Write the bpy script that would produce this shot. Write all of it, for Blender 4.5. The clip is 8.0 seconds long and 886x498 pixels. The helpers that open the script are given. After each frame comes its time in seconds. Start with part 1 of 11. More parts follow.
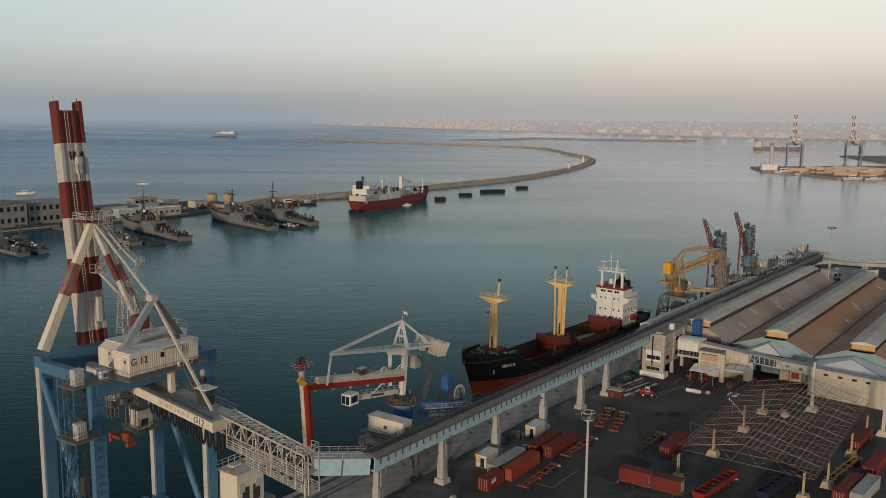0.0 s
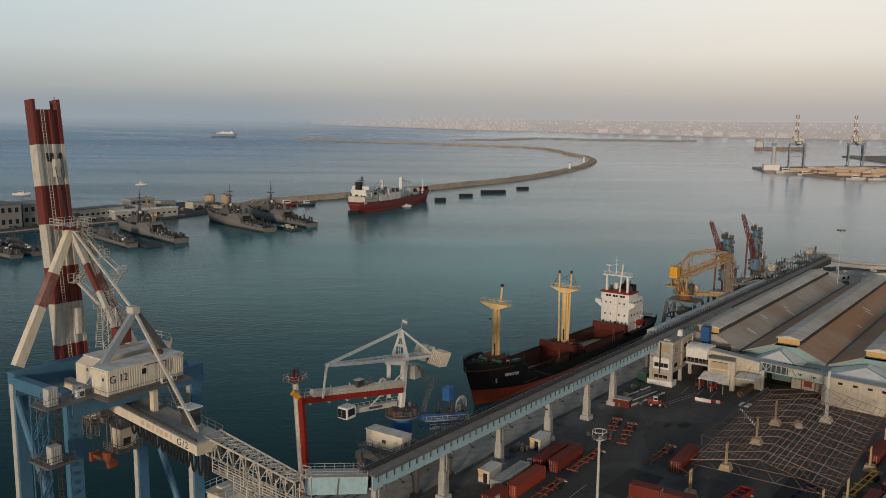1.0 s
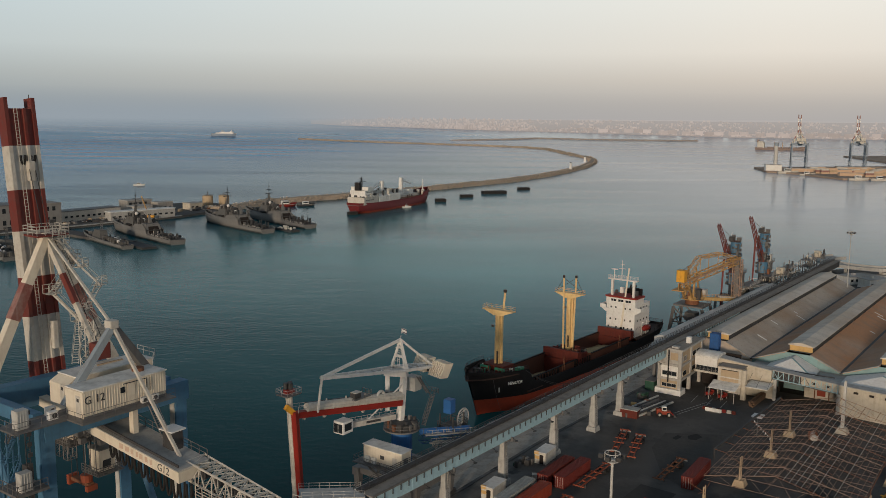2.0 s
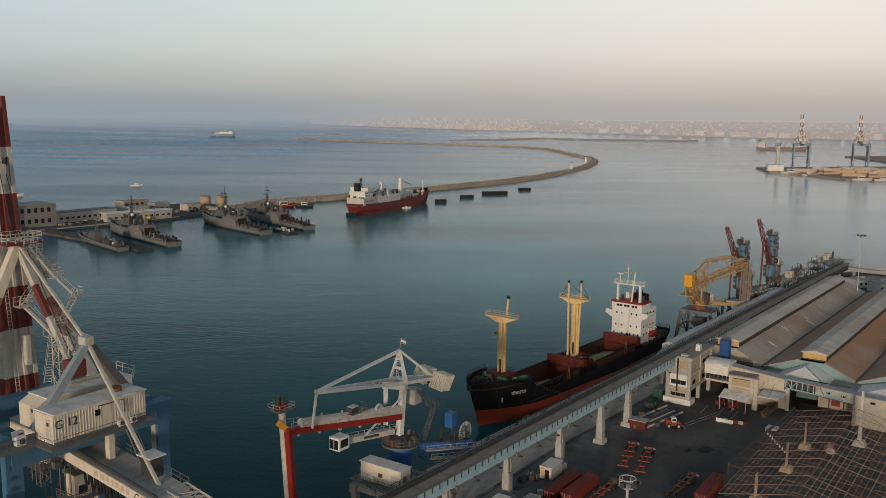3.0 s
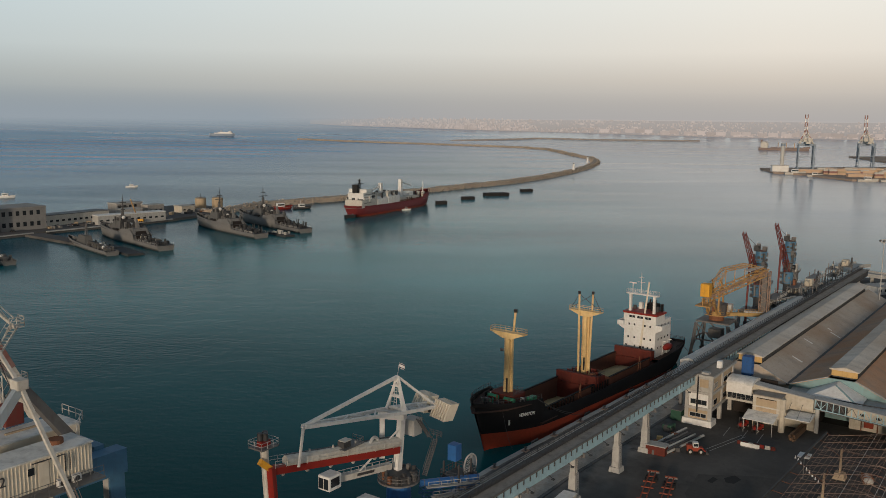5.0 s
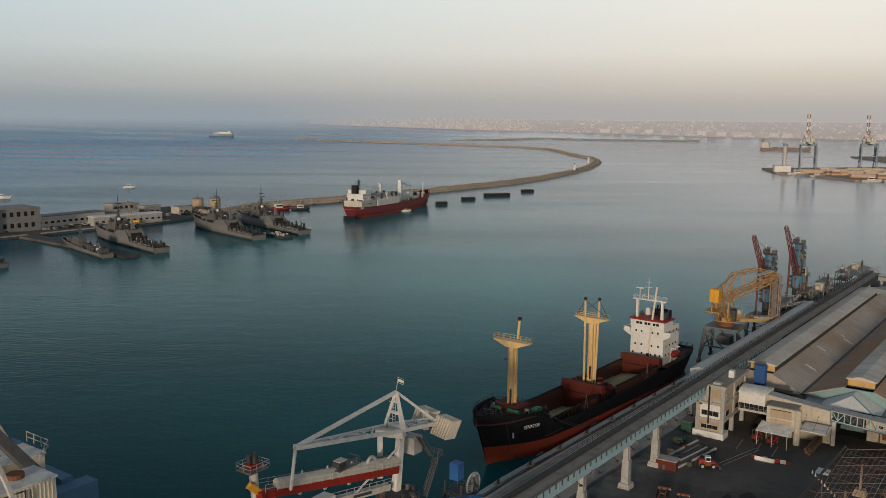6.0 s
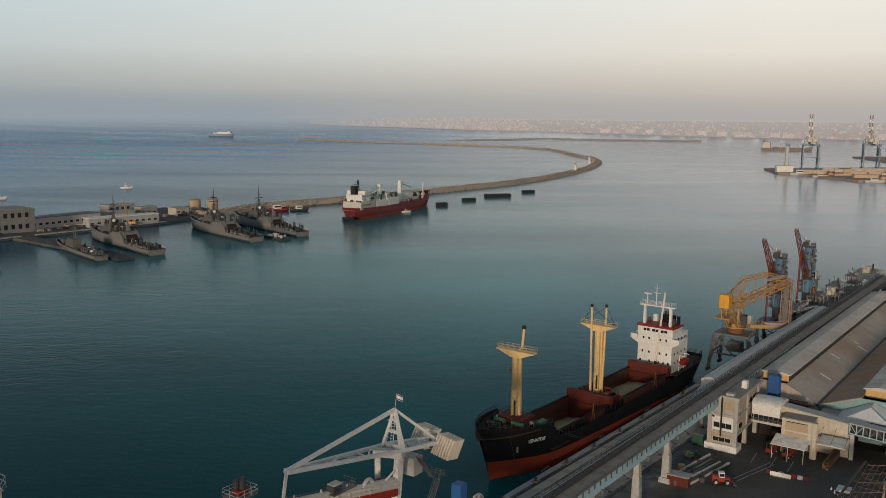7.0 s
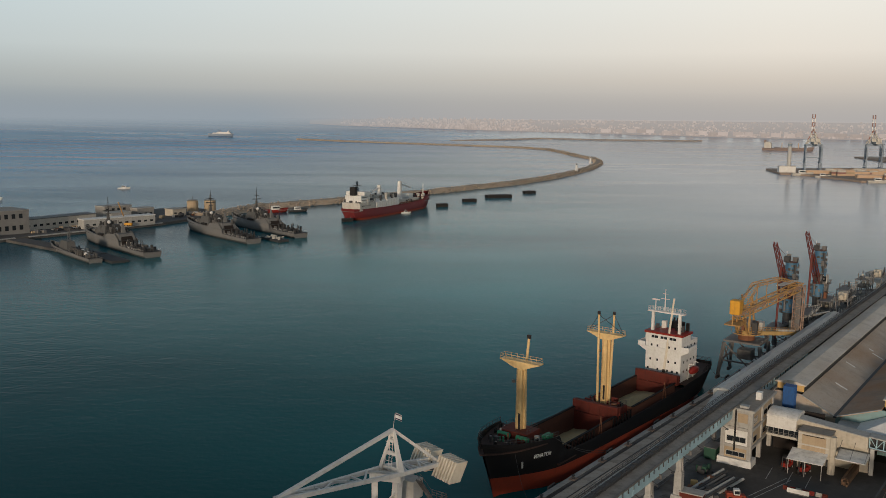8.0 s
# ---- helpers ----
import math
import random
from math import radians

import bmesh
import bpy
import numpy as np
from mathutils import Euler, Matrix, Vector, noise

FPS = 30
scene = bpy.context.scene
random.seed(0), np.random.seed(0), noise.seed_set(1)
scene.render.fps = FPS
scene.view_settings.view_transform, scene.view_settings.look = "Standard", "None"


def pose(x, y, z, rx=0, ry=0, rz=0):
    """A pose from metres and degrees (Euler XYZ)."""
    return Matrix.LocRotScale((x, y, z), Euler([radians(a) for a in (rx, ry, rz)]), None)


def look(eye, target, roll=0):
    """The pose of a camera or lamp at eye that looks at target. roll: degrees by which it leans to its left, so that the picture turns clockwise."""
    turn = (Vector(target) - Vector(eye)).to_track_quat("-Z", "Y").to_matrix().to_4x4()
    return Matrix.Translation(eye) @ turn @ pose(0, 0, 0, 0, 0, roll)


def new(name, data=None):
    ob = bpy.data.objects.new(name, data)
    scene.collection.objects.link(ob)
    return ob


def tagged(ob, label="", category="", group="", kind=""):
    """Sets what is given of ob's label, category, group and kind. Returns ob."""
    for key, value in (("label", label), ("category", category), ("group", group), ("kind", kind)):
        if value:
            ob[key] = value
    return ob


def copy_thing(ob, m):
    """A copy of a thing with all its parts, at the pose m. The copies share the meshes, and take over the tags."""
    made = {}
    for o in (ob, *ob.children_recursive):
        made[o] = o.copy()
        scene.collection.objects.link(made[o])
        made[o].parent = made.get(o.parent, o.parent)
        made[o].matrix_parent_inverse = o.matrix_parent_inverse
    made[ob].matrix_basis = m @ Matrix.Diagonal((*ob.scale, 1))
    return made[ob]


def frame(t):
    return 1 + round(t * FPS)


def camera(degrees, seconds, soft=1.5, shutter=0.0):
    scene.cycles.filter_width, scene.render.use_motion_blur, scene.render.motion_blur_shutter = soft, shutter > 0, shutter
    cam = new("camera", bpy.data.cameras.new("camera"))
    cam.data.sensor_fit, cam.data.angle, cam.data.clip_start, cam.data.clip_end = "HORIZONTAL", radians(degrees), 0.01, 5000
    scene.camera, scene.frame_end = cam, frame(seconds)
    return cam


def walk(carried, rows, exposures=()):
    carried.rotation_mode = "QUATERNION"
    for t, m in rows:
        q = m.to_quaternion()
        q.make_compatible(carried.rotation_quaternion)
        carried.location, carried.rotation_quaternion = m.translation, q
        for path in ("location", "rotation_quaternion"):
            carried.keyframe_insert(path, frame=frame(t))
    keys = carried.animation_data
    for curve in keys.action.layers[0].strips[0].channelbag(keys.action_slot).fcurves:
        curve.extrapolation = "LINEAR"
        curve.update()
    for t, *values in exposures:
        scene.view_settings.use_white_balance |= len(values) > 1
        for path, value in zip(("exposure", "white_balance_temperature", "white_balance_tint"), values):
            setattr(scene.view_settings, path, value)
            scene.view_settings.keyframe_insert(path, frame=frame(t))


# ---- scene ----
cam = camera(54.0, 8.0, soft=0.65)
PITCH, LEAN, TURN = 81.553, 0.544, 0.0
# seconds and the eye's place; the drone keeps its heading
PATH = [
    (0, 0.00, 0.00, 76.00),
    (0.5, -0.12, 4.06, 75.98),
    (1, -0.24, 8.14, 75.95),
    (1.5, -0.36, 12.23, 75.93),
    (3, -0.73, 24.58, 75.85),
    (3.5, -0.85, 28.72, 75.83),
    (4, -0.98, 32.88, 75.80),
    (4.5, -1.10, 37.06, 75.78),
    (6, -1.48, 49.66, 75.70),
    (6.5, -1.60, 53.89, 75.67),
    (7, -1.73, 58.13, 75.65),
    (7.5, -1.85, 62.39, 75.62),
    (8, -1.98, 66.66, 75.60),
]
walk(cam, [(t, pose(x, y, z, PITCH, 0, TURN) @ pose(0, 0, 0, 0, 0, LEAN)) for t, x, y, z in PATH])

# ---- light ----
SUN_EL, SUN_AZ = 7.0, 199.0   # degrees; azimuth counted from +y towards +x
world = bpy.data.worlds.new("dusk_sky")
scene.world = world
world.use_nodes = True
wn, wl = world.node_tree.nodes, world.node_tree.links
wn.clear()
w_out = wn.new("ShaderNodeOutputWorld")
w_bg = wn.new("ShaderNodeBackground")
w_sky = wn.new("ShaderNodeTexSky")
w_sky.sky_type = "NISHITA"
w_sky.sun_disc = False
w_sky.sun_elevation = radians(SUN_EL)
w_sky.sun_rotation = radians(SUN_AZ)
w_sky.air_density, w_sky.dust_density, w_sky.ozone_density = 1.0, 4.0, 1.0
w_tc = wn.new("ShaderNodeTexCoord")
w_sep = wn.new("ShaderNodeSeparateXYZ")
w_ramp = wn.new("ShaderNodeValToRGB")
w_mul = wn.new("ShaderNodeVectorMath")
w_mul.operation = "SCALE"
w_mul.inputs["Scale"].default_value = 0.10
w_mix = wn.new("ShaderNodeMix")
w_mix.data_type = "RGBA"
w_mix.inputs["Factor"].default_value = 0.86
# the evening haze, from the horizon up
HAZE = [(0.0, (0.40, 0.405, 0.42)), (0.018, (0.46, 0.45, 0.44)), (0.045, (0.60, 0.57, 0.53)), (0.075, (0.74, 0.72, 0.68)),
        (0.13, (0.79, 0.80, 0.775)), (0.17, (0.60, 0.63, 0.63)), (0.27, (0.19, 0.23, 0.262)), (1.0, (0.112, 0.150, 0.202))]
ramp = w_ramp.color_ramp
while len(ramp.elements) < len(HAZE):
    ramp.elements.new(0.5)
for el, (at, col) in zip(ramp.elements, HAZE):
    el.position, el.color = at, (*col, 1)
# the haze is bluer over the open sea and pinker over the land
w_side = wn.new("ShaderNodeMapRange")
w_side.inputs["From Min"].default_value, w_side.inputs["From Max"].default_value = -0.45, 0.35
w_tint = wn.new("ShaderNodeMix")
w_tint.data_type = "RGBA"
w_tint.inputs["A"].default_value, w_tint.inputs["B"].default_value = (0.805, 0.915, 0.98, 1), (1.20, 1.14, 1.08, 1)
w_both = wn.new("ShaderNodeMix")
w_both.data_type, w_both.blend_type = "RGBA", "MULTIPLY"
w_both.inputs["Factor"].default_value = 1.0
wl.new(w_tc.outputs["Generated"], w_sep.inputs[0])
wl.new(w_sep.outputs["Z"], w_ramp.inputs[0])
wl.new(w_sep.outputs["X"], w_side.inputs["Value"])
wl.new(w_side.outputs["Result"], w_tint.inputs["Factor"])
wl.new(w_ramp.outputs["Color"], w_both.inputs["A"])
wl.new(w_tint.outputs["Result"], w_both.inputs["B"])
wl.new(w_sky.outputs[0], w_mul.inputs[0])
wl.new(w_mul.outputs[0], w_mix.inputs["A"])
wl.new(w_both.outputs["Result"], w_mix.inputs["B"])
wl.new(w_mix.outputs["Result"], w_bg.inputs["Color"])
w_bg.inputs["Strength"].default_value = 1.0
wl.new(w_bg.outputs[0], w_out.inputs["Surface"])

sun_data = bpy.data.lights.new("sun", "SUN")
sun_data.energy, sun_data.angle, sun_data.color = 2.1, radians(5), (1.0, 0.80, 0.60)
sun = new("sun", sun_data)
az, el = radians(SUN_AZ), radians(SUN_EL)
to_sun = Vector((math.sin(az) * math.cos(el), math.cos(az) * math.cos(el), math.sin(el)))
sun.matrix_world = look(to_sun * 300, (0, 0, 0))

# ---- materials ----
def nodes_of(name):
    m = bpy.data.materials.new(name)
    m.use_nodes = True
    return m, m.node_tree.nodes, m.node_tree.links, m.node_tree.nodes["Principled BSDF"]


def noise_node(n, l, co, scale, detail=4.0, rough=0.6, stretch=None):
    if stretch:
        mp = n.new("ShaderNodeMapping")
        mp.inputs["Scale"].default_value = stretch
        l.new(co, mp.inputs["Vector"])
        co = mp.outputs["Vector"]
    t = n.new("ShaderNodeTexNoise")
    t.inputs["Scale"].default_value, t.inputs["Detail"].default_value, t.inputs["Roughness"].default_value = scale, detail, rough
    l.new(co, t.inputs["Vector"])
    return t.outputs["Fac"]


def ramp_node(n, l, fac, lo, hi):
    r = n.new("ShaderNodeMapRange")
    r.inputs["From Min"].default_value, r.inputs["From Max"].default_value = lo, hi
    l.new(fac, r.inputs["Value"])
    return r.outputs["Result"]


def mix_node(n, l, fac, a, b, blend="MIX"):
    x = n.new("ShaderNodeMix")
    x.data_type, x.blend_type = "RGBA", blend
    for key, v in (("Factor", fac), ("A", a), ("B", b)):
        if isinstance(v, (int, float)):
            x.inputs[key].default_value = v
        elif isinstance(v, tuple):
            x.inputs[key].default_value = (*v, 1)
        else:
            l.new(v, x.inputs[key])
    return x.outputs["Result"]


def paint(name, col, dirt=None, amount=0.5, rough=0.6, metal=0.0, grain=1.2, broad=0.12, streak=0.5, vary=0.0, bump=0.02, ribs=None):
    """Weathered paint, plaster, concrete: grain, broad stains and streaks that run down."""
    m, n, l, bsdf = nodes_of(name)
    dirt = dirt or tuple(c * 0.55 for c in col)
    co = n.new("ShaderNodeTexCoord").outputs["Object"]
    fine = noise_node(n, l, co, grain, 6)
    wide = noise_node(n, l, co, broad, 3)
    run = noise_node(n, l, co, 1.0, 4, 0.6, (1.6, 1.6, 0.10))
    c = mix_node(n, l, ramp_node(n, l, wide, 0.35, 0.75), col, tuple(0.75 * a + 0.25 * b for a, b in zip(col, dirt)))
    f = n.new("ShaderNodeMath")
    f.operation = "MULTIPLY"
    f.inputs[1].default_value = amount
    l.new(ramp_node(n, l, fine, 0.45, 0.8), f.inputs[0])
    c = mix_node(n, l, f.outputs[0], c, dirt)
    g = n.new("ShaderNodeMath")
    g.operation = "MULTIPLY"
    g.inputs[1].default_value = amount * streak * 1.6
    l.new(ramp_node(n, l, run, 0.52, 0.78), g.inputs[0])
    c = mix_node(n, l, g.outputs[0], c, dirt)
    if vary:
        info = n.new("ShaderNodeObjectInfo")
        hsv = n.new("ShaderNodeHueSaturation")
        v = n.new("ShaderNodeMapRange")
        v.inputs["To Min"].default_value, v.inputs["To Max"].default_value = 1 - vary, 1 + vary
        l.new(info.outputs["Random"], v.inputs["Value"])
        l.new(v.outputs["Result"], hsv.inputs["Value"])
        l.new(c, hsv.inputs["Color"])
        c = hsv.outputs["Color"]
    l.new(c, bsdf.inputs["Base Color"])
    bsdf.inputs["Roughness"].default_value, bsdf.inputs["Metallic"].default_value = rough, metal
    bsdf.inputs["Specular IOR Level"].default_value = 0.3
    if bump:
        b = n.new("ShaderNodeBump")
        b.inputs["Strength"].default_value, b.inputs["Distance"].default_value = 0.5, bump
        h = fine
        if ribs:
            w = n.new("ShaderNodeTexWave")
            w.wave_type, w.bands_direction = "BANDS", ribs[0]
            w.inputs["Scale"].default_value = ribs[1]
            l.new(co, w.inputs["Vector"])
            h = w.outputs["Fac"]
            b.inputs["Distance"].default_value = ribs[2]
        l.new(h, b.inputs["Height"])
        l.new(b.outputs[0], bsdf.inputs["Normal"])
    return m


def sea_material():
    m, n, l, bsdf = nodes_of("sea_water")
    co = n.new("ShaderNodeTexCoord").outputs["Object"]
    wide = noise_node(n, l, co, 0.004, 3, 0.5, (1.0, 0.45, 1.0))
    c = mix_node(n, l, ramp_node(n, l, wide, 0.35, 0.7), (0.000, 0.022, 0.025), (0.000, 0.040, 0.045))
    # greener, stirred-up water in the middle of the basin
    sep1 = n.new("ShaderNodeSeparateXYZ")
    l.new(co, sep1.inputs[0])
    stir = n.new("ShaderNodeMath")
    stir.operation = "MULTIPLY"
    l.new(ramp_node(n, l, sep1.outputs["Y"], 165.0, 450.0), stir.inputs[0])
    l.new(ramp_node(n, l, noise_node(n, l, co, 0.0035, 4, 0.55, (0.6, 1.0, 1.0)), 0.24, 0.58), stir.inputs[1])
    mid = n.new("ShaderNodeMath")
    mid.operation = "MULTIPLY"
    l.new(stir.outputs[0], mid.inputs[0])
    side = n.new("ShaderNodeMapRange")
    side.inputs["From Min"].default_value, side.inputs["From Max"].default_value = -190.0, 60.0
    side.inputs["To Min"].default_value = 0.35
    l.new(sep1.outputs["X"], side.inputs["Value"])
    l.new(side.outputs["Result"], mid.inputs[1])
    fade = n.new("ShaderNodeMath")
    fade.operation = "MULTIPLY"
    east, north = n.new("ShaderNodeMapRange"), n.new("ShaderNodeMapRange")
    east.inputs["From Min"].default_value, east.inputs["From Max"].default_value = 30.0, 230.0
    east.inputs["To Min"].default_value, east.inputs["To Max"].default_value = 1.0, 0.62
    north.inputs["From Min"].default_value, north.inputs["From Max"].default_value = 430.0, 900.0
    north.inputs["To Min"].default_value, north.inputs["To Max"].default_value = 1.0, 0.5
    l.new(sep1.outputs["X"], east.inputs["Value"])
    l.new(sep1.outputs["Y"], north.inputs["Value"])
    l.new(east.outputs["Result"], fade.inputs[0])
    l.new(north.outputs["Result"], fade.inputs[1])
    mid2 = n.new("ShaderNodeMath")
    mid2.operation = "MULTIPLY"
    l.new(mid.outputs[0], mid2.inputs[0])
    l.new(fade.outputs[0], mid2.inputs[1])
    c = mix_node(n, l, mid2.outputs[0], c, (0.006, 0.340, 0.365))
    # the base colour turns bluer out over the open sea than in the harbour basin
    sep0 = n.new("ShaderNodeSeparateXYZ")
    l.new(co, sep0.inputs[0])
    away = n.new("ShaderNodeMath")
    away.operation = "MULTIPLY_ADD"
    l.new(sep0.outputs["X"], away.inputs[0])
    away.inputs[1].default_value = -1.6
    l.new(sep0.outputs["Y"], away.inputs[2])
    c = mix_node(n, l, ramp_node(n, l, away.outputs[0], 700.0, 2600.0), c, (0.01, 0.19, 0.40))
    # paler and bluer across the basin, before the container quay: reflected sky put into the base
    sky_sheen = n.new("ShaderNodeMath")
    sky_sheen.operation = "MULTIPLY"
    l.new(ramp_node(n, l, sep0.outputs["X"], -40.0, 330.0), sky_sheen.inputs[0])
    l.new(ramp_node(n, l, sep0.outputs["Y"], 260.0, 760.0), sky_sheen.inputs[1])
    c = mix_node(n, l, sky_sheen.outputs[0], c, (0.31, 0.41, 0.515))
    l.new(c, bsdf.inputs["Base Color"])
    bsdf.inputs["IOR"].default_value = 1.14
    bsdf.inputs["Specular Tint"].default_value = (0.15, 0.86, 1.0, 1)
    # the open sea is choppier than the sheltered basin; long calm slicks lie on it
    sep = n.new("ShaderNodeSeparateXYZ")
    l.new(co, sep.inputs[0])
    chop_far = n.new("ShaderNodeMath")
    chop_far.operation = "MULTIPLY"
    l.new(ramp_node(n, l, sep.outputs["X"], 350.0, -350.0), chop_far.inputs[0])
    l.new(ramp_node(n, l, sep.outputs["Y"], 170.0, 520.0), chop_far.inputs[1])
    open_sea = chop_far.outputs[0]
    calm = ramp_node(n, l, noise_node(n, l, co, 0.0075, 5, 0.62, (0.22, 1.0, 1.0)), 0.40, 0.60)
    rough_mix = n.new("ShaderNodeMath")
    rough_mix.operation = "MULTIPLY_ADD"
    l.new(calm, rough_mix.inputs[0])
    rough_mix.inputs[1].default_value = 0.45
    l.new(open_sea, rough_mix.inputs[2])
    rr = n.new("ShaderNodeMapRange")
    rr.inputs["From Max"].default_value = 1.45
    rr.inputs["To Min"].default_value, rr.inputs["To Max"].default_value = 0.12, 0.25
    l.new(rough_mix.outputs[0], rr.inputs["Value"])
    l.new(rr.outputs["Result"], bsdf.inputs["Roughness"])
    chop = noise_node(n, l, co, 0.55, 3, 0.55, (0.68, 1.0, 1.0))
    swell = noise_node(n, l, co, 0.13, 3, 0.5, (0.5, 1.0, 1.0))
    add = n.new("ShaderNodeMath")
    add.operation = "MULTIPLY_ADD"
    l.new(swell, add.inputs[0])
    add.inputs[1].default_value = 1.2
    l.new(chop, add.inputs[2])
    st = n.new("ShaderNodeMapRange")
    st.inputs["From Max"].default_value = 1.45
    st.inputs["To Min"].default_value, st.inputs["To Max"].default_value = 0.17, 0.18
    l.new(rough_mix.outputs[0], st.inputs["Value"])
    b = n.new("ShaderNodeBump")
    b.inputs["Distance"].default_value = 0.45
    l.new(st.outputs["Result"], b.inputs["Strength"])
    l.new(add.outputs[0], b.inputs["Height"])
    l.new(b.outputs[0], bsdf.inputs["Normal"])
    return m


def asphalt_material():
    m, n, l, bsdf = nodes_of("yard_asphalt")
    co = n.new("ShaderNodeTexCoord").outputs["Object"]
    fine = noise_node(n, l, co, 0.9, 8, 0.65)
    wide = noise_node(n, l, co, 0.045, 4, 0.55)
    oil = noise_node(n, l, co, 0.16, 4, 0.6)
    sep = n.new("ShaderNodeSeparateXYZ")
    l.new(co, sep.inputs[0])
    c = mix_node(n, l, ramp_node(n, l, wide, 0.3, 0.7), (0.036, 0.033, 0.031), (0.084, 0.077, 0.071))
    # pale dust of grain and cement on the apron along the quay
    belt = n.new("ShaderNodeMapRange")
    belt.inputs["From Min"].default_value, belt.inputs["From Max"].default_value = 88.0, 99.0
    l.new(sep.outputs["Y"], belt.inputs["Value"])
    dm = n.new("ShaderNodeMath")
    dm.operation = "MULTIPLY"
    l.new(belt.outputs["Result"], dm.inputs[0])
    l.new(ramp_node(n, l, noise_node(n, l, co, 0.09, 6, 0.65), 0.38, 0.66), dm.inputs[1])
    c = mix_node(n, l, dm.outputs[0], c, (0.19, 0.185, 0.175))
    dust = n.new("ShaderNodeMath")
    dust.operation = "MULTIPLY"
    dust.inputs[1].default_value = 0.55
    l.new(ramp_node(n, l, noise_node(n, l, co, 0.055, 7, 0.68), 0.52, 0.72), dust.inputs[0])
    c = mix_node(n, l, dust.outputs[0], c, (0.17, 0.155, 0.138))
    c = mix_node(n, l, ramp_node(n, l, oil, 0.60, 0.72), c, (0.026, 0.026, 0.028))
    f = n.new("ShaderNodeMath")
    f.operation = "MULTIPLY"
    f.inputs[1].default_value = 0.5
    l.new(ramp_node(n, l, fine, 0.5, 0.8), f.inputs[0])
    c = mix_node(n, l, f.outputs[0], c, (0.095, 0.093, 0.09))
    l.new(c, bsdf.inputs["Base Color"])
    bsdf.inputs["Roughness"].default_value = 0.85
    b = n.new("ShaderNodeBump")
    b.inputs["Strength"].default_value, b.inputs["Distance"].default_value = 0.4, 0.03
    l.new(fine, b.inputs["Height"])
    l.new(b.outputs[0], bsdf.inputs["Normal"])
    return m


def roof_material(name, col, rust, amount):
    """Old fibre-cement or sheet roofing: ribs down the slope, broad rusty stains."""
    m, n, l, bsdf = nodes_of(name)
    co = n.new("ShaderNodeTexCoord").outputs["Object"]
    wide = noise_node(n, l, co, 0.05, 5, 0.6, (0.6, 1.0, 1.0))
    band = noise_node(n, l, co, 0.30, 4, 0.6, (1.0, 0.12, 1.0))
    fine = noise_node(n, l, co, 1.4, 6, 0.6)
    c = mix_node(n, l, ramp_node(n, l, wide, 0.5 - amount * 0.3, 0.75 - amount * 0.25), col, rust)
    c = mix_node(n, l, ramp_node(n, l, band, 0.50, 0.85), c, tuple(0.6 * x for x in col))
    c = mix_node(n, l, ramp_node(n, l, fine, 0.55, 0.95), c, tuple(0.5 * x for x in rust))
    l.new(c, bsdf.inputs["Base Color"])
    bsdf.inputs["Roughness"].default_value = 0.8
    w = n.new("ShaderNodeTexWave")
    w.bands_direction = "X"
    w.inputs["Scale"].default_value = 1.1
    l.new(co, w.inputs["Vector"])
    b = n.new("ShaderNodeBump")
    b.inputs["Strength"].default_value, b.inputs["Distance"].default_value = 0.35, 0.05
    l.new(w.outputs["Fac"], b.inputs["Height"])
    l.new(b.outputs[0], bsdf.inputs["Normal"])
    return m


def glass_material(name, col=(0.02, 0.025, 0.03)):
    m, n, l, bsdf = nodes_of(name)
    bsdf.inputs["Base Color"].default_value = (*col, 1)
    bsdf.inputs["Roughness"].default_value = 0.08
    return m


SEA = sea_material()
ASPHALT = asphalt_material()
PATCH_DARK = paint("fresh_asphalt_patch", (0.040, 0.037, 0.035), (0.062, 0.057, 0.053), 0.6, 0.9, grain=0.8, broad=0.08)
PATCH_PALE = paint("worn_asphalt_patch", (0.080, 0.074, 0.068), (0.045, 0.042, 0.04), 0.7, 0.9, grain=0.6, broad=0.06)
CONCRETE = paint("concrete", (0.33, 0.32, 0.30), (0.14, 0.13, 0.12), 0.6, 0.85)
PALE_CONC = paint("pale_concrete", (0.43, 0.425, 0.405), (0.20, 0.19, 0.175), 0.6, 0.85)
APRON = paint("apron_concrete", (0.40, 0.365, 0.32), (0.18, 0.155, 0.13), 0.75, 0.9, grain=0.35, broad=0.05, vary=0.12)
CREAM = paint("cream_plaster", (0.52, 0.475, 0.395), (0.30, 0.26, 0.20), 0.55, 0.85)
WHITE = paint("white_paint", (0.74, 0.74, 0.72), (0.36, 0.31, 0.26), 0.35, 0.5)
LETTER_WHITE = paint("lettering_white", (0.82, 0.82, 0.80), (0.6, 0.6, 0.58), 0.2, 0.6)
# muted brown and pinkish tan: distance haze mixed into the paint
FAR_BROWN = paint("far_hazed_brown_hull", (0.23, 0.175, 0.155), (0.24, 0.19, 0.17), 0.5, 0.8)
FAR_TAN = paint("far_hazed_tan_store", (0.55, 0.385, 0.26), (0.40, 0.30, 0.23), 0.5, 0.8)
# faded paint; on the far cranes its paleness paints in the haze
FADED_HAZED_RED = paint("faded_hazed_red_paint", (0.23, 0.085, 0.07), (0.36, 0.29, 0.26), 0.75, 0.6, grain=0.7)
OFFWHITE = paint("old_white_paint", (0.56, 0.54, 0.49), (0.27, 0.22, 0.17), 0.55, 0.6)
BEIGE = paint("beige_crane_paint", (0.70, 0.64, 0.53), (0.42, 0.34, 0.25), 0.4, 0.6)
ROOF_WHITE = paint("stained_white_roof", (0.74, 0.73, 0.69), (0.34, 0.33, 0.31), 0.75, 0.7, grain=0.5, broad=0.25)
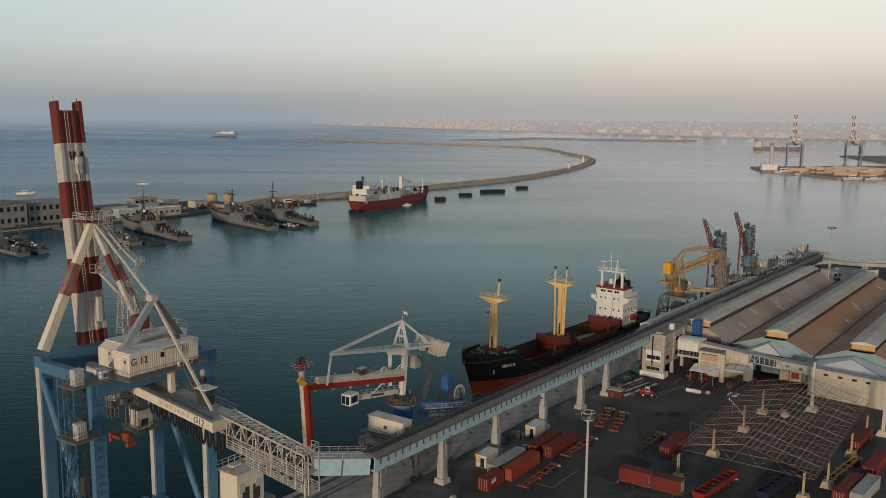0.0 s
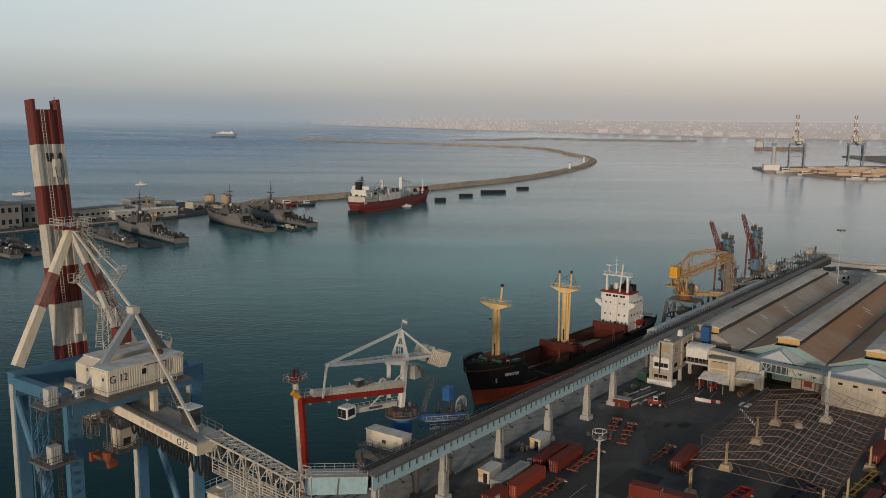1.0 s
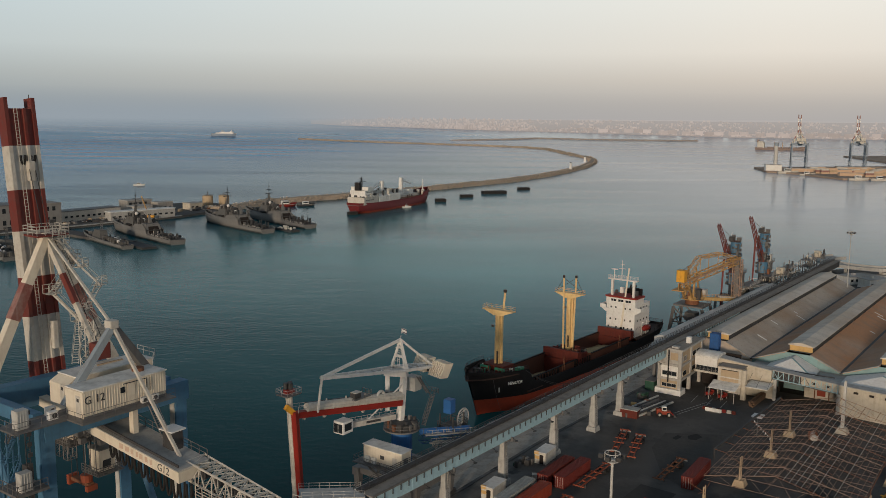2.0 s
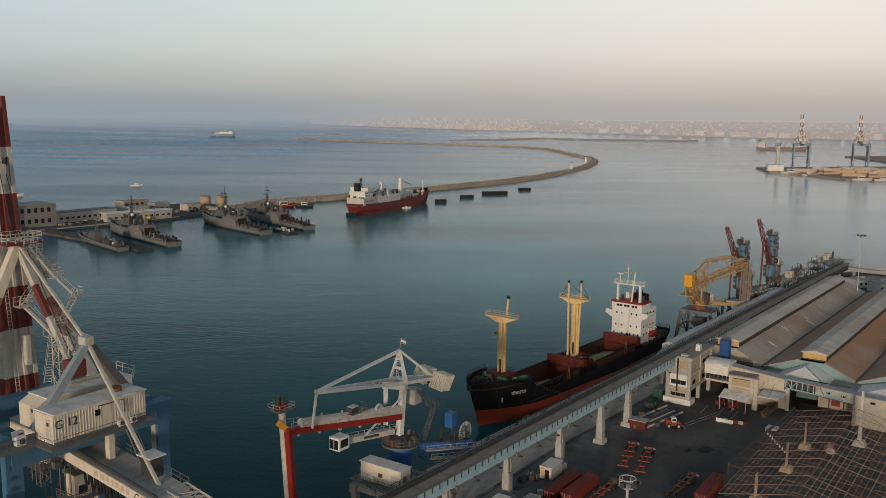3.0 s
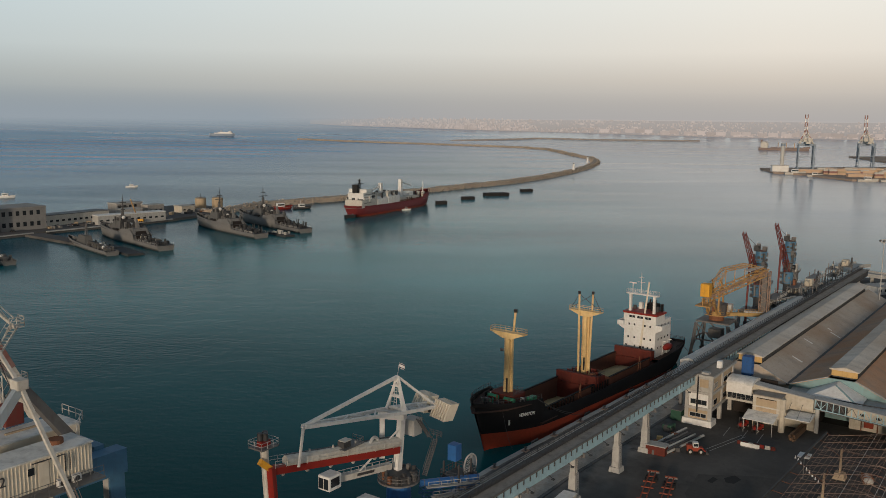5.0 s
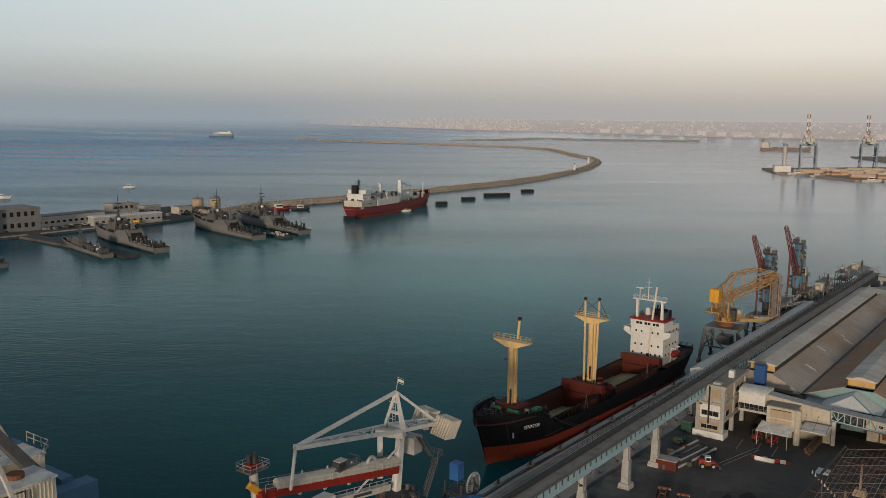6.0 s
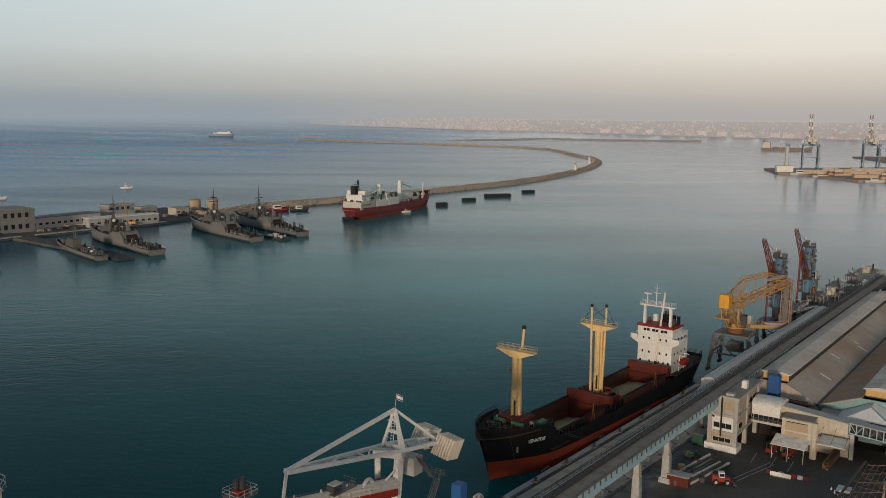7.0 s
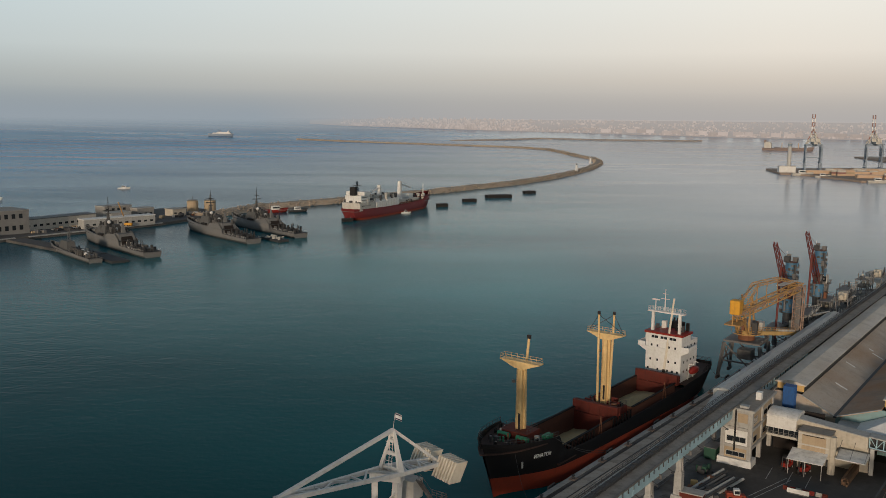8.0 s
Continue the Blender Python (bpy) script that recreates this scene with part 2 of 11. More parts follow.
BLUE = paint("crane_blue_paint", (0.070, 0.185, 0.305), (0.06, 0.11, 0.16), 0.55, 0.55)
BLUE_GREY = paint("faded_blue_grey_paint", (0.25, 0.31, 0.36), (0.20, 0.19, 0.18), 0.6, 0.6)
BLUE_VIVID = paint("bright_blue_paint", (0.03, 0.13, 0.36), (0.03, 0.07, 0.16), 0.4, 0.45)
SILO_BLUE = paint("dark_blue_sheet", (0.018, 0.085, 0.26), (0.03, 0.05, 0.10), 0.5, 0.55)
GAL_BLUE = paint("gallery_blue_sheet", (0.36, 0.54, 0.61), (0.20, 0.27, 0.30), 0.45, 0.55)
GAL_DARK = paint("gallery_dusty_deck", (0.30, 0.275, 0.245), (0.10, 0.09, 0.08), 0.7, 0.85, grain=0.4, broad=0.06)
GAL_TOP = paint("gallery_grey_deck", (0.46, 0.445, 0.42), (0.13, 0.125, 0.12), 0.6, 0.8)
DARK_STEEL = paint("dark_steel", (0.075, 0.078, 0.082), (0.05, 0.035, 0.028), 0.5, 0.6, 0.3)
GREY_STEEL = paint("grey_steel", (0.165, 0.165, 0.165), (0.11, 0.09, 0.075), 0.5, 0.55, 0.2)
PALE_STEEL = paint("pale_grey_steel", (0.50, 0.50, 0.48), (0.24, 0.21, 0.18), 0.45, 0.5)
RED = paint("loader_red_paint", (0.26, 0.020, 0.014), (0.14, 0.03, 0.02), 0.5, 0.5)
BOOM_RED = paint("boom_red_paint", (0.165, 0.032, 0.026), (0.11, 0.06, 0.05), 0.6, 0.65)
SPREADER_ORANGE = paint("spreader_orange_paint", (0.30, 0.065, 0.028), (0.10, 0.05, 0.035), 0.75, 0.7)
BOX_RED = paint("container_red", (0.165, 0.025, 0.019), (0.12, 0.03, 0.022), 0.5, 0.6, vary=0.25, ribs=("X", 0.55, 0.05))
BOX_ORANGE = paint("container_orange", (0.28, 0.045, 0.021), (0.16, 0.04, 0.025), 0.45, 0.6, ribs=("X", 0.55, 0.05))
BOX_GREY = paint("container_grey", (0.33, 0.36, 0.36), (0.17, 0.13, 0.10), 0.55, 0.6, ribs=("X", 0.55, 0.05))
HULL_BLACK = paint("hull_black", (0.006, 0.006, 0.007), (0.012, 0.008, 0.007), 0.4, 0.85)
HULL_RED = paint("boot_top_red", (0.33, 0.050, 0.024), (0.15, 0.04, 0.022), 0.5, 0.6)
HOLD_BROWN = paint("hold_brown_primer", (0.120, 0.048, 0.032), (0.06, 0.03, 0.022), 0.6, 0.8)
HOLD_RED = paint("hold_red_oxide", (0.125, 0.021, 0.013), (0.06, 0.02, 0.015), 0.6, 0.7)
DECK_DARK = paint("dark_deck", (0.045, 0.030, 0.026), (0.09, 0.04, 0.03), 0.6, 0.8)
MAST_YELLOW = paint("mast_yellow", (0.74, 0.54, 0.26), (0.36, 0.20, 0.08), 0.4, 0.5)
YELLOW = paint("crane_yellow", (0.72, 0.36, 0.03), (0.32, 0.15, 0.05), 0.5, 0.55)
DULL_YELLOW = paint("dull_crane_yellow", (0.47, 0.275, 0.095), (0.22, 0.14, 0.08), 0.6, 0.6)
GREEN = paint("winch_green", (0.03, 0.22, 0.12), (0.03, 0.08, 0.05), 0.5, 0.5)
DARK_GREEN = paint("dark_green_paint", (0.020, 0.072, 0.046), (0.03, 0.045, 0.035), 0.5, 0.6)
RUST = paint("rusty_steel", (0.20, 0.085, 0.045), (0.09, 0.045, 0.03), 0.6, 0.8)
TRAILER_RED = paint("trailer_red_oxide", (0.30, 0.070, 0.035), (0.14, 0.05, 0.03), 0.6, 0.7)
RUST_PALE = paint("bleached_rusty_steel", (0.34, 0.245, 0.19), (0.17, 0.09, 0.06), 0.6, 0.8)
OCHRE = paint("ochre_cladding", (0.58, 0.38, 0.15), (0.30, 0.18, 0.08), 0.4, 0.7)
TEAL = paint("faded_teal_sheet", (0.22, 0.36, 0.38), (0.20, 0.22, 0.20), 0.5, 0.7)
ROOF_GREY = roof_material("roof_grey_sheet", (0.47, 0.425, 0.37), (0.36, 0.26, 0.18), 0.5)
ROOF_RUST = roof_material("roof_rusty_sheet", (0.43, 0.34, 0.265), (0.43, 0.225, 0.115), 0.75)
ROOF_PALE = roof_material("roof_pale_sheet", (0.62, 0.575, 0.51), (0.46, 0.38, 0.30), 0.3)
LOUVRE = paint("dark_louvre", (0.06, 0.062, 0.065), (0.035, 0.035, 0.035), 0.5, 0.7, ribs=("X", 1.2, 0.08))
# pinkish tan: low light and haze put into the far paving
FAR_PAVE = paint("far_hazed_paving", (0.36, 0.275, 0.215), (0.24, 0.19, 0.155), 0.5, 0.9, broad=0.03)
WHARF = paint("wharf_asphalt", (0.12, 0.114, 0.108), (0.06, 0.055, 0.05), 0.6, 0.9, broad=0.03)
NAVY = paint("navy_grey", (0.175, 0.173, 0.167), (0.10, 0.095, 0.09), 0.4, 0.6)
# rock of the far mole, paled in colour for the haze before it
ROCK_HAZED = paint("hazed_rock_and_earth", (0.52, 0.44, 0.38), (0.36, 0.31, 0.27), 0.5, 0.9, grain=0.05, bump=0)
NAVY_MID = paint("mid_navy_grey", (0.115, 0.115, 0.112), (0.07, 0.065, 0.06), 0.6, 0.7, grain=0.6)
FADED_LETTER = paint("faded_lettering", (0.52, 0.36, 0.27), (0.60, 0.50, 0.40), 0.7, 0.7)
MAROON = paint("maroon_hull", (0.17, 0.022, 0.026), (0.10, 0.03, 0.025), 0.5, 0.6)
NAVY_DARK = paint("dark_navy_grey", (0.05, 0.052, 0.055), (0.05, 0.045, 0.04), 0.5, 0.7)
ROCK = paint("rock_armour", (0.47, 0.38, 0.29), (0.24, 0.19, 0.15), 0.7, 0.9, grain=0.5, bump=0.3)
RUBBER = paint("black_rubber", (0.018, 0.018, 0.019), (0.04, 0.035, 0.03), 0.4, 0.8)
GLASS = glass_material("dark_window_glass")
TAN = paint("tan_panel", (0.43, 0.335, 0.225), (0.27, 0.20, 0.13), 0.5, 0.8)
OFFICE_GREY = paint("grey_stained_plaster", (0.42, 0.41, 0.385), (0.22, 0.20, 0.175), 0.6, 0.85)
TIMBER = paint("old_brown_timber", (0.19, 0.115, 0.07), (0.10, 0.06, 0.04), 0.6, 0.85, vary=0.3)
ROOF_DUST = paint("dusty_flat_roof", (0.30, 0.265, 0.225), (0.17, 0.145, 0.12), 0.7, 0.9, grain=0.6)
GRAIN_HEAP = paint("grain_cargo", (0.42, 0.33, 0.18), (0.25, 0.18, 0.10), 0.5, 0.95, grain=3)
BOX_BLUE = paint("trailer_navy_blue", (0.012, 0.018, 0.055), (0.02, 0.02, 0.02), 0.4, 0.6)
NAVAL_WALL = paint("grey_naval_plaster", (0.245, 0.24, 0.232), (0.15, 0.145, 0.14), 0.5, 0.85, grain=0.3)
# bluish grey: the haze over far steel is in this colour
FAR_STEEL = paint("far_hazed_steel", (0.24, 0.30, 0.37), (0.22, 0.22, 0.22), 0.4, 0.7)


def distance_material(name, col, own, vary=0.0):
    """The far shore; the haze of miles of evening air is put into its emission."""
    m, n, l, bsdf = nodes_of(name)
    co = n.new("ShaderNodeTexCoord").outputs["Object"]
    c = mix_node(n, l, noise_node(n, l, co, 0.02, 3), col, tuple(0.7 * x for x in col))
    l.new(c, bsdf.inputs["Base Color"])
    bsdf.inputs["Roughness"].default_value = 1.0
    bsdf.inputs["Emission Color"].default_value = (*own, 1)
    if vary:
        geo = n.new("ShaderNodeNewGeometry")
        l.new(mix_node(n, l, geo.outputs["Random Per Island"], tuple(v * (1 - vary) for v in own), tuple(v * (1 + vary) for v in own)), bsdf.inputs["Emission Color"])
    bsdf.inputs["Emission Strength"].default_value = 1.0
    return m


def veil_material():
    """A glowing sheet added as the evening haze before the horizon: clear at its foot and its head, blue over the sea,
    pinkish and thin before the land.
    """
    m, n, l, bsdf = nodes_of("haze_sheet")
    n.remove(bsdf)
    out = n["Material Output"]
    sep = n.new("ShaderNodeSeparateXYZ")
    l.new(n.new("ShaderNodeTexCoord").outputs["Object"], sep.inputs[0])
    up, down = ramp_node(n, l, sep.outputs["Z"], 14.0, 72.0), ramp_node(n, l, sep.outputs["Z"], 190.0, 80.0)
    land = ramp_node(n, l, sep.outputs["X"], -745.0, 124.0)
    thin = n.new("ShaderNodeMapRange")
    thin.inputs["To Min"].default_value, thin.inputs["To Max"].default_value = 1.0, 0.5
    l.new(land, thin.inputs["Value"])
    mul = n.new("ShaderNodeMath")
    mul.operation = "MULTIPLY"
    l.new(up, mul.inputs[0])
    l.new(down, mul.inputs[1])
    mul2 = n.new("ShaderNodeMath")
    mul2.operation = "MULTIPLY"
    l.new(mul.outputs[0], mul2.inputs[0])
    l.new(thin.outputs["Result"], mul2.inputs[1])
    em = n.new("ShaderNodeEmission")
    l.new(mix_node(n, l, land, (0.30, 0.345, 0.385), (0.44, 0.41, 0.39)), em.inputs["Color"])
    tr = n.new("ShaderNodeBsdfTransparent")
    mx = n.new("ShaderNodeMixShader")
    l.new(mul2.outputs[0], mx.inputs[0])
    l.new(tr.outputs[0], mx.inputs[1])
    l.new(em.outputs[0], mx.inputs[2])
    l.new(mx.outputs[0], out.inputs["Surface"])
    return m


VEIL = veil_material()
# these glow in the haze's colour; none of them is a lamp
HILL = distance_material("hills_haze_glow", (0.03, 0.03, 0.03), (0.42, 0.395, 0.385))
CITY = distance_material("far_city_haze_glow", (0.10, 0.09, 0.08), (0.385, 0.315, 0.28), 0.28)
LAND = distance_material("far_land_haze_glow", (0.03, 0.03, 0.028), (0.305, 0.268, 0.248))
# near black: the shade inside openings and recesses, put into the colour
RECESS_SHADE = paint("recess_shade", (0.02, 0.017, 0.016), (0.03, 0.02, 0.016), 0.5, 0.9)
LINE_WHITE = paint("road_line_white", (0.42, 0.42, 0.40), (0.12, 0.12, 0.12), 0.8, 0.8)


# ---- building helpers ----
BASE = pose(0, 0, 0, 0, 0, 54.8)   # the quay's own axes: x along the quay, y out to sea


def quay(s, m, z=2.3, turn=0.0):
    return BASE @ pose(s, m, z, 0, 0, turn)


def thing(name, label, category, at, group="", kind=""):
    ob = new(name)
    ob.empty_display_size = 0.5
    ob.matrix_world = at
    return tagged(ob, label, category, group, kind)


def part(name, bm, mat, parent=None, label="", smooth=False):
    me = bpy.data.meshes.new(name)
    bmesh.ops.recalc_face_normals(bm, faces=bm.faces)
    bm.to_mesh(me)
    bm.free()
    for mt in (mat if isinstance(mat, (list, tuple)) else (mat,)):
        me.materials.append(mt)
    if smooth:
        for f in me.polygons:
            f.use_smooth = True
    ob = new(name, me)
    if parent is not None:
        ob.parent = parent
    if label:
        ob["label"] = label
    return ob


def shared(name, like, parent, at=None):
    """Another piece on the mesh of one that stands already."""
    ob = new(name, like.data)
    ob.parent = parent
    if at is not None:
        ob.matrix_basis = at
    if "label" in like:
        ob["label"] = like["label"]
    return ob


def mesh():
    return bmesh.new()


def hexa(bm, pts, mi=0):
    v = [bm.verts.new(p) for p in pts]
    for ids in ((0, 3, 2, 1), (4, 5, 6, 7), (0, 1, 5, 4), (1, 2, 6, 5), (2, 3, 7, 6), (3, 0, 4, 7)):
        f = bm.faces.new([v[i] for i in ids])
        f.material_index = mi
    return bm


def box(bm, x0, x1, y0, y1, z0, z1, mi=0):
    return hexa(bm, [(x0, y0, z0), (x1, y0, z0), (x1, y1, z0), (x0, y1, z0), (x0, y0, z1), (x1, y0, z1), (x1, y1, z1), (x0, y1, z1)], mi)


def bevel_box(x0, x1, y0, y1, z0, z1, r=0.08):
    bm = box(mesh(), x0, x1, y0, y1, z0, z1)
    bmesh.ops.bevel(bm, geom=bm.edges[:], offset=r, segments=2, affect="EDGES", profile=0.6)
    return bm


def beam(bm, p, q, w, h=None, mi=0):
    """A straight member of rectangular section w (level) by h."""
    p, q, h = Vector(p), Vector(q), h or w
    d = (q - p).normalized()
    side = d.cross(Vector((0, 0, 1)))
    side = Vector((1, 0, 0)) if side.length < 1e-3 else side.normalized()
    up = side.cross(d)
    a, b = side * w / 2, up * h / 2
    return hexa(bm, [p - a - b, p + a - b, q + a - b, q - a - b, p - a + b, p + a + b, q + a + b, q - a + b], mi)


def taper(bm, p, q, w0, h0, w1, h1):
    p, q = Vector(p), Vector(q)
    d = (q - p).normalized()
    side = d.cross(Vector((0, 0, 1)))
    side = Vector((1, 0, 0)) if side.length < 1e-3 else side.normalized()
    up = side.cross(d)
    pts = []
    for sb in (-1, 1):
        for c, w, h, sa in ((p, w0, h0, -1), (p, w0, h0, 1), (q, w1, h1, 1), (q, w1, h1, -1)):
            pts.append(c + side * sa * w / 2 + up * sb * h / 2)
    return hexa(bm, pts)


def tube(bm, p, q, r, n=8, r2=None, mi=0):
    p, q = Vector(p), Vector(q)
    d = (q - p).normalized()
    a = d.orthogonal().normalized()
    b = d.cross(a)
    r2 = r if r2 is None else r2
    lo, hi = [], []
    for i in range(n):
        t = 2 * math.pi * i / n
        o = a * math.cos(t) + b * math.sin(t)
        lo.append(bm.verts.new(p + o * r))
        hi.append(bm.verts.new(q + o * r2))
    for i in range(n):
        f = bm.faces.new((lo[i], lo[(i + 1) % n], hi[(i + 1) % n], hi[i]))
        f.material_index = mi
    for ring in (lo, hi):
        f = bm.faces.new(ring)
        f.material_index = mi
    return bm


def prism(bm, outline, z0, z1, mi=0):
    lo = [bm.verts.new((x, y, z0)) for x, y in outline]
    hi = [bm.verts.new((x, y, z1)) for x, y in outline]
    n = len(lo)
    for i in range(n):
        f = bm.faces.new((lo[i], lo[(i + 1) % n], hi[(i + 1) % n], hi[i]))
        f.material_index = mi
    for ring in (lo, hi):
        f = bm.faces.new(ring)
        f.material_index = mi
    return bm


def extrude_profile(bm, pts, axis_len, along="x", start=0.0, mi=0):
    """A closed profile swept straight. along x: the profile is (y, z); along y: (x, z)."""
    ring = []
    for s in (start, start + axis_len):
        ring.append([bm.verts.new((s, a, b) if along == "x" else (a, s, b)) for a, b in pts])
    n = len(pts)
    for i in range(n):
        f = bm.faces.new((ring[0][i], ring[0][(i + 1) % n], ring[1][(i + 1) % n], ring[1][i]))
        f.material_index = mi
    for r in ring:
        f = bm.faces.new(r)
        f.material_index = mi
    return bm


def loft(bm, rings, cap=True, mi=0):
    made = [[bm.verts.new(p) for p in r] for r in rings]
    n = len(made[0])
    for a, b in zip(made, made[1:]):
        for i in range(n):
            f = bm.faces.new((a[i], a[(i + 1) % n], b[(i + 1) % n], b[i]))
            f.material_index = mi
    if cap:
        bm.faces.new(made[0])
        bm.faces.new(made[-1])
    return bm


def rail(bm, pts, h=1.1, step=2.0, r=0.035, bars=2):
    """Handrail along a run of points: posts and level bars."""
    for p, q in zip(pts, pts[1:]):
        p, q = Vector(p), Vector(q)
        for k in range(bars):
            dz = Vector((0, 0, h * (k + 1) / bars))
            tube(bm, p + dz, q + dz, r, 4)
        n = max(1, int((q - p).length / step))
        for i in range(n + 1):
            c = p.lerp(q, i / n)
            tube(bm, c, c + Vector((0, 0, h)), r, 4)
    return bm


def lattice(bm, p, q, w, h, n, r=0.09, w2=None, h2=None):
    """An open girder with four chords and zigzag webs."""
    p, q = Vector(p), Vector(q)
    d = (q - p).normalized()
    side = d.cross(Vector((0, 0, 1)))
    side = Vector((1, 0, 0)) if side.length < 1e-2 else side.normalized()
    up = side.cross(d)
    w2, h2 = w2 or w, h2 or h
    nodes = []
    for i in range(n + 1):
        t = i / n
        c, a, b = p.lerp(q, t), side * (w + (w2 - w) * t) / 2, up * (h + (h2 - h) * t) / 2
        nodes.append([c - a - b, c + a - b, c + a + b, c - a + b])
    for k in range(4):
        tube(bm, nodes[0][k], nodes[-1][k], r, 5)
    for i in range(n):
        for k in range(4):
            j = (k + 1) % 4
            tube(bm, nodes[i][k], nodes[i + 1][j] if i % 2 else nodes[i][j], r * 0.55, 4)
            tube(bm, nodes[i][j] if i % 2 else nodes[i + 1][k], nodes[i + 1][k] if i % 2 else nodes[i][j], r * 0.55, 4) if not i % 2 else None
    return bm


def ladder(bm, p, q, w=0.5, r=0.03):
    p, q = Vector(p), Vector(q)
    d = (q - p).normalized()
    side = d.cross(Vector((0, 0, 1)))
    side = Vector((1, 0, 0)) if side.length < 1e-2 else side.normalized()
    for sg in (-1, 1):
        tube(bm, p + side * w / 2 * sg, q + side * w / 2 * sg, r, 4)
    n = int((q - p).length / 0.45)
    for i in range(n):
        c = p.lerp(q, (i + 0.5) / n)
        tube(bm, c - side * w / 2, c + side * w / 2, r * 0.7, 4)
    return bm


def stairs(bm, p, q, w=0.8):
    """A straight flight with side strings, treads and handrails."""
    p, q = Vector(p), Vector(q)
    flat = Vector((q.x - p.x, q.y - p.y, 0)).normalized()
    side = flat.cross(Vector((0, 0, 1)))
    for sg in (-1, 1):
        o = side * sg * w / 2
        beam(bm, p + o, q + o, 0.06, 0.22)
        tube(bm, p + o + Vector((0, 0, 1)), q + o + Vector((0, 0, 1)), 0.03, 4)
    n = max(2, int(abs(q.z - p.z) / 0.25))
    for i in range(n):
        c = p.lerp(q, (i + 0.5) / n)
        beam(bm, c - side * w / 2, c + side * w / 2, 0.26, 0.04)
    return bm


def mesh_line(pts, w, h):
    bm = mesh()
    for p, q in zip(pts, pts[1:]):
        beam(bm, p, q, w, h)
    return bm

# ---- the setting: water, quay, breakwater, far shore ----
def rise(x, y):
    """The height of the sea's sheet at a place."""
    r = math.hypot(x, y)
    return float(np.interp(r, [0, 3300, 4930], [0, 0, 77.0]))


def sea():
    bm = mesh()
    # one sheet; its far rim is bent up to where the open sea meets the haze
    rings = [0, 150, 300, 600, 1200, 2400, 3000, 3300, 3700, 4100, 4500, 4930]
    lift = [rise(0, r) for r in rings]
    n = 96
    prev = None
    c = bm.verts.new((0, 0, 0))
    for r, z in zip(rings[1:], lift[1:]):
        ring = [bm.verts.new((r * math.cos(2 * math.pi * i / n), r * math.sin(2 * math.pi * i / n), z)) for i in range(n)]
        for i in range(n):
            j = (i + 1) % n
            bm.faces.new((c, ring[i], ring[j])) if prev is None else bm.faces.new((prev[i], ring[i], ring[j], prev[j]))
        prev = ring
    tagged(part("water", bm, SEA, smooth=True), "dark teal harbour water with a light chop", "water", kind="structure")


sea()
EDGE, BEND, FAR_EDGE = 118.3, 188.0, 110.0   # the quay's edge, where it turns inland, and where it runs to at its far end
MID_S, MID_EDGE = 282.0, 113.3
ground = part("ground", prism(mesh(), [(-260, -420), (530, -420), (530, 30), (505, 84), (470, FAR_EDGE), (MID_S, MID_EDGE), (BEND, EDGE), (-260, EDGE)], -7, 2.3), ASPHALT)
ground.matrix_world = BASE
tagged(ground, "dark patched asphalt of the port yard and quay apron", "ground", kind="structure")
for s0, m0, s1, m1 in ((-260, EDGE, BEND, EDGE), (BEND, EDGE, MID_S, MID_EDGE), (MID_S, MID_EDGE, 470, FAR_EDGE)):
    c = part("quay_edge", mesh_line([(s0, m0 - 0.45, 1.8), (s1, m1 - 0.45, 1.8)], 1.2, 1.25), PALE_CONC)
    c.matrix_world = BASE
    tagged(c, "worn pale concrete cope along the quay edge", "quay edge", kind="structure")
    for back in (1.9, 4.6, 6.1, 16.4):
        if s0 < 200 or back < 5:
            r = part("crane_rail", mesh_line([(s0, m0 - back, 2.36), (s1, m1 - back, 2.36)], 0.22, 0.1), DARK_STEEL)
            r.matrix_world = BASE
            tagged(r, "rusty steel crane rail let into the quay apron", "rail", kind="structure")


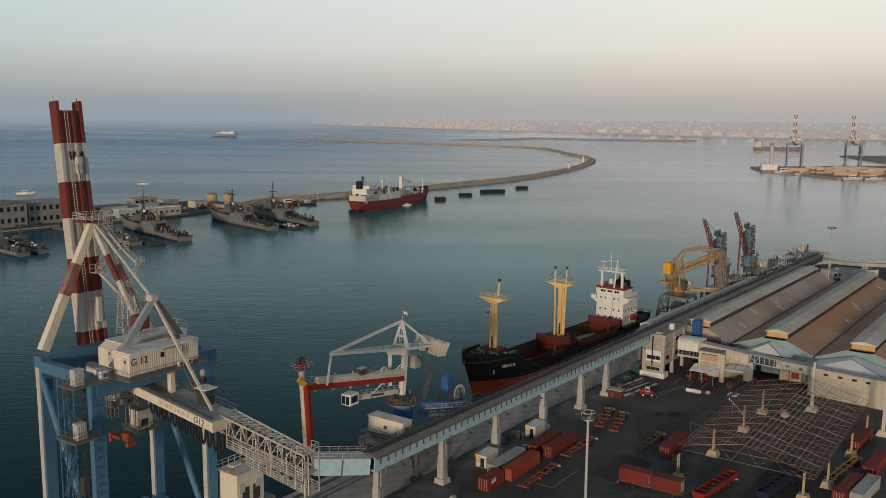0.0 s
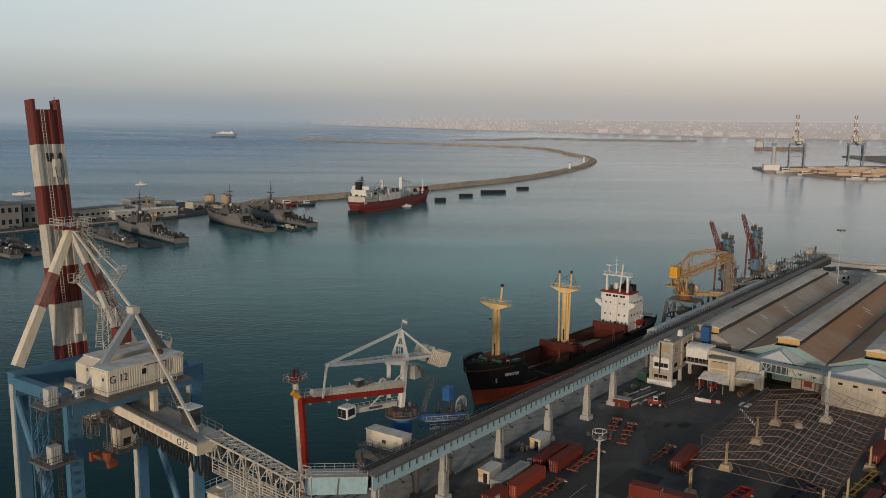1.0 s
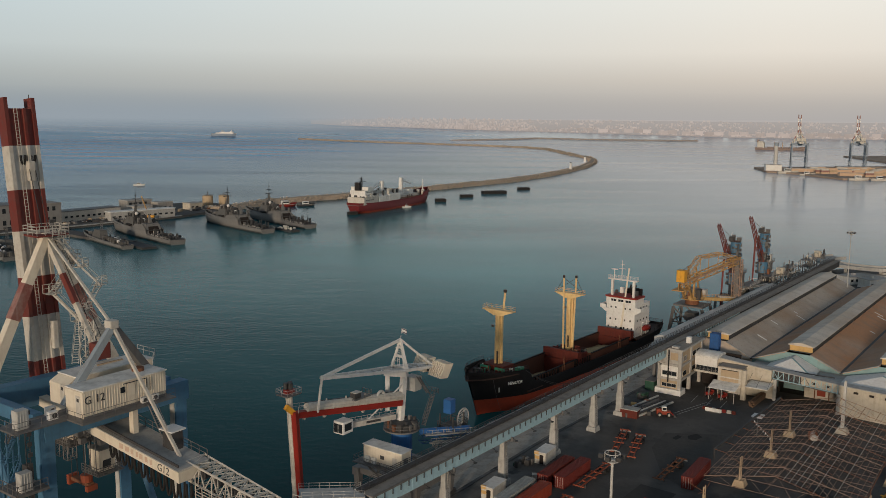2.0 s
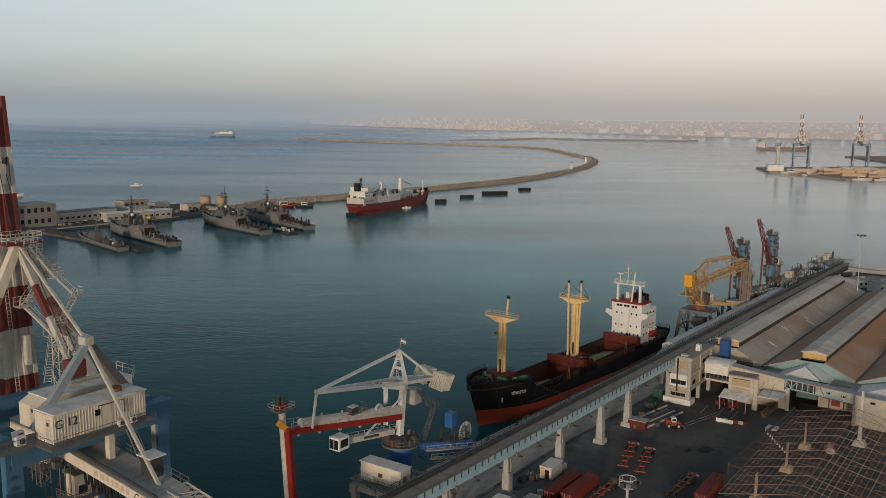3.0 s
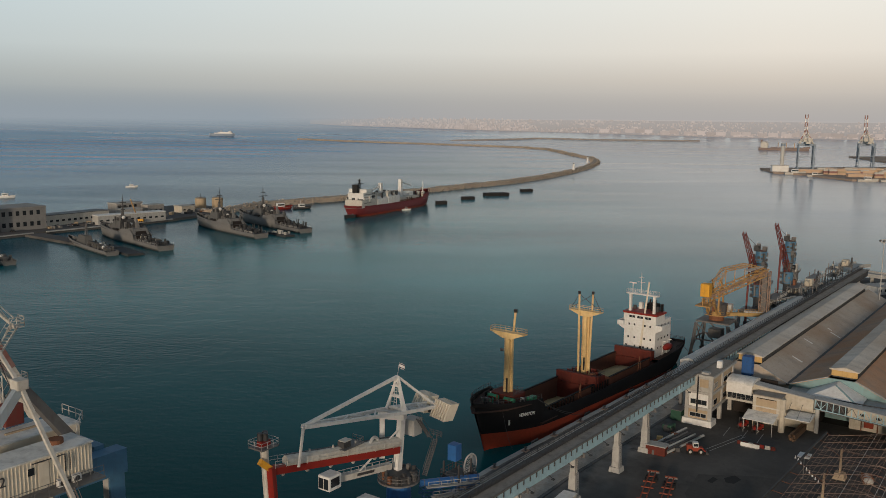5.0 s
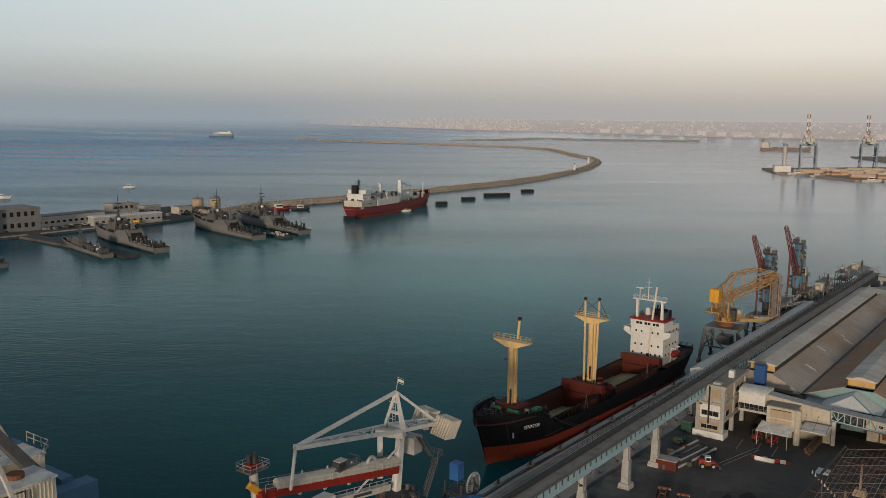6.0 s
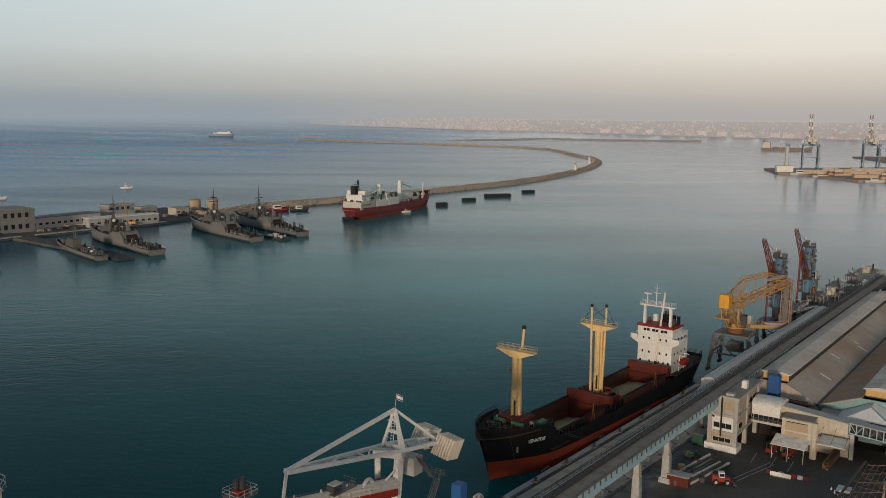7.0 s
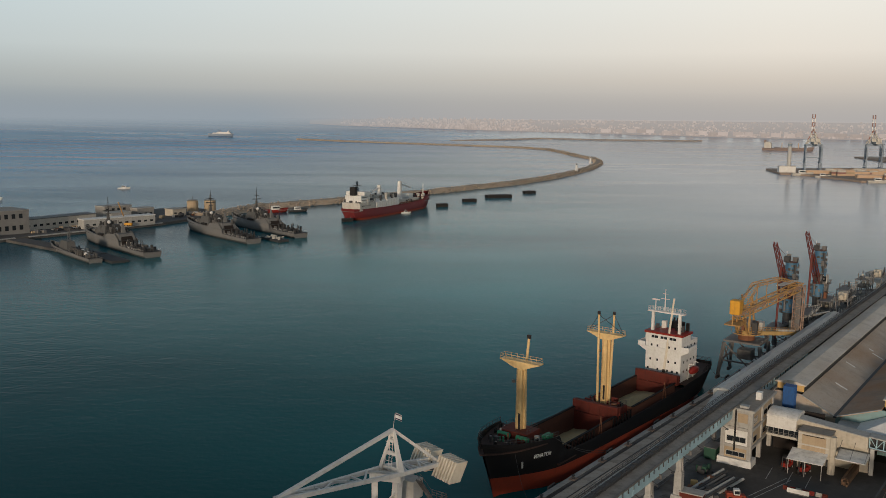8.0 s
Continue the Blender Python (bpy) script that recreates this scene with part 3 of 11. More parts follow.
def rocks(name, line, half, top, label, mat=ROCK):
    """A rubble mound with rock armour along a run of points (x, y)."""
    bm = mesh()
    rng = random.Random(5)
    pts = [Vector((x, y, rise(x, y))) for x, y in line]
    dense = []
    for p, q in zip(pts, pts[1:]):
        n = max(1, int((q - p).length / 14))
        dense += [p.lerp(q, i / n) for i in range(n)]
    dense.append(pts[-1])
    rings = []
    for i, p in enumerate(dense):
        d = (dense[min(i + 1, len(dense) - 1)] - dense[max(i - 1, 0)]).normalized()
        side = Vector((-d.y, d.x, 0))
        ring = []
        for k, (o, z) in enumerate(((-1.0, -2.0), (-0.8, 0.5), (-0.42, top), (0.42, top), (0.8, 0.5), (1.0, -2.0))):
            ring.append(p + side * half * (o + rng.uniform(-0.08, 0.08)) + Vector((0, 0, z + (rng.uniform(-0.5, 0.5) if z > 0 else 0))))
        rings.append(ring)
    loft(bm, rings)
    # boulders on the slopes
    for i, p in enumerate(dense):
        near = p.length < 1700
        d = (dense[min(i + 1, len(dense) - 1)] - dense[max(i - 1, 0)]).normalized()
        side = Vector((-d.y, d.x, 0))
        for _ in range(22 if near else 5):
            o = rng.choice((-1, 1)) * rng.uniform(0.42, 0.98)
            z = top * max(0.0, min(1.0, (1 - abs(o)) / 0.5))
            c = p + d * rng.uniform(-7, 7) + side * half * o + Vector((0, 0, z))
            s = rng.uniform(0.5, 1.3) if near else rng.uniform(1.2, 2.4)
            vs = []
            for sx, sy, sz in ((1, 0, 0), (-1, 0, 0), (0, 1, 0), (0, -1, 0), (0, 0, 1), (0, 0, -1)):
                vs.append(bm.verts.new(c + Vector((sx, sy, sz * 0.8)) * s * rng.uniform(0.7, 1.25)))
            for a, b, e in ((0, 2, 4), (2, 1, 4), (1, 3, 4), (3, 0, 4), (2, 0, 5), (1, 2, 5), (3, 1, 5), (0, 3, 5)):
                bm.faces.new((vs[a], vs[b], vs[e]))
    ob = part(name, bm, mat)
    return tagged(ob, label, "breakwater", kind="structure")


rocks("breakwater", [(-186, 722), (-156, 797), (-101, 854), (-3, 985), (81, 1104), (140, 1220), (182, 1321), (228, 1450), (266, 1590), (287, 1700), (296, 1820),
                     (285, 1985), (282, 2180), (270, 2352), (225, 2470), (155, 2565), (10, 2690), (-156, 2823), (-340, 3010), (-532, 3235)], 9, 4.2,
      "long curved rubble breakwater of tan rock armour in the sea")
rocks("spit", [(30, 3286), (237, 3375), (365, 3445), (472, 3415), (567, 3378), (718, 3352), (863, 3323), (950, 3312)], 26, 3.0, "low far mole of rock and earth in the sea", ROCK_HAZED)


def far_shore():
    bm = mesh()
    rng = random.Random(11)
    # low land behind the bay, on the sea's bent rim
    AZ, RS = [-8.6, -6.8, 2.5, 11.6, 18.5, 26, 38], [4376, 4241, 3947, 3769, 3646, 3635, 3632]
    def shore(a):
        return float(np.interp(a, AZ, RS))
    def land_z(a, r):
        r0 = shore(a)
        t = max(0.0, min(1.0, (r - r0) / (4900 - r0)))
        return rise(0, r0) + 3 + t * (80 - rise(0, r0))
    lo, mid, hi = [], [], []
    for i in range(121):
        a = -8.6 + 46 * i / 120
        r0 = shore(a)
        w = Vector((math.sin(radians(a)), math.cos(radians(a)), 0))
        lo.append(bm.verts.new(w * r0 + Vector((0, 0, rise(0, r0) - 2))))
        mid.append(bm.verts.new(w * (r0 + 15) + Vector((0, 0, rise(0, r0) + 3))))
        hi.append(bm.verts.new(w * 4905 + Vector((0, 0, 75.0 + 5.0 * min(1.0, max(0.0, (a + 8.6) / 6.0))))))
    for i in range(120):
        bm.faces.new((lo[i], lo[i + 1], mid[i + 1], mid[i]))
        bm.faces.new((mid[i], mid[i + 1], hi[i + 1], hi[i]))
    tagged(part("far_shore", bm, LAND), "low shore across the bay, haze put in as glow", "shore", kind="structure")
    bm = mesh()
    lo, hi = [], []
    for i in range(141):
        a = -14 + 54 * i / 140
        w = Vector((math.sin(radians(a)), math.cos(radians(a)), 0)) * 4945
        h = float(np.interp(a, [-14, -9, 2, 10, 18, 26, 40], [62, 70, 80, 86, 88, 88, 88])) + 4 * noise.noise(Vector((a * 0.22, 3, 0))) + 1.5 * noise.noise(Vector((a * 0.9, 7, 0)))
        lo.append(bm.verts.new(w + Vector((0, 0, 55))))
        hi.append(bm.verts.new(w + Vector((0, 0, h))))
    for i in range(140):
        bm.faces.new((lo[i], lo[i + 1], hi[i + 1], hi[i]))
    tagged(part("backdrop", bm, HILL), "pale hills behind the far city, haze put in as glow", "hills", kind="structure")
    # upright glowing sheet, added to lay haze over the horizon
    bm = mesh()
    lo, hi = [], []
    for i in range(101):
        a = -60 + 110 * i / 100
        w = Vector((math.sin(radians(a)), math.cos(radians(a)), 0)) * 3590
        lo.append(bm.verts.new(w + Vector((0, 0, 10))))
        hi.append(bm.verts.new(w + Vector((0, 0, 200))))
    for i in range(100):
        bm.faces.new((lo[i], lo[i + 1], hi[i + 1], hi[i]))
    tagged(part("backdrop", bm, VEIL), "added glowing sheet for the haze at the horizon", "haze", kind="structure")
    bm = mesh()
    for _ in range(3900):
        a = rng.uniform(-6.6, 36)
        r0 = shore(a) + 20
        t = rng.random() ** 1.8
        r = r0 + t * (4880 - r0)
        w = Vector((math.sin(radians(a)), math.cos(radians(a)), 0)) * r
        z = land_z(a, r)
        tall = 1.0 * math.exp(-((a - 0.6) / 2.0) ** 2) + 0.9 * math.exp(-((a - 3.6) / 1.5) ** 2) + 0.35 * math.exp(-((a + 3.4) / 1.6) ** 2)
        if tall < 0.25 and rng.random() < 0.52 - 0.9 * noise.noise(Vector((a * 0.8, t * 5.0, 1.7))):
            continue
        h = rng.uniform(2, 5.5) * (1 + 2.6 * tall * rng.random() ** 1.5)
        b = rng.uniform(1.6, 3.4) * (0.9 if h > 13 else rng.choice((0.8, 0.8, 1.0, 1.2, 2.4)))
        c, s = math.cos(radians(a)), math.sin(radians(a))
        vs = []
        for zz in (z - 6, z + h):
            for dx, dy in ((-b, -6), (b, -6), (b, 6), (-b, 6)):
                vs.append((w.x + dx * c + dy * s, w.y - dx * s + dy * c, zz))
        hexa(bm, vs)
    # round fuel tanks along the shore
    for k in range(26):
        a = 9.5 + k * 0.72 + rng.uniform(-0.15, 0.15)
        r = shore(a) + rng.uniform(40, 120)
        w = Vector((math.sin(radians(a)), math.cos(radians(a)), 0)) * r
        w.z = land_z(a, r) - 4
        tube(bm, w, w + Vector((0, 0, 18)), rng.uniform(14, 24), 12)
    tagged(part("far_city", bm, CITY), "far pale city blocks and fuel tanks, haze put in as glow", "city", kind="stuff")


far_shore()


# ---- the conveyor gallery ----
GAL_Z = 12.4


def gallery():
    g = thing("conveyor_gallery", "pale blue steel conveyor gallery on concrete pylons", "conveyor", BASE @ pose(119, 96.4, 0, 0, 0, -1.8), kind="structure")
    # local: x along the gallery, y from its landward face
    start, mid, end, wide = -3.0, 178.0, 312.0, 3.6
    part("side_girder", box(mesh(), start, mid, 0, 0.25, GAL_Z, GAL_Z + 2.6), GAL_BLUE, g, "pale blue sheet girder")
    part("side_girder", box(mesh(), start, mid, wide - 0.25, wide, GAL_Z, GAL_Z + 2.6), GAL_BLUE, g, "pale blue sheet girder")
    part("floor", box(mesh(), start, mid, 0.25, wide - 0.25, GAL_Z + 0.1, GAL_Z + 0.4), GAL_TOP, g)
    part("side_wall", box(mesh(), mid, end, -0.1, 0.2, GAL_Z, GAL_Z + 2.7), LOUVRE, g, "dark louvred side wall")
    part("side_wall", box(mesh(), mid, end, wide - 0.2, wide + 0.1, GAL_Z, GAL_Z + 2.7), LOUVRE, g, "dark louvred side wall")
    part("deck", box(mesh(), start, end, -0.55, wide + 0.2, GAL_Z + 2.62, GAL_Z + 2.8), GAL_DARK, g, "grey deck plates over the belt")
    # a pale roofed belt runs beside the far length
    cov = part("belt_cover", extrude_profile(mesh(), [(wide + 0.25, GAL_Z + 1.0), (wide + 4.4, GAL_Z + 1.0), (wide + 4.4, GAL_Z + 2.6), (wide + 2.3, GAL_Z + 3.3), (wide + 0.25, GAL_Z + 2.9)], 104, "x", 128), PALE_STEEL, g, "pale sheet belt cover")
    part("cover_slope", hexa(mesh(), [(119, wide + 0.3, GAL_Z - 1.4), (128, wide + 0.3, GAL_Z + 1.0), (128, wide + 3.4, GAL_Z + 1.0), (119, wide + 3.4, GAL_Z - 1.4),
                                      (119, wide + 0.3, GAL_Z + 0.2), (128, wide + 0.3, GAL_Z + 2.6), (128, wide + 3.4, GAL_Z + 2.6), (119, wide + 3.4, GAL_Z + 0.2)]), PALE_STEEL, cov)
    for x in (124, 145, 166, 187, 208, 229):
        part("cover_trestle", mesh_line([(x, wide + 2.2, 2.2), (x, wide + 2.2, GAL_Z + 1.0)], 0.8, 0.8), GREY_STEEL, cov)
    # kick plate and grating edge of the walkway, brackets with lamps under the girder
    part("kick_plate", box(mesh(), start, end, -0.6, -0.553, GAL_Z + 2.55, GAL_Z + 2.98), GREY_STEEL, g, "dark walkway kick plate")
    part("cable_tray", box(mesh(), start, end, wide - 0.55, wide - 0.1, GAL_Z + 2.804, GAL_Z + 3.1), PALE_STEEL, g, "pale cable tray")
    arm = None
    for k in range(17):
        at = Matrix.Translation((4 + k * 7.2, 0, 0))
        if arm is None:
            bm = mesh()
            beam(bm, (0, 0.0, GAL_Z + 0.1), (0, -0.9, GAL_Z - 0.35), 0.12, 0.12)
            box(bm, -0.3, 0.3, -1.2, -0.7, GAL_Z - 0.55, GAL_Z - 0.35)
            arm = part("lamp_bracket", bm, DARK_STEEL, g, "dark lamp bracket under the girder")
            arm.matrix_basis = at
        else:
            shared("lamp_bracket", arm, g, at)
    strap = None
    for k in range(81):
        x = -1.6 + k * 2.11
        if strap is None:
            strap = part("strap", box(mesh(), 0, 0.12, -0.16, -0.003, GAL_Z + 1.2, GAL_Z + 2.62), DARK_STEEL, g, "dark hanger strap")
            strap.matrix_basis = Matrix.Translation((x, 0, 0))
        else:
            shared("strap", strap, g, Matrix.Translation((x, 0, 0)))
    for y in (1.85, wide):
        bm = mesh()
        rail(bm, [(start, y, GAL_Z + 2.8), (end, y, GAL_Z + 2.8)], 1.1, 2.0, 0.05, 3)
        part("handrail", bm, DARK_STEEL, g)
    bm = mesh()
    box(bm, start, end, 2.0, 3.1, GAL_Z + 2.8, GAL_Z + 3.25)
    part("belt", bm, DARK_STEEL, g, "dark conveyor belt")
    idler = part("idler", box(mesh(), 0, 0.09, 1.95, 3.15, GAL_Z + 3.252, GAL_Z + 3.36), DARK_STEEL, g)
    for k in range(1, 120):
        shared("idler", idler, g, Matrix.Translation((k * 2.55, 0, 0)))
    for k in range(9):
        x = 8 + k * 20
        part("flange", box(mesh(), x, x + 0.18, -0.05, -0.003, GAL_Z, GAL_Z + 2.6), GAL_BLUE, g)
    # the bent first length
    p, q = Vector((-2.6, 2.0, 13.5)), Vector((-10.9, 8.0, 14.5))
    head = part("head_box", beam(mesh(), p, q, 3.4, 3.0), GAL_BLUE, g, "pale blue end box of the gallery")
    part("head_deck", beam(mesh(), p + Vector((0, 0, 1.62)), q + Vector((0, 0, 1.62)), 3.9, 0.22), PALE_STEEL, head)
    d = (q - p).normalized()
    side = d.cross(Vector((0, 0, 1))).normalized()
    for sg in (-1, 1):
        bm = mesh()
        rail(bm, [p + side * sg * 1.8 + Vector((0, 0, 1.7)), q + side * sg * 1.8 + Vector((0, 0, 1.7))], 1.0, 1.5, 0.04, 2)
        part("handrail", bm, PALE_STEEL, head)
    c = p.lerp(q, 0.5)
    part("joint_plate", beam(mesh(), c - d * 0.15, c + d * 0.15, 3.5, 3.1), GREY_STEEL, head)
    for x in (-0.2, 19.8, 39.6, 60.2, 79.2, 93.6):
        pyl = part("pylon", taper(mesh(), (x, 1.8, 3.4), (x, 1.8, 8.2), 1.55, 1.6, 1.4, 1.4), PALE_CONC, g, "tapered concrete pylon")
        for dx in (-0.48, 0.48):
            part("shaft", taper(mesh(), (x + dx, 1.8, 8.2), (x + dx, 1.8, GAL_Z - 0.45), 0.34, 1.1, 0.3, 1.0), PALE_CONC, pyl)
        part("web", box(mesh(), x - 0.29, x + 0.29, 1.55, 2.05, 8.2, GAL_Z - 0.45), PALE_CONC, pyl)
        bm = mesh()
        ladder(bm, (x, 0.8, 3.6), (x, 1.2, GAL_Z - 0.5), 0.45, 0.03)
        part("ladder", bm, GREY_STEEL, pyl)
        part("footing", hexa(mesh(), [(x - 1.25, 0.55, 2.2), (x + 1.25, 0.55, 2.2), (x + 1.25, 3.05, 2.2), (x - 1.25, 3.05, 2.2), (x - 1.1, 0.7, 3.4), (x + 1.1, 0.7, 3.4), (x + 1.1, 2.9, 3.4), (x - 1.1, 2.9, 3.4)]), PALE_CONC, pyl)
        part("cap", box(mesh(), x - 0.8, x + 0.8, -0.1, wide + 0.1, GAL_Z - 0.45, GAL_Z - 0.004), GREY_STEEL, pyl)
        part("bracket", box(mesh(), x - 0.12, x + 0.12, -0.5, -0.004, GAL_Z - 0.6, GAL_Z + 0.3), GREY_STEEL, pyl)
    for x in (143, 166, 189, 212, 235, 258, 281, 304):
        part("pylon", taper(mesh(), (x, 1.8, 2.2), (x, 1.8, GAL_Z - 0.004), 1.5, 1.5, 1.1, 1.1), PALE_CONC, g, "tapered concrete pylon")


gallery()


# ---- buildings ----
def window(parent, x0, x1, y, z0, z1, out=-1, along="x"):
    """A framed window with its pane, on a wall that faces along y (out) or x."""
    def bx(a0, a1, b0, b1, c0, c1):
        return box(mesh(), a0, a1, b0, b1, c0, c1) if along == "x" else box(mesh(), b0, b1, a0, a1, c0, c1)
    d0, d1 = sorted((y, y + out * 0.06))
    w = part("window", bx(x0 - 0.1, x1 + 0.1, d0, d1, z0 - 0.1, z1 + 0.1), PALE_STEEL, parent)
    e0, e1 = sorted((y + out * 0.063, y + out * 0.09))
    n = max(1, round((x1 - x0) / 1.2))
    for i in range(n):
        a = x0 + (x1 - x0) * i / n
        b = x0 + (x1 - x0) * (i + 1) / n
        part("pane", bx(a + 0.04, b - 0.04, e0, e1, z0, z1), GLASS, w)
    return w


def office():
    g = thing("transfer_tower", "white concrete port office tower joined to the conveyor gallery", "building", quay(236.6, 88.3, 2.3))
    # local: x along the quay away from the viewer, y out to sea
    W, L, Hh = 6.6, 17.0, 12.6
    part("plinth", box(mesh(), -0.5, 3.2, -0.3, W + 0.4, -0.1, 1.5), WHITE, g, "white plinth")
    for x, y in ((0, 0), (0, W - 0.9), (L - 1, 0), (L - 1, W - 0.9), (7.5, 0), (7.5, W - 0.9)):
        part("column", box(mesh(), x, x + 0.9, y, y + 0.9, 0 if x > 1 else 1.5, Hh - 0.3), OFFICE_GREY, g)
    part("floor_slab", box(mesh(), -0.05, L + 0.05, -0.05, W + 0.05, 3.9, 4.5), OFFICE_GREY, g)
    part("floor_slab", box(mesh(), -0.05, L + 0.05, -0.05, W + 0.05, 7.9, 8.5), OFFICE_GREY, g)
    part("roof", box(mesh(), -0.4, L + 0.4, -0.4, W + 0.4, Hh - 0.3, Hh + 0.2), OFFICE_GREY, g)
    part("roof_deck", box(mesh(), -0.15, L + 0.15, -0.15, W + 0.15, Hh + 0.204, Hh + 0.25), ROOF_DUST, g, "dusty brown roof deck")
    part("wall", box(mesh(), 0.25, L - 0.3, 0.3, 0.55, 4.5, 7.9), TAN, g, "tan panel wall")
    part("wall", box(mesh(), 0.25, L - 0.3, 0.3, 0.55, 8.5, Hh - 0.3), TAN, g, "tan panel wall")
    part("wall", box(mesh(), 0.3, 0.55, 0.9, W - 0.9, 4.5, 7.9), WHITE, g)
    part("wall", box(mesh(), 0.3, 0.55, 0.9, W - 0.9, 8.5, Hh - 0.3), OFFICE_GREY, g)
    part("panel", box(mesh(), 0.24, 0.296, 1.1, 3.2, 9.6, 11.6), TAN, g, "tan infill panel")
    part("wall", box(mesh(), 0.3, 0.55, 0.9, W - 0.9, 1.5, 3.9), TAN, g)
    part("back_wall", box(mesh(), 0.3, L - 0.3, W - 0.55, W - 0.3, 1.5, Hh - 0.3), OFFICE_GREY, g)
    for z0, z1 in ((2.0, 2.9), (5.2, 6.3)):
        window(g, 1.3, W - 1.3, 0.298, z0, z1, -1, "y")
    for x in (2.2, 9.5, 12.5):
        window(g, x, x + 2.4, 0.298, 5.0, 6.2, -1)
        window(g, x, x + 2.4, 0.298, 9.2, 10.4, -1)
    bm = mesh()
    tube(bm, (-0.25, 3.5, 3.4), (-0.25, 3.5, 12.6), 0.2, 8)
    part("downpipe", bm, RUBBER, g, "black downpipe")
    part("roof_unit", box(mesh(), 0.4, 1.9, 1.2, 3.0, Hh + 0.25, Hh + 0.75), PALE_CONC, g)
    part("roof_unit", bevel_box(8.0, 9.4, 0.6, 1.8, Hh + 0.25, Hh + 2.0, 0.06), WHITE, g, "white roof cabinet")
    bm = mesh()
    rail(bm, [(10.0, -0.2, Hh + 0.25), (L, -0.2, Hh + 0.25)], 1.0, 1.6, 0.035, 2)
    part("handrail", bm, GREY_STEEL, g)


office()


def wing():
    g = thing("office_wing", "cream two-storey wing with a covered bridge and tan shutters", "building", quay(246.0, 73.2, 2.3))
    # local y from 0 (m 73.2) to 15 (m 88)
    part("bridge_wall", box(mesh(), 0, 0.3, 8.4, 14.6, 6.9, 9.3), WHITE, g, "white upper bridge wall")
    part("bridge_floor", box(mesh(), 0.3, 7.0, 4.2, 14.6, 4.9, 5.2), PALE_CONC, g)
    arch = [(3.4 - 3.55 * math.cos(math.pi * i / 10), 9.3 + 1.15 * math.sin(math.pi * i / 10)) for i in range(11)]
    part("bridge_roof", loft(mesh(), [[(x, y, z) for x, z in arch] for y in (8.2, 14.7)]), ROOF_WHITE, g, "curved white sheet roof")
    part("sill_beam", box(mesh(), 0, 0.3, 5.4, 14.6, 4.95, 5.45), OFFWHITE, g)
    bm = mesh()
    rail(bm, [(-0.1, 5.6, 5.4), (-0.1, 14.4, 5.4)], 0.7, 1.2, 0.04, 2)
    part("bridge_rail", bm, GREY_STEEL, g)
    window(g, 7.6, 14.2, 0.15, 5.5, 6.9, -1, "y")
    # near-black wall that paints in the shade under the bridge
    part("core_wall", box(mesh(), 6.8, 7.2, 4.0, 14.6, 0, 9.7), RECESS_SHADE, g, "wall painted shade-dark under the bridge")
    part("front_wall", box(mesh(), -2.8, -2.4, 0.9, 7.2, 3.2, 8.2), CREAM, g)
    part("shutter", box(mesh(), -2.86, -2.804, 1.6, 6.4, 5.7, 7.7), TAN, g, "tan roller shutter")
    part("shutter", box(mesh(), -2.86, -2.804, 1.6, 6.4, 3.5, 5.3), TAN, g, "tan roller shutter")
    part("front_roof", box(mesh(), -2.9, 4.0, 0.6, 7.3, 8.204, 8.4), ROOF_DUST, g, "dusty flat roof")
    for z in (3.2, 5.35, 7.75):
        part("facade_band", box(mesh(), -2.9, -2.864, 0.9, 7.2, z, z + 0.28), OFFWHITE, g)
    part("slit", box(mesh(), -2.88, -2.864, 1.8, 6.2, 7.5, 7.68), RECESS_SHADE, g, "dark slit over the shutter")
    part("side_wall", box(mesh(), -2.4, 4.0, 6.9, 7.2, 0, 8.2), CREAM, g)
    part("front_base", box(mesh(), 1.6, 1.9, 0.9, 6.9, 0, 3.2), OFFWHITE, g)
    part("column", tube(mesh(), (-2.2, 0.4, 0), (-2.2, 0.4, 8.2), 0.75, 12), CREAM, g, "round cream column")
    part("canopy", hexa(mesh(), [(-7.6, 1.0, 3.3), (-7.6, 8.2, 3.3), (-2.8, 8.2, 4.3), (-2.8, 1.0, 4.3), (-7.6, 1.0, 3.42), (-7.6, 8.2, 3.42), (-2.8, 8.2, 4.42), (-2.8, 1.0, 4.42)]), ROOF_WHITE, g, "pale sheet canopy")
    for y in (1.3, 4.6, 7.9):
        part("canopy_post", tube(mesh(), (-7.3, y, 0), (-7.3, y, 3.35), 0.07, 6), PALE_STEEL, g)
    part("canopy", hexa(mesh(), [(-4.4, -6.4, 4.3), (-4.4, -0.6, 4.3), (1.5, -0.6, 4.6), (1.5, -6.4, 4.6), (-4.4, -6.4, 4.46), (-4.4, -0.6, 4.46), (1.5, -0.6, 4.76), (1.5, -6.4, 4.76)]), ROOF_WHITE, g, "thin white sheet canopy")
    for y in (-6.2, -3.4, -0.8):
        part("canopy_strut", tube(mesh(), (-4.2, y, 4.45), (1.4, y, 6.6), 0.05, 5), GREY_STEEL, g)


wing()

WH = -1.6   # the warehouse's small turn against the quay


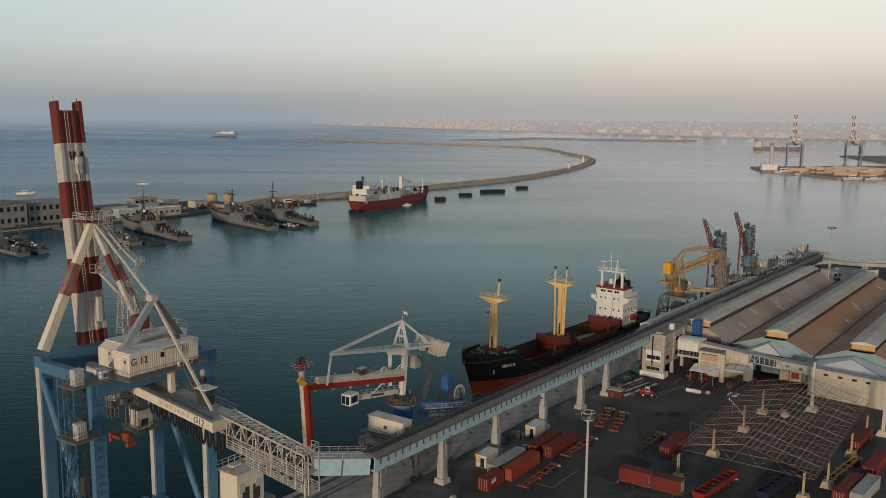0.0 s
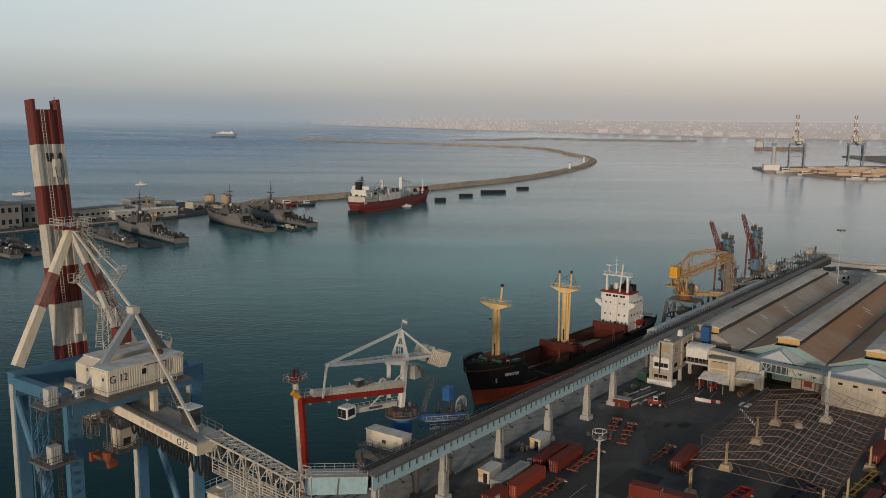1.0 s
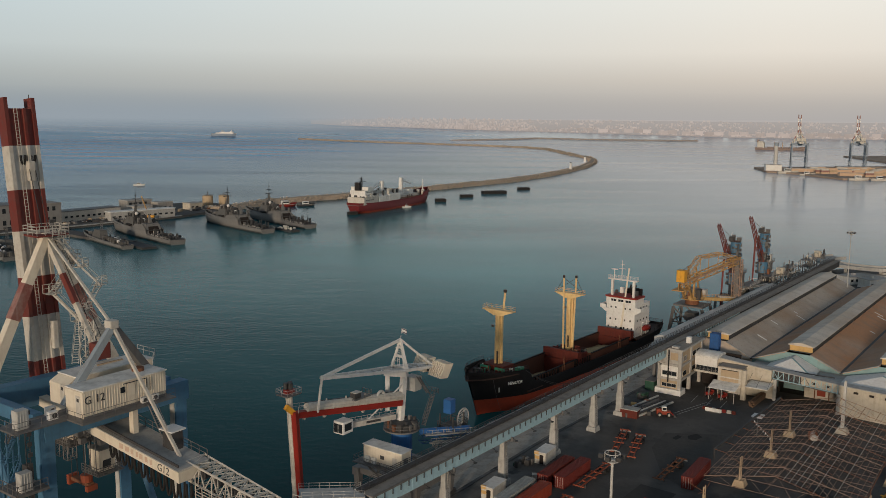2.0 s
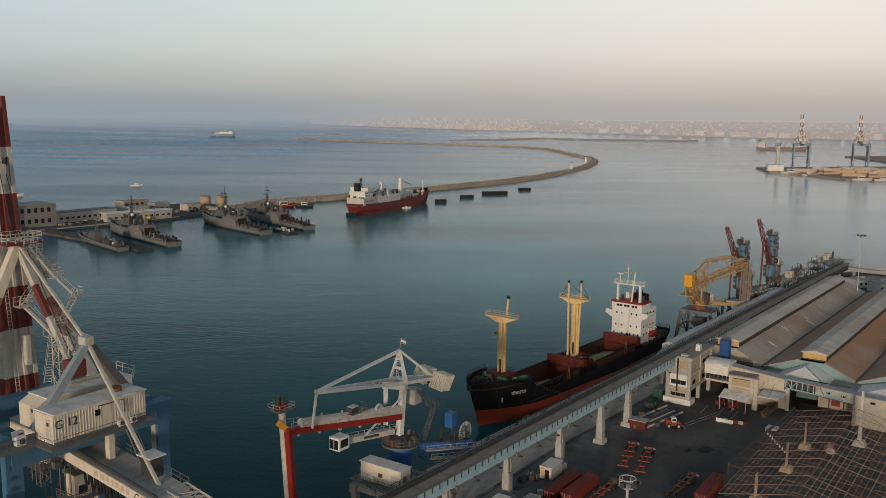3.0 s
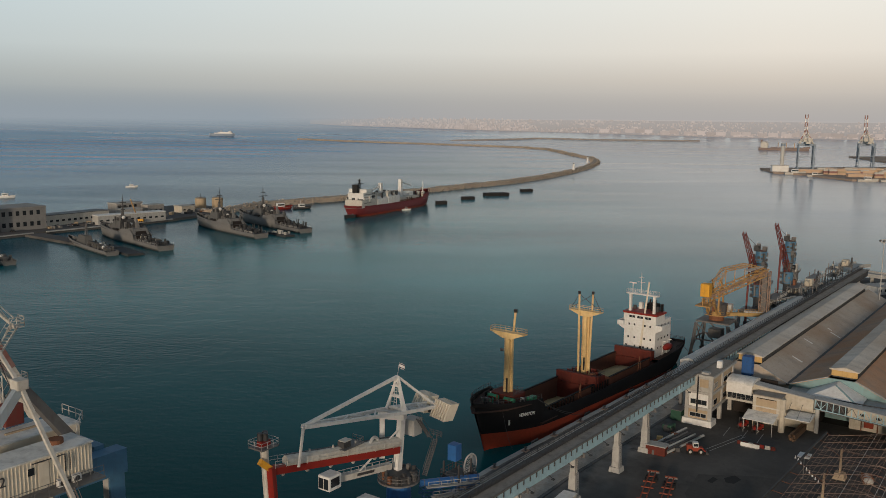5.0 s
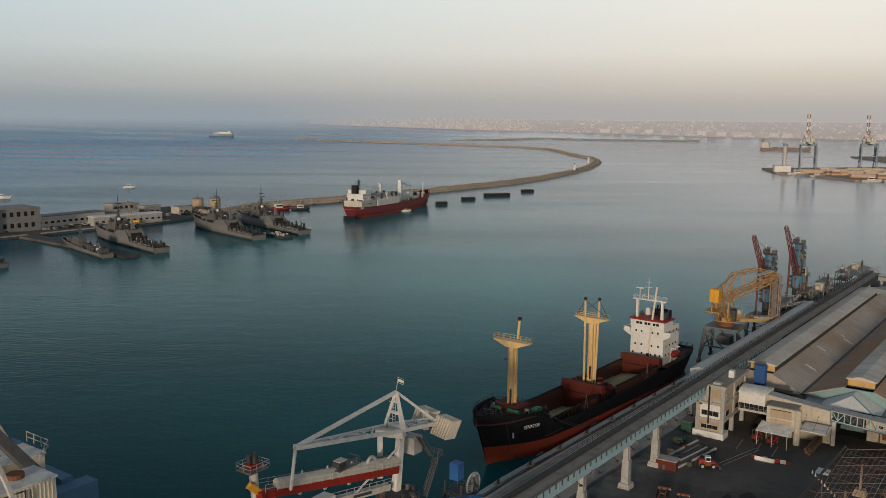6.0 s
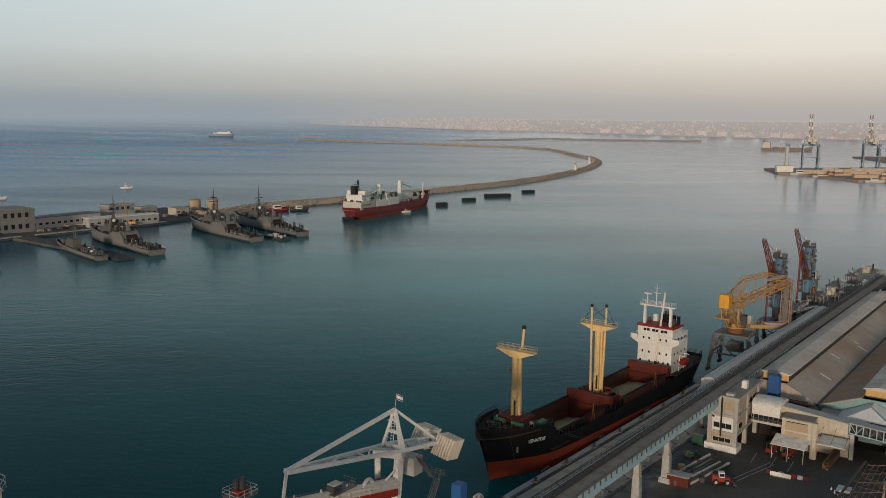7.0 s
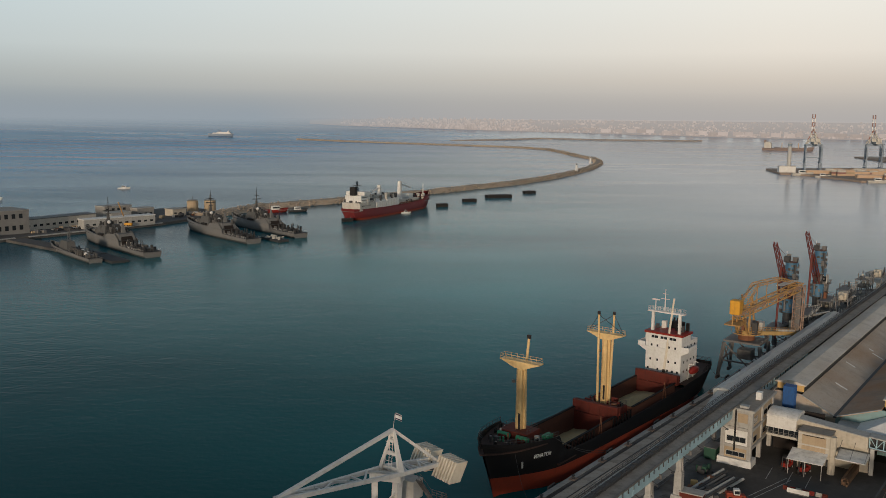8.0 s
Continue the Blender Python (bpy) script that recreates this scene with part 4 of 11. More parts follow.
def warehouse():
    g = thing("warehouse", "long old warehouse with ridge monitors and a rusty grey sheet roof", "warehouse", quay(259.2, -0.9, 3.1, WH), kind="")
    # local: x 0..134 along, y as m + about 7 at this turn
    L = 134
    def y_of(m):
        return m + 0.2
    bays = [(88.2, 79.6, 92.5), (64.8, 53.8, 77.0), (41.2, 30.2, 53.0), (17.5, 7.0, 29.5)]
    eave, rid = 6.0, 9.6
    for k, (mid, lo, hi) in enumerate(bays):
        hi_y = y_of(hi)
        lo_y = y_of(lo) if k else y_of(77.0)
        lo_y = [y_of(77.4), y_of(53.4), y_of(29.8), y_of(6.0)][k]
        hi_y = [y_of(93.0), y_of(77.4), y_of(53.4), y_of(29.8)][k]
        c = y_of(mid)
        for a, b, mt, nm in ((hi_y, c + 3.2, ROOF_PALE if k == 0 else ROOF_RUST, "roof_slope"), (lo_y, c - 3.2, ROOF_RUST if k else ROOF_GREY, "roof_slope")):
            part(nm, hexa(mesh(), [(0, a, eave), (L, a, eave), (L, b, rid), (0, b, rid), (0, a, eave + 0.25), (L, a, eave + 0.25), (L, b, rid + 0.25), (0, b, rid + 0.25)]), mt, g)
        # pale verge along the front edge, odd pale sheets on the slope
        for a, b in ((hi_y, c + 3.2), (lo_y, c - 3.2)):
            part("verge", hexa(mesh(), [(-0.3, a, eave + 0.2), (0.35, a, eave + 0.2), (0.35, b, rid + 0.2), (-0.3, b, rid + 0.2), (-0.3, a, eave + 0.36), (0.35, a, eave + 0.36), (0.35, b, rid + 0.36), (-0.3, b, rid + 0.36)]), PALE_CONC, g, "pale verge capping")
        rng = random.Random(40 + k)
        for _ in range(4):
            x = rng.uniform(4, L - 6)
            t0 = rng.uniform(0.08, 0.55)
            t1 = t0 + rng.uniform(0.15, 0.4)
            a0, a1 = lo_y + (c - 3.2 - lo_y) * t0, lo_y + (c - 3.2 - lo_y) * t1
            z0, z1 = eave + 0.27 + (rid - eave) * t0, eave + 0.27 + (rid - eave) * t1
            part("roof_sheet", hexa(mesh(), [(x, a0, z0), (x + 0.7, a0, z0), (x + 0.7, a1, z1), (x, a1, z1), (x, a0, z0 + 0.05), (x + 0.7, a0, z0 + 0.05), (x + 0.7, a1, z1 + 0.05), (x, a1, z1 + 0.05)]), WHITE, g, "odd pale roof sheet")
        # monitor along the ridge
        top = rid + 1.7
        mon = part("monitor", hexa(mesh(), [(3, c - 3.0, rid - 0.2), (L - 4, c - 3.0, rid - 0.2), (L - 4, c + 3.0, rid - 0.2), (3, c + 3.0, rid - 0.2),
                                            (3, c - 3.0, top), (L - 4, c - 3.0, top), (L - 4, c + 3.0, top), (3, c + 3.0, top)]), LOUVRE, g, "dark louvred ridge monitor")
        part("monitor_roof", extrude_profile(mesh(), [(c - 3.5, top), (c - 3.5, top + 0.2), (c, top + 1.0), (c + 3.5, top + 0.2), (c + 3.5, top)], L - 4, "x", 2.4), ROOF_PALE, mon)
        part("monitor_gable", extrude_profile(mesh(), [(c - 3.05, rid + 0.2), (c - 3.05, top + 0.02), (c, top + 0.72), (c + 3.05, top + 0.02), (c + 3.05, rid + 0.2)], 0.25, "x", 2.7), OCHRE, mon, "ochre gable end")
        # gable wall under each bay
        part("gable_wall", extrude_profile(mesh(), [(lo_y, -0.9), (lo_y, eave - 0.05), (c - 3.2, rid - 0.1), (c + 3.2, rid - 0.1), (hi_y, eave - 0.05), (hi_y, -0.9)], 0.4, "x", 0.6), TEAL if k else CREAM, g, "faded teal gable wall" if k else "")
        part("end_wall", extrude_profile(mesh(), [(lo_y, -0.9), (lo_y, eave - 0.05), (c - 3.2, rid - 0.1), (c + 3.2, rid - 0.1), (hi_y, eave - 0.05), (hi_y, -0.9)], 0.4, "x", L - 1), CREAM, g)
        if k == 0:
            tops = [(-4.6, c + 3.6, eave - 0.1), (-0.4, lo_y + 0.4, eave + 0.25), (0.5, c - 3.2, rid + 0.27), (0.5, c + 3.6, rid + 0.27)]
            part("hip_slope", hexa(mesh(), [(x, y, z - 0.25) for x, y, z in tops] + tops), ROOF_GREY, g, "grey hipped end of the roof")
        # gutter in the valley
        part("gutter", box(mesh(), -0.5, L + 0.5, lo_y - 0.35, lo_y + 0.35, eave + 0.05, eave + 0.45), DARK_STEEL, g, "dark valley gutter")
    part("long_wall", box(mesh(), 0.2, L, y_of(93.0) - 0.3, y_of(93.0), -0.9, eave), CREAM, g)


warehouse()


def front_hall():
    """The cream front with its raised gallery, dark doorway and pointed white roofs."""
    g = thing("front_hall", "cream front hall with truss gallery, dark doorway and pointed pale roofs", "building", quay(0, 0, 2.3))
    def line(m):
        return 248.4 - (67.0 - m) * 0.1176
    def top(m):
        return float(np.interp(m, [12, 31, 50, 67], [7.8, 7.85, 7.9, 8.4]))
    def slab(nm, m0, m1, f0, f1, lo, hi, mt, label=""):
        """A stretch of the front: f0..f1 in depth, lo and hi measured from the gallery's top."""
        vs = []
        for z in (lo, hi):
            for m, f in ((m0, f0), (m0, f1), (m1, f1), (m1, f0)):
                vs.append((line(m) + f, m, -0.1 if z is None else top(m) + z))
        return part(nm, hexa(mesh(), vs), mt, g, label)
    # cream wall under the raised gallery, to the ground
    slab("front_wall", 50.5, 12.0, 0.0, 0.5, None, -0.25, CREAM)
    slab("gallery_roof", 50.4, 12.0, -0.7, 2.6, -0.24, 0.0, PALE_CONC, "stained walkway cap")
    slab("gallery_roof", 67.4, 50.5, -0.5, 2.6, -0.24, 0.0, PALE_CONC, "stained walkway cap")
    link = part("link_gallery", hexa(mesh(), [(247.6, 83.0, 6.9), (250.2, 83.0, 6.9), (250.2, 67.5, 5.5), (247.6, 67.5, 5.5), (247.6, 83.0, 9.6), (250.2, 83.0, 9.6), (250.2, 67.5, 8.15), (247.6, 67.5, 8.15)]), CREAM, g, "cream enclosed gallery from the office wing")
    part("link_roof", hexa(mesh(), [(247.2, 83.2, 9.604), (250.6, 83.2, 9.604), (250.6, 67.5, 8.154), (247.2, 67.5, 8.154), (247.2, 83.2, 9.8), (250.6, 83.2, 9.8), (250.6, 67.5, 8.38), (247.2, 67.5, 8.38)]), PALE_CONC, link, "stained walkway cap")
    slab("back_wall", 50.4, 12.0, 2.1, 2.5, None, -0.3, CREAM)
    slab("gallery_floor", 67.4, 50.6, -0.2, 2.3, -2.75, -2.55, GREY_STEEL)
    tr = slab("truss", 67.4, 50.6, -0.15, 0.1, -2.54, -2.35, GAL_BLUE, "pale blue lattice gallery truss")
    for k in range(13):
        m = 67.3 - k * 1.38
        part("truss_post", box(mesh(), line(m) - 0.1, line(m) + 0.06, m - 0.1, m + 0.1, top(m) - 2.4, top(m) - 0.26), GAL_BLUE, tr)
        if k < 12:
            m2 = m - 1.38
            a, b = (top(m) - 2.35, top(m2) - 0.3) if k % 2 else (top(m) - 0.3, top(m2) - 2.35)
            part("truss_web", mesh_line([(line(m) - 0.02, m, a), (line(m2) - 0.02, m2, b)], 0.12, 0.12), GAL_BLUE if k > 6 or k < 2 else GREY_STEEL, tr)
    # dark sheet behind the lattice, put in as the gallery's inner shade
    slab("gallery_panel", 67.3, 60.1, 1.6, 1.7, -2.5, -0.26, DARK_STEEL, "dark panel putting in the gallery's inner shade")
    slab("gallery_panel", 60.0, 50.6, 0.3, 0.4, -2.4, -0.26, CREAM, "cream gallery cladding")
    for m in (56.7, 53.2, 46.4, 42.7, 39.1, 35.7, 30.2, 25.6):
        s, z = line(m), top(m)
        d = 0.3 if m > 50.5 else 0.0
        part("window", box(mesh(), s + d - 0.14, s + d + 0.12, m - 0.55, m + 0.55, z - 1.7, z - 1.15), RECESS_SHADE, g, "small dark window")
    for m in (66.6, 50.4):
        part("post", box(mesh(), line(m) - 0.45, line(m) + 0.35, m - 0.4, m + 0.4, 0, top(m) - 2.6), PALE_CONC, g)
    # the hall's own front, set back, with the open doorway
    def wall(nm, s, m0, m1, z0, z1, mt, label="", t=0.4):
        return part(nm, box(mesh(), s, s + t, min(m0, m1), max(m0, m1), z0, z1), mt, g, label)
    wall("hall_wall", 248.9, 67.3, 76.2, -0.1, 5.6, CREAM)
    wall("hall_wall", 256.6, 60.9, 58.9, 0, 6.2, CREAM)
    wall("hall_wall", 256.8, 58.9, 50.5, 0, 6.2, CREAM)
    wall("door_head", 256.6, 60.9, 67.0, 4.7, 6.2, CREAM)
    # inner surfaces coloured near black to put in the room's shade
    wall("dark_doorway", 263.0, 72.0, 56.0, 0, 6.1, RECESS_SHADE, "back wall painted shade-dark behind the doorway")
    wall("dark_floor", 257.1, 67.5, 56.0, 0.02, 0.04, RECESS_SHADE, "", 5.8)
    wall("dark_ceiling", 257.1, 72.0, 56.0, 6.0, 6.15, RECESS_SHADE, "", 5.8)
    wall("dark_side", 257.1, 56.0, 56.3, 0.05, 5.95, RECESS_SHADE, "", 5.8)
    wall("dark_side", 257.1, 67.5, 67.8, 0.05, 5.95, RECESS_SHADE, "", 5.8)
    part("hatch", box(mesh(), 256.5, 256.75, 55.5, 57.6, 0.9, 3.2), BOX_ORANGE, g, "orange pump unit by the wall")
    for m in (58.2, 54.6):
        part("pipe", tube(mesh(), (256.5, m, 0), (256.5, m, 4.2), 0.14, 6), RUST, g, "rusty standpipe")
    part("flat_roof", prism(mesh(), [(250.6, 75.5), (264, 75.5), (264, 50.0), (249.0, 50.0)], 6.2, 6.5), PALE_CONC, g)
    part("flat_roof", prism(mesh(), [(249.0, 49.9), (262.5, 49.9), (258.0, 12.0), (244.6, 12.0)], 6.0, 6.4), PALE_CONC, g)
    # pointed roofs between the front and the warehouse
    for c0, half, f, peak, mt in ((64.6, 6.6, 251.0, 10.0, WHITE), (41.9, 9.2, 249.6, 9.3, WHITE), (19.5, 9.2, 247.4, 9.0, WHITE)):
        ev = 7.0
        apex = (f + 6.2, c0, peak)
        bm = mesh()
        a, b, c, d, e = [bm.verts.new(v) for v in ((f, c0 + half, ev - 0.1), (f, c0 - half, ev - 0.1), (f + 10, c0 - half, ev - 0.1), (f + 10, c0 + half, ev - 0.1), apex)]
        h = bm.verts.new((f + 10, c0, peak + 0.1))
        for fs in ((a, e, b), (b, e, h, c), (d, h, e, a), (c, h, d), (a, b, c, d)):
            bm.faces.new(fs)
        r = part("pointed_roof", bm, mt, g, "pointed white sheet roof")
        part("roof_edge", mesh_line([apex, (f + 0.2, c0 - half, ev + 0.05)], 0.35, 0.2), TEAL, r, "faded teal edge")
    part("pipe_bridge", mesh_line([(253.0, 66.5, 7.6), (251.6, 56.0, 7.9), (251.4, 52.5, 8.0)], 0.22, 0.22), DARK_STEEL, g, "dark pipe along the roof")


front_hall()

# ---- the bulk carrier at the quay ----
def text_mesh(word, size, mat, parent, at, label, name="lettering", depth=0.02):
    cu = bpy.data.curves.new(name, "FONT")
    cu.body, cu.size, cu.extrude, cu.align_x, cu.align_y = word, size, depth, "CENTER", "CENTER"
    tmp = bpy.data.objects.new(name, cu)
    scene.collection.objects.link(tmp)
    bpy.context.view_layer.update()
    me = bpy.data.meshes.new_from_object(tmp)
    bpy.data.objects.remove(tmp)
    me.materials.clear()
    me.materials.append(mat)
    ob = new(name, me)
    ob.parent = parent
    ob.matrix_basis = at
    ob["label"] = label
    return ob


def hull_mesh(st, boot, deck_drop=1.0, thick=0.25, trim=0.0):
    """Stations (x, half breadth at the water, half breadth at the rail, rail height, x shift of the foot)."""
    bm = mesh()
    rows = []
    for x, hw, hd, zt, dx in st:
        row = []
        for sg in (-1, 1):
            hb = hw + (hd - hw) * 0.45
            row.append([(x + dx, sg * hw * 0.9, -2.0), (x + dx * 0.8, sg * hw, 0.3), (x + dx * 0.55, sg * hb, boot + trim * (x - st[0][0])), (x, sg * hd, zt), (x, sg * max(hd - thick, 0.02), zt), (x, sg * max(hd - thick, 0.02), zt - deck_drop)])
        rows.append(row)
    for side in (0, 1):
        grid = [[bm.verts.new(p) for p in r[side]] for r in rows]
        for a, b in zip(grid, grid[1:]):
            for k in range(5):
                f = bm.faces.new((a[k], b[k], b[k + 1], a[k + 1]))
                f.material_index = 1 if k < 2 else 0
                f.smooth = True
    # transom
    last = rows[-1]
    tr = [bm.verts.new(p) for p in (last[0][0], last[0][1], last[0][2], last[0][3], last[1][3], last[1][2], last[1][1], last[1][0])]
    bm.faces.new(tr)
    return bm


def cargo_ship():
    g = thing("cargo_ship", "black-hulled bulk carrier with open holds and yellow masts at quay", "ship", BASE @ pose(249.5, 124.8, 0, 0, 0, -3.0) @ pose(-4.43, 0, 0) @ Matrix.Diagonal((0.9, 1, 1, 1)))
    st = [(-60.0, 0.05, 0.3, 12.7, 6.6), (-56.6, 0.4, 3.0, 12.3, 5.0), (-52.6, 1.6, 5.0, 11.9, 3.4), (-48, 3.4, 6.3, 11.5, 1.8), (-44, 5.0, 7.1, 11.2, 0.8), (-40.2, 6.2, 7.5, 11.0, 0.2),
          (-38.6, 6.5, 7.6, 8.4, 0), (-36, 6.9, 7.6, 6.9, 0), (-28, 7.5, 7.6, 6.4, 0), (-10, 7.6, 7.6, 5.9, 0), (10, 7.6, 7.6, 5.7, 0), (28, 7.6, 7.6, 5.8, 0), (34, 7.4, 7.6, 6.2, 0),
          (42, 6.6, 7.5, 6.3, 0), (50, 5.0, 7.1, 6.4, -0.6), (57, 2.8, 6.0, 6.6, -2.0), (61.0, 1.4, 4.6, 6.7, -3.4)]
    part("hull", hull_mesh(st, 4.5, trim=-0.031), [HULL_BLACK, HULL_RED], g, "black hull over a red boot top")
    # forecastle and poop decks, side and cross decks round the holds
    fo = [(x, hd - 0.2) for x, hw, hd, zt, dx in st[:6]]
    part("forecastle_deck", prism(mesh(), [(x, -y) for x, y in fo] + [(x, y) for x, y in reversed(fo)], 10.2, 10.5), DECK_DARK, g)
    part("forecastle_bulkhead", box(mesh(), -40.4, -40.1, -6.6, 6.6, 4.6, 10.5), HOLD_RED, g)
    po = [(x, hd - 0.2) for x, hw, hd, zt, dx in st[12:]]
    part("poop_deck", prism(mesh(), [(x, -y) for x, y in po] + [(x, y) for x, y in reversed(po)], 5.6, 5.9), DECK_DARK, g)
    part("side_deck", box(mesh(), -40, 34, 5.6, 7.4, 4.5, 4.8), DECK_DARK, g)
    part("side_deck", box(mesh(), -40, 34, -7.4, -5.6, 4.5, 4.8), DECK_DARK, g)
    for x0, x1 in ((-40, -35.5), (-8.2, 1.5), (29.5, 34.2)):
        part("cross_deck", box(mesh(), x0, x1, -5.6, 5.6, 4.5, 4.8), DECK_DARK, g)
    for x0, x1 in ((-35.5, -8.2), (1.5, 29.5)):
        h = part("hold", box(mesh(), x0, x1, -5.6, -5.3, 0.5, 7.0), HOLD_BROWN, g, "brown side of the open hold")
        part("hold_side", box(mesh(), x0, x1, 5.3, 5.6, 0.5, 7.0), HOLD_BROWN, h)
        part("coaming", box(mesh(), x0, x1, 5.3, 5.9, 7.004, 7.2), HULL_BLACK, h)
        part("coaming", box(mesh(), x0, x1, -5.9, -5.3, 7.004, 7.2), HULL_BLACK, h)
        part("hold_end", box(mesh(), x1 - 0.3, x1, -5.3, 5.3, 0.5, 6.2), HOLD_RED, h, "red oxide end of the hold")
        part("hold_end", box(mesh(), x0, x0 + 0.3, -5.3, 5.3, 0.5, 7.0), HOLD_BROWN, h)
        bm = mesh()
        rng = random.Random(int(x1))
        n = 10
        grid = [[bm.verts.new((x0 + 0.31 + (x1 - x0 - 0.62) * i / n, -5.29 + 10.58 * j / n, (2.6 if x0 > 0 else 1.4) + 2.2 * math.exp(-((i / n - 0.55) ** 2 + (j / n - 0.5) ** 2) * 5) + rng.uniform(-0.1, 0.1)))
                 for j in range(n + 1)] for i in range(n + 1)]
        for i in range(n):
            for j in range(n):
                bm.faces.new((grid[i][j], grid[i + 1][j], grid[i + 1][j + 1], grid[i][j + 1]))
        part("cargo", bm, GRAIN_HEAP, h, "heap of tan grain")
        # folded hatch covers stand at the hold's after end
        for k in range(2):
            cv = part("hatch_cover", bevel_box(x1 + 0.1 + k * 1.3, x1 + 1.2 + k * 1.3, -6.0, 6.0, 6.2, 9.0 - 0.3 * k, 0.08), HOLD_RED, g, "folded red oxide hatch cover")
            for y in (-4.0, -1.3, 1.3, 4.0):
                part("rib", box(mesh(), x1 + 0.02 + k * 1.3, x1 + 0.098 + k * 1.3, y - 0.08, y + 0.08, 6.4, 8.8 - 0.3 * k), HOLD_RED, cv)
    # deckhouses under the masts
    part("mast_house", bevel_box(-5.6, 0.8, -4.6, 4.6, 4.8, 7.6, 0.1), HOLD_RED, g, "red mast house")
    part("mast_house", bevel_box(-47.2, -41.5, -3.4, 3.4, 10.5, 12.0, 0.1), HOLD_RED, g, "red mast house")
    part("hatch_platform", bevel_box(-39.8, -36.0, -5.0, 5.0, 4.8, 8.4, 0.1), HOLD_RED, g)
    for x, base, tall in ((-44.3, 10.5, 26.0), (-3.0, 7.6, 24.9)):
        mast = part("mast", taper(mesh(), (x, 0, base), (x, 0, tall), 1.5, 1.3, 1.3, 1.1), MAST_YELLOW, g, "tall yellow mast")
        for y in (-0.8, 0.8):
            part("mast_leg", taper(mesh(), (x + 0.55, y, base), (x + 0.4, y, tall), 0.5, 0.7, 0.45, 0.6), MAST_YELLOW, mast)
        bm = mesh()
        hexa(bm, [(x - 0.9, -1.2, tall - 1.0), (x + 0.9, -1.2, tall - 1.0), (x + 0.9, 1.2, tall - 1.0), (x - 0.9, 1.2, tall - 1.0), (x - 0.9, -4.5, tall + 0.3), (x + 0.9, -4.5, tall + 0.3), (x + 0.9, 4.5, tall + 0.3), (x - 0.9, 4.5, tall + 0.3)])
        part("crosstree", bm, MAST_YELLOW, mast)
        part("crosstree_deck", box(mesh(), x - 1.1, x + 1.1, -4.7, 4.7, tall + 0.304, tall + 0.55), MAST_YELLOW, mast)
        bm = mesh()
        rail(bm, [(x - 1.0, -4.6, tall + 0.55), (x + 1.0, -4.6, tall + 0.55), (x + 1.0, 4.6, tall + 0.55), (x - 1.0, 4.6, tall + 0.55), (x - 1.0, -4.6, tall + 0.55)], 1.0, 1.4, 0.035, 2)
        part("handrail", bm, MAST_YELLOW, mast)
        bm = mesh()
        ladder(bm, (x - 1.15, 0.3, base), (x - 1.05, 0.3, tall - 1), 0.5, 0.04)
        part("mast_ladder", bm, MAST_YELLOW, mast)
        part("lamp_bracket", box(mesh(), x - 1.0, x - 0.6, 1.0, 1.7, tall - 4.2, tall - 3.6), GREY_STEEL, mast)
        part("winch_panel", box(mesh(), x - 1.07, x - 0.97, -0.55, -0.1, base + 1.5, base + 5.0), RUBBER, mast, "dark winch slot")
    # derrick posts
    m1 = part("derrick", tube(mesh(), (-42.6, 1.0, 12.0), (-40.9, 0.2, 30.7), 0.36, 8, 0.28), MAST_YELLOW, g, "stowed yellow derrick boom")
    part("derrick_head", bevel_box(-41.2, -40.6, -0.2, 0.6, 30.6, 31.4, 0.08), RUBBER, m1)
    for y, x1 in ((1.5, -4.6), (-1.6, -2.6)):
        d = part("derrick", tube(mesh(), (x1, y * 0.7, 7.6), (x1 + 0.3, y, 30.0), 0.33, 8, 0.26), MAST_YELLOW, g, "stowed yellow derrick boom")
        part("derrick_head", bevel_box(x1, x1 + 0.6, y - 0.3, y + 0.3, 29.9, 30.7, 0.08), RUBBER, d)
        bm = mesh()
        for yy in (-5.0, 5.0):
            tube(bm, (x1 + 0.3, y, 29.9), (-3.0, yy * 0.9, 25.7), 0.07, 4)
        part("stay", bm, RUBBER, d, "black wire stay")
    d = part("derrick", tube(mesh(), (33.2, -0.6, 7.0), (35.4, -2.0, 28.6), 0.36, 8, 0.26), BEIGE, g, "stowed cream derrick boom before the bridge")
    part("derrick_foot", tube(mesh(), (33.2, -0.6, 6.6), (33.45, -0.75, 9.2), 0.42, 8), RUBBER, d)
    # superstructure
    acc = part("superstructure", bevel_box(34.2, 46.5, -5.1, 5.1, 5.9, 16.55, 0.12), WHITE, g, "white accommodation block")
    part("bridge_deck", hexa(mesh(), [(34.0, -5.2, 13.55), (39.6, -5.2, 13.55), (39.6, 5.2, 13.55), (34.0, 5.2, 13.55), (33.9, -7.3, 14.75), (39.8, -7.3, 14.75), (39.8, 7.3, 14.75), (33.9, 7.3, 14.75)]), WHITE, acc)
    for sg in (-1, 1):
        part("wing_bulwark", box(mesh(), 33.9, 39.8, *sorted((sg * 7.3, sg * 7.1)), 14.754, 15.95), WHITE, acc)
        part("wing_front", box(mesh(), 33.9, 34.1, *sorted((sg * 7.1, sg * 5.2)), 14.754, 15.95), WHITE, acc)
    part("wheelhouse", bevel_box(34.0, 41.0, -5.25, 5.25, 16.35, 18.55, 0.1), WHITE, acc)
    part("monkey_deck", box(mesh(), 33.8, 41.4, -5.5, 5.5, 18.55, 19.1), RED, acc, "red monkey island band")
    for y in (-3.2, -2.2, -0.6, 0.4, 2.0, 3.0):
        part("bridge_window", box(mesh(), 33.93, 33.99, y - 0.42, y + 0.42, 17.35, 18.05), GLASS, acc)
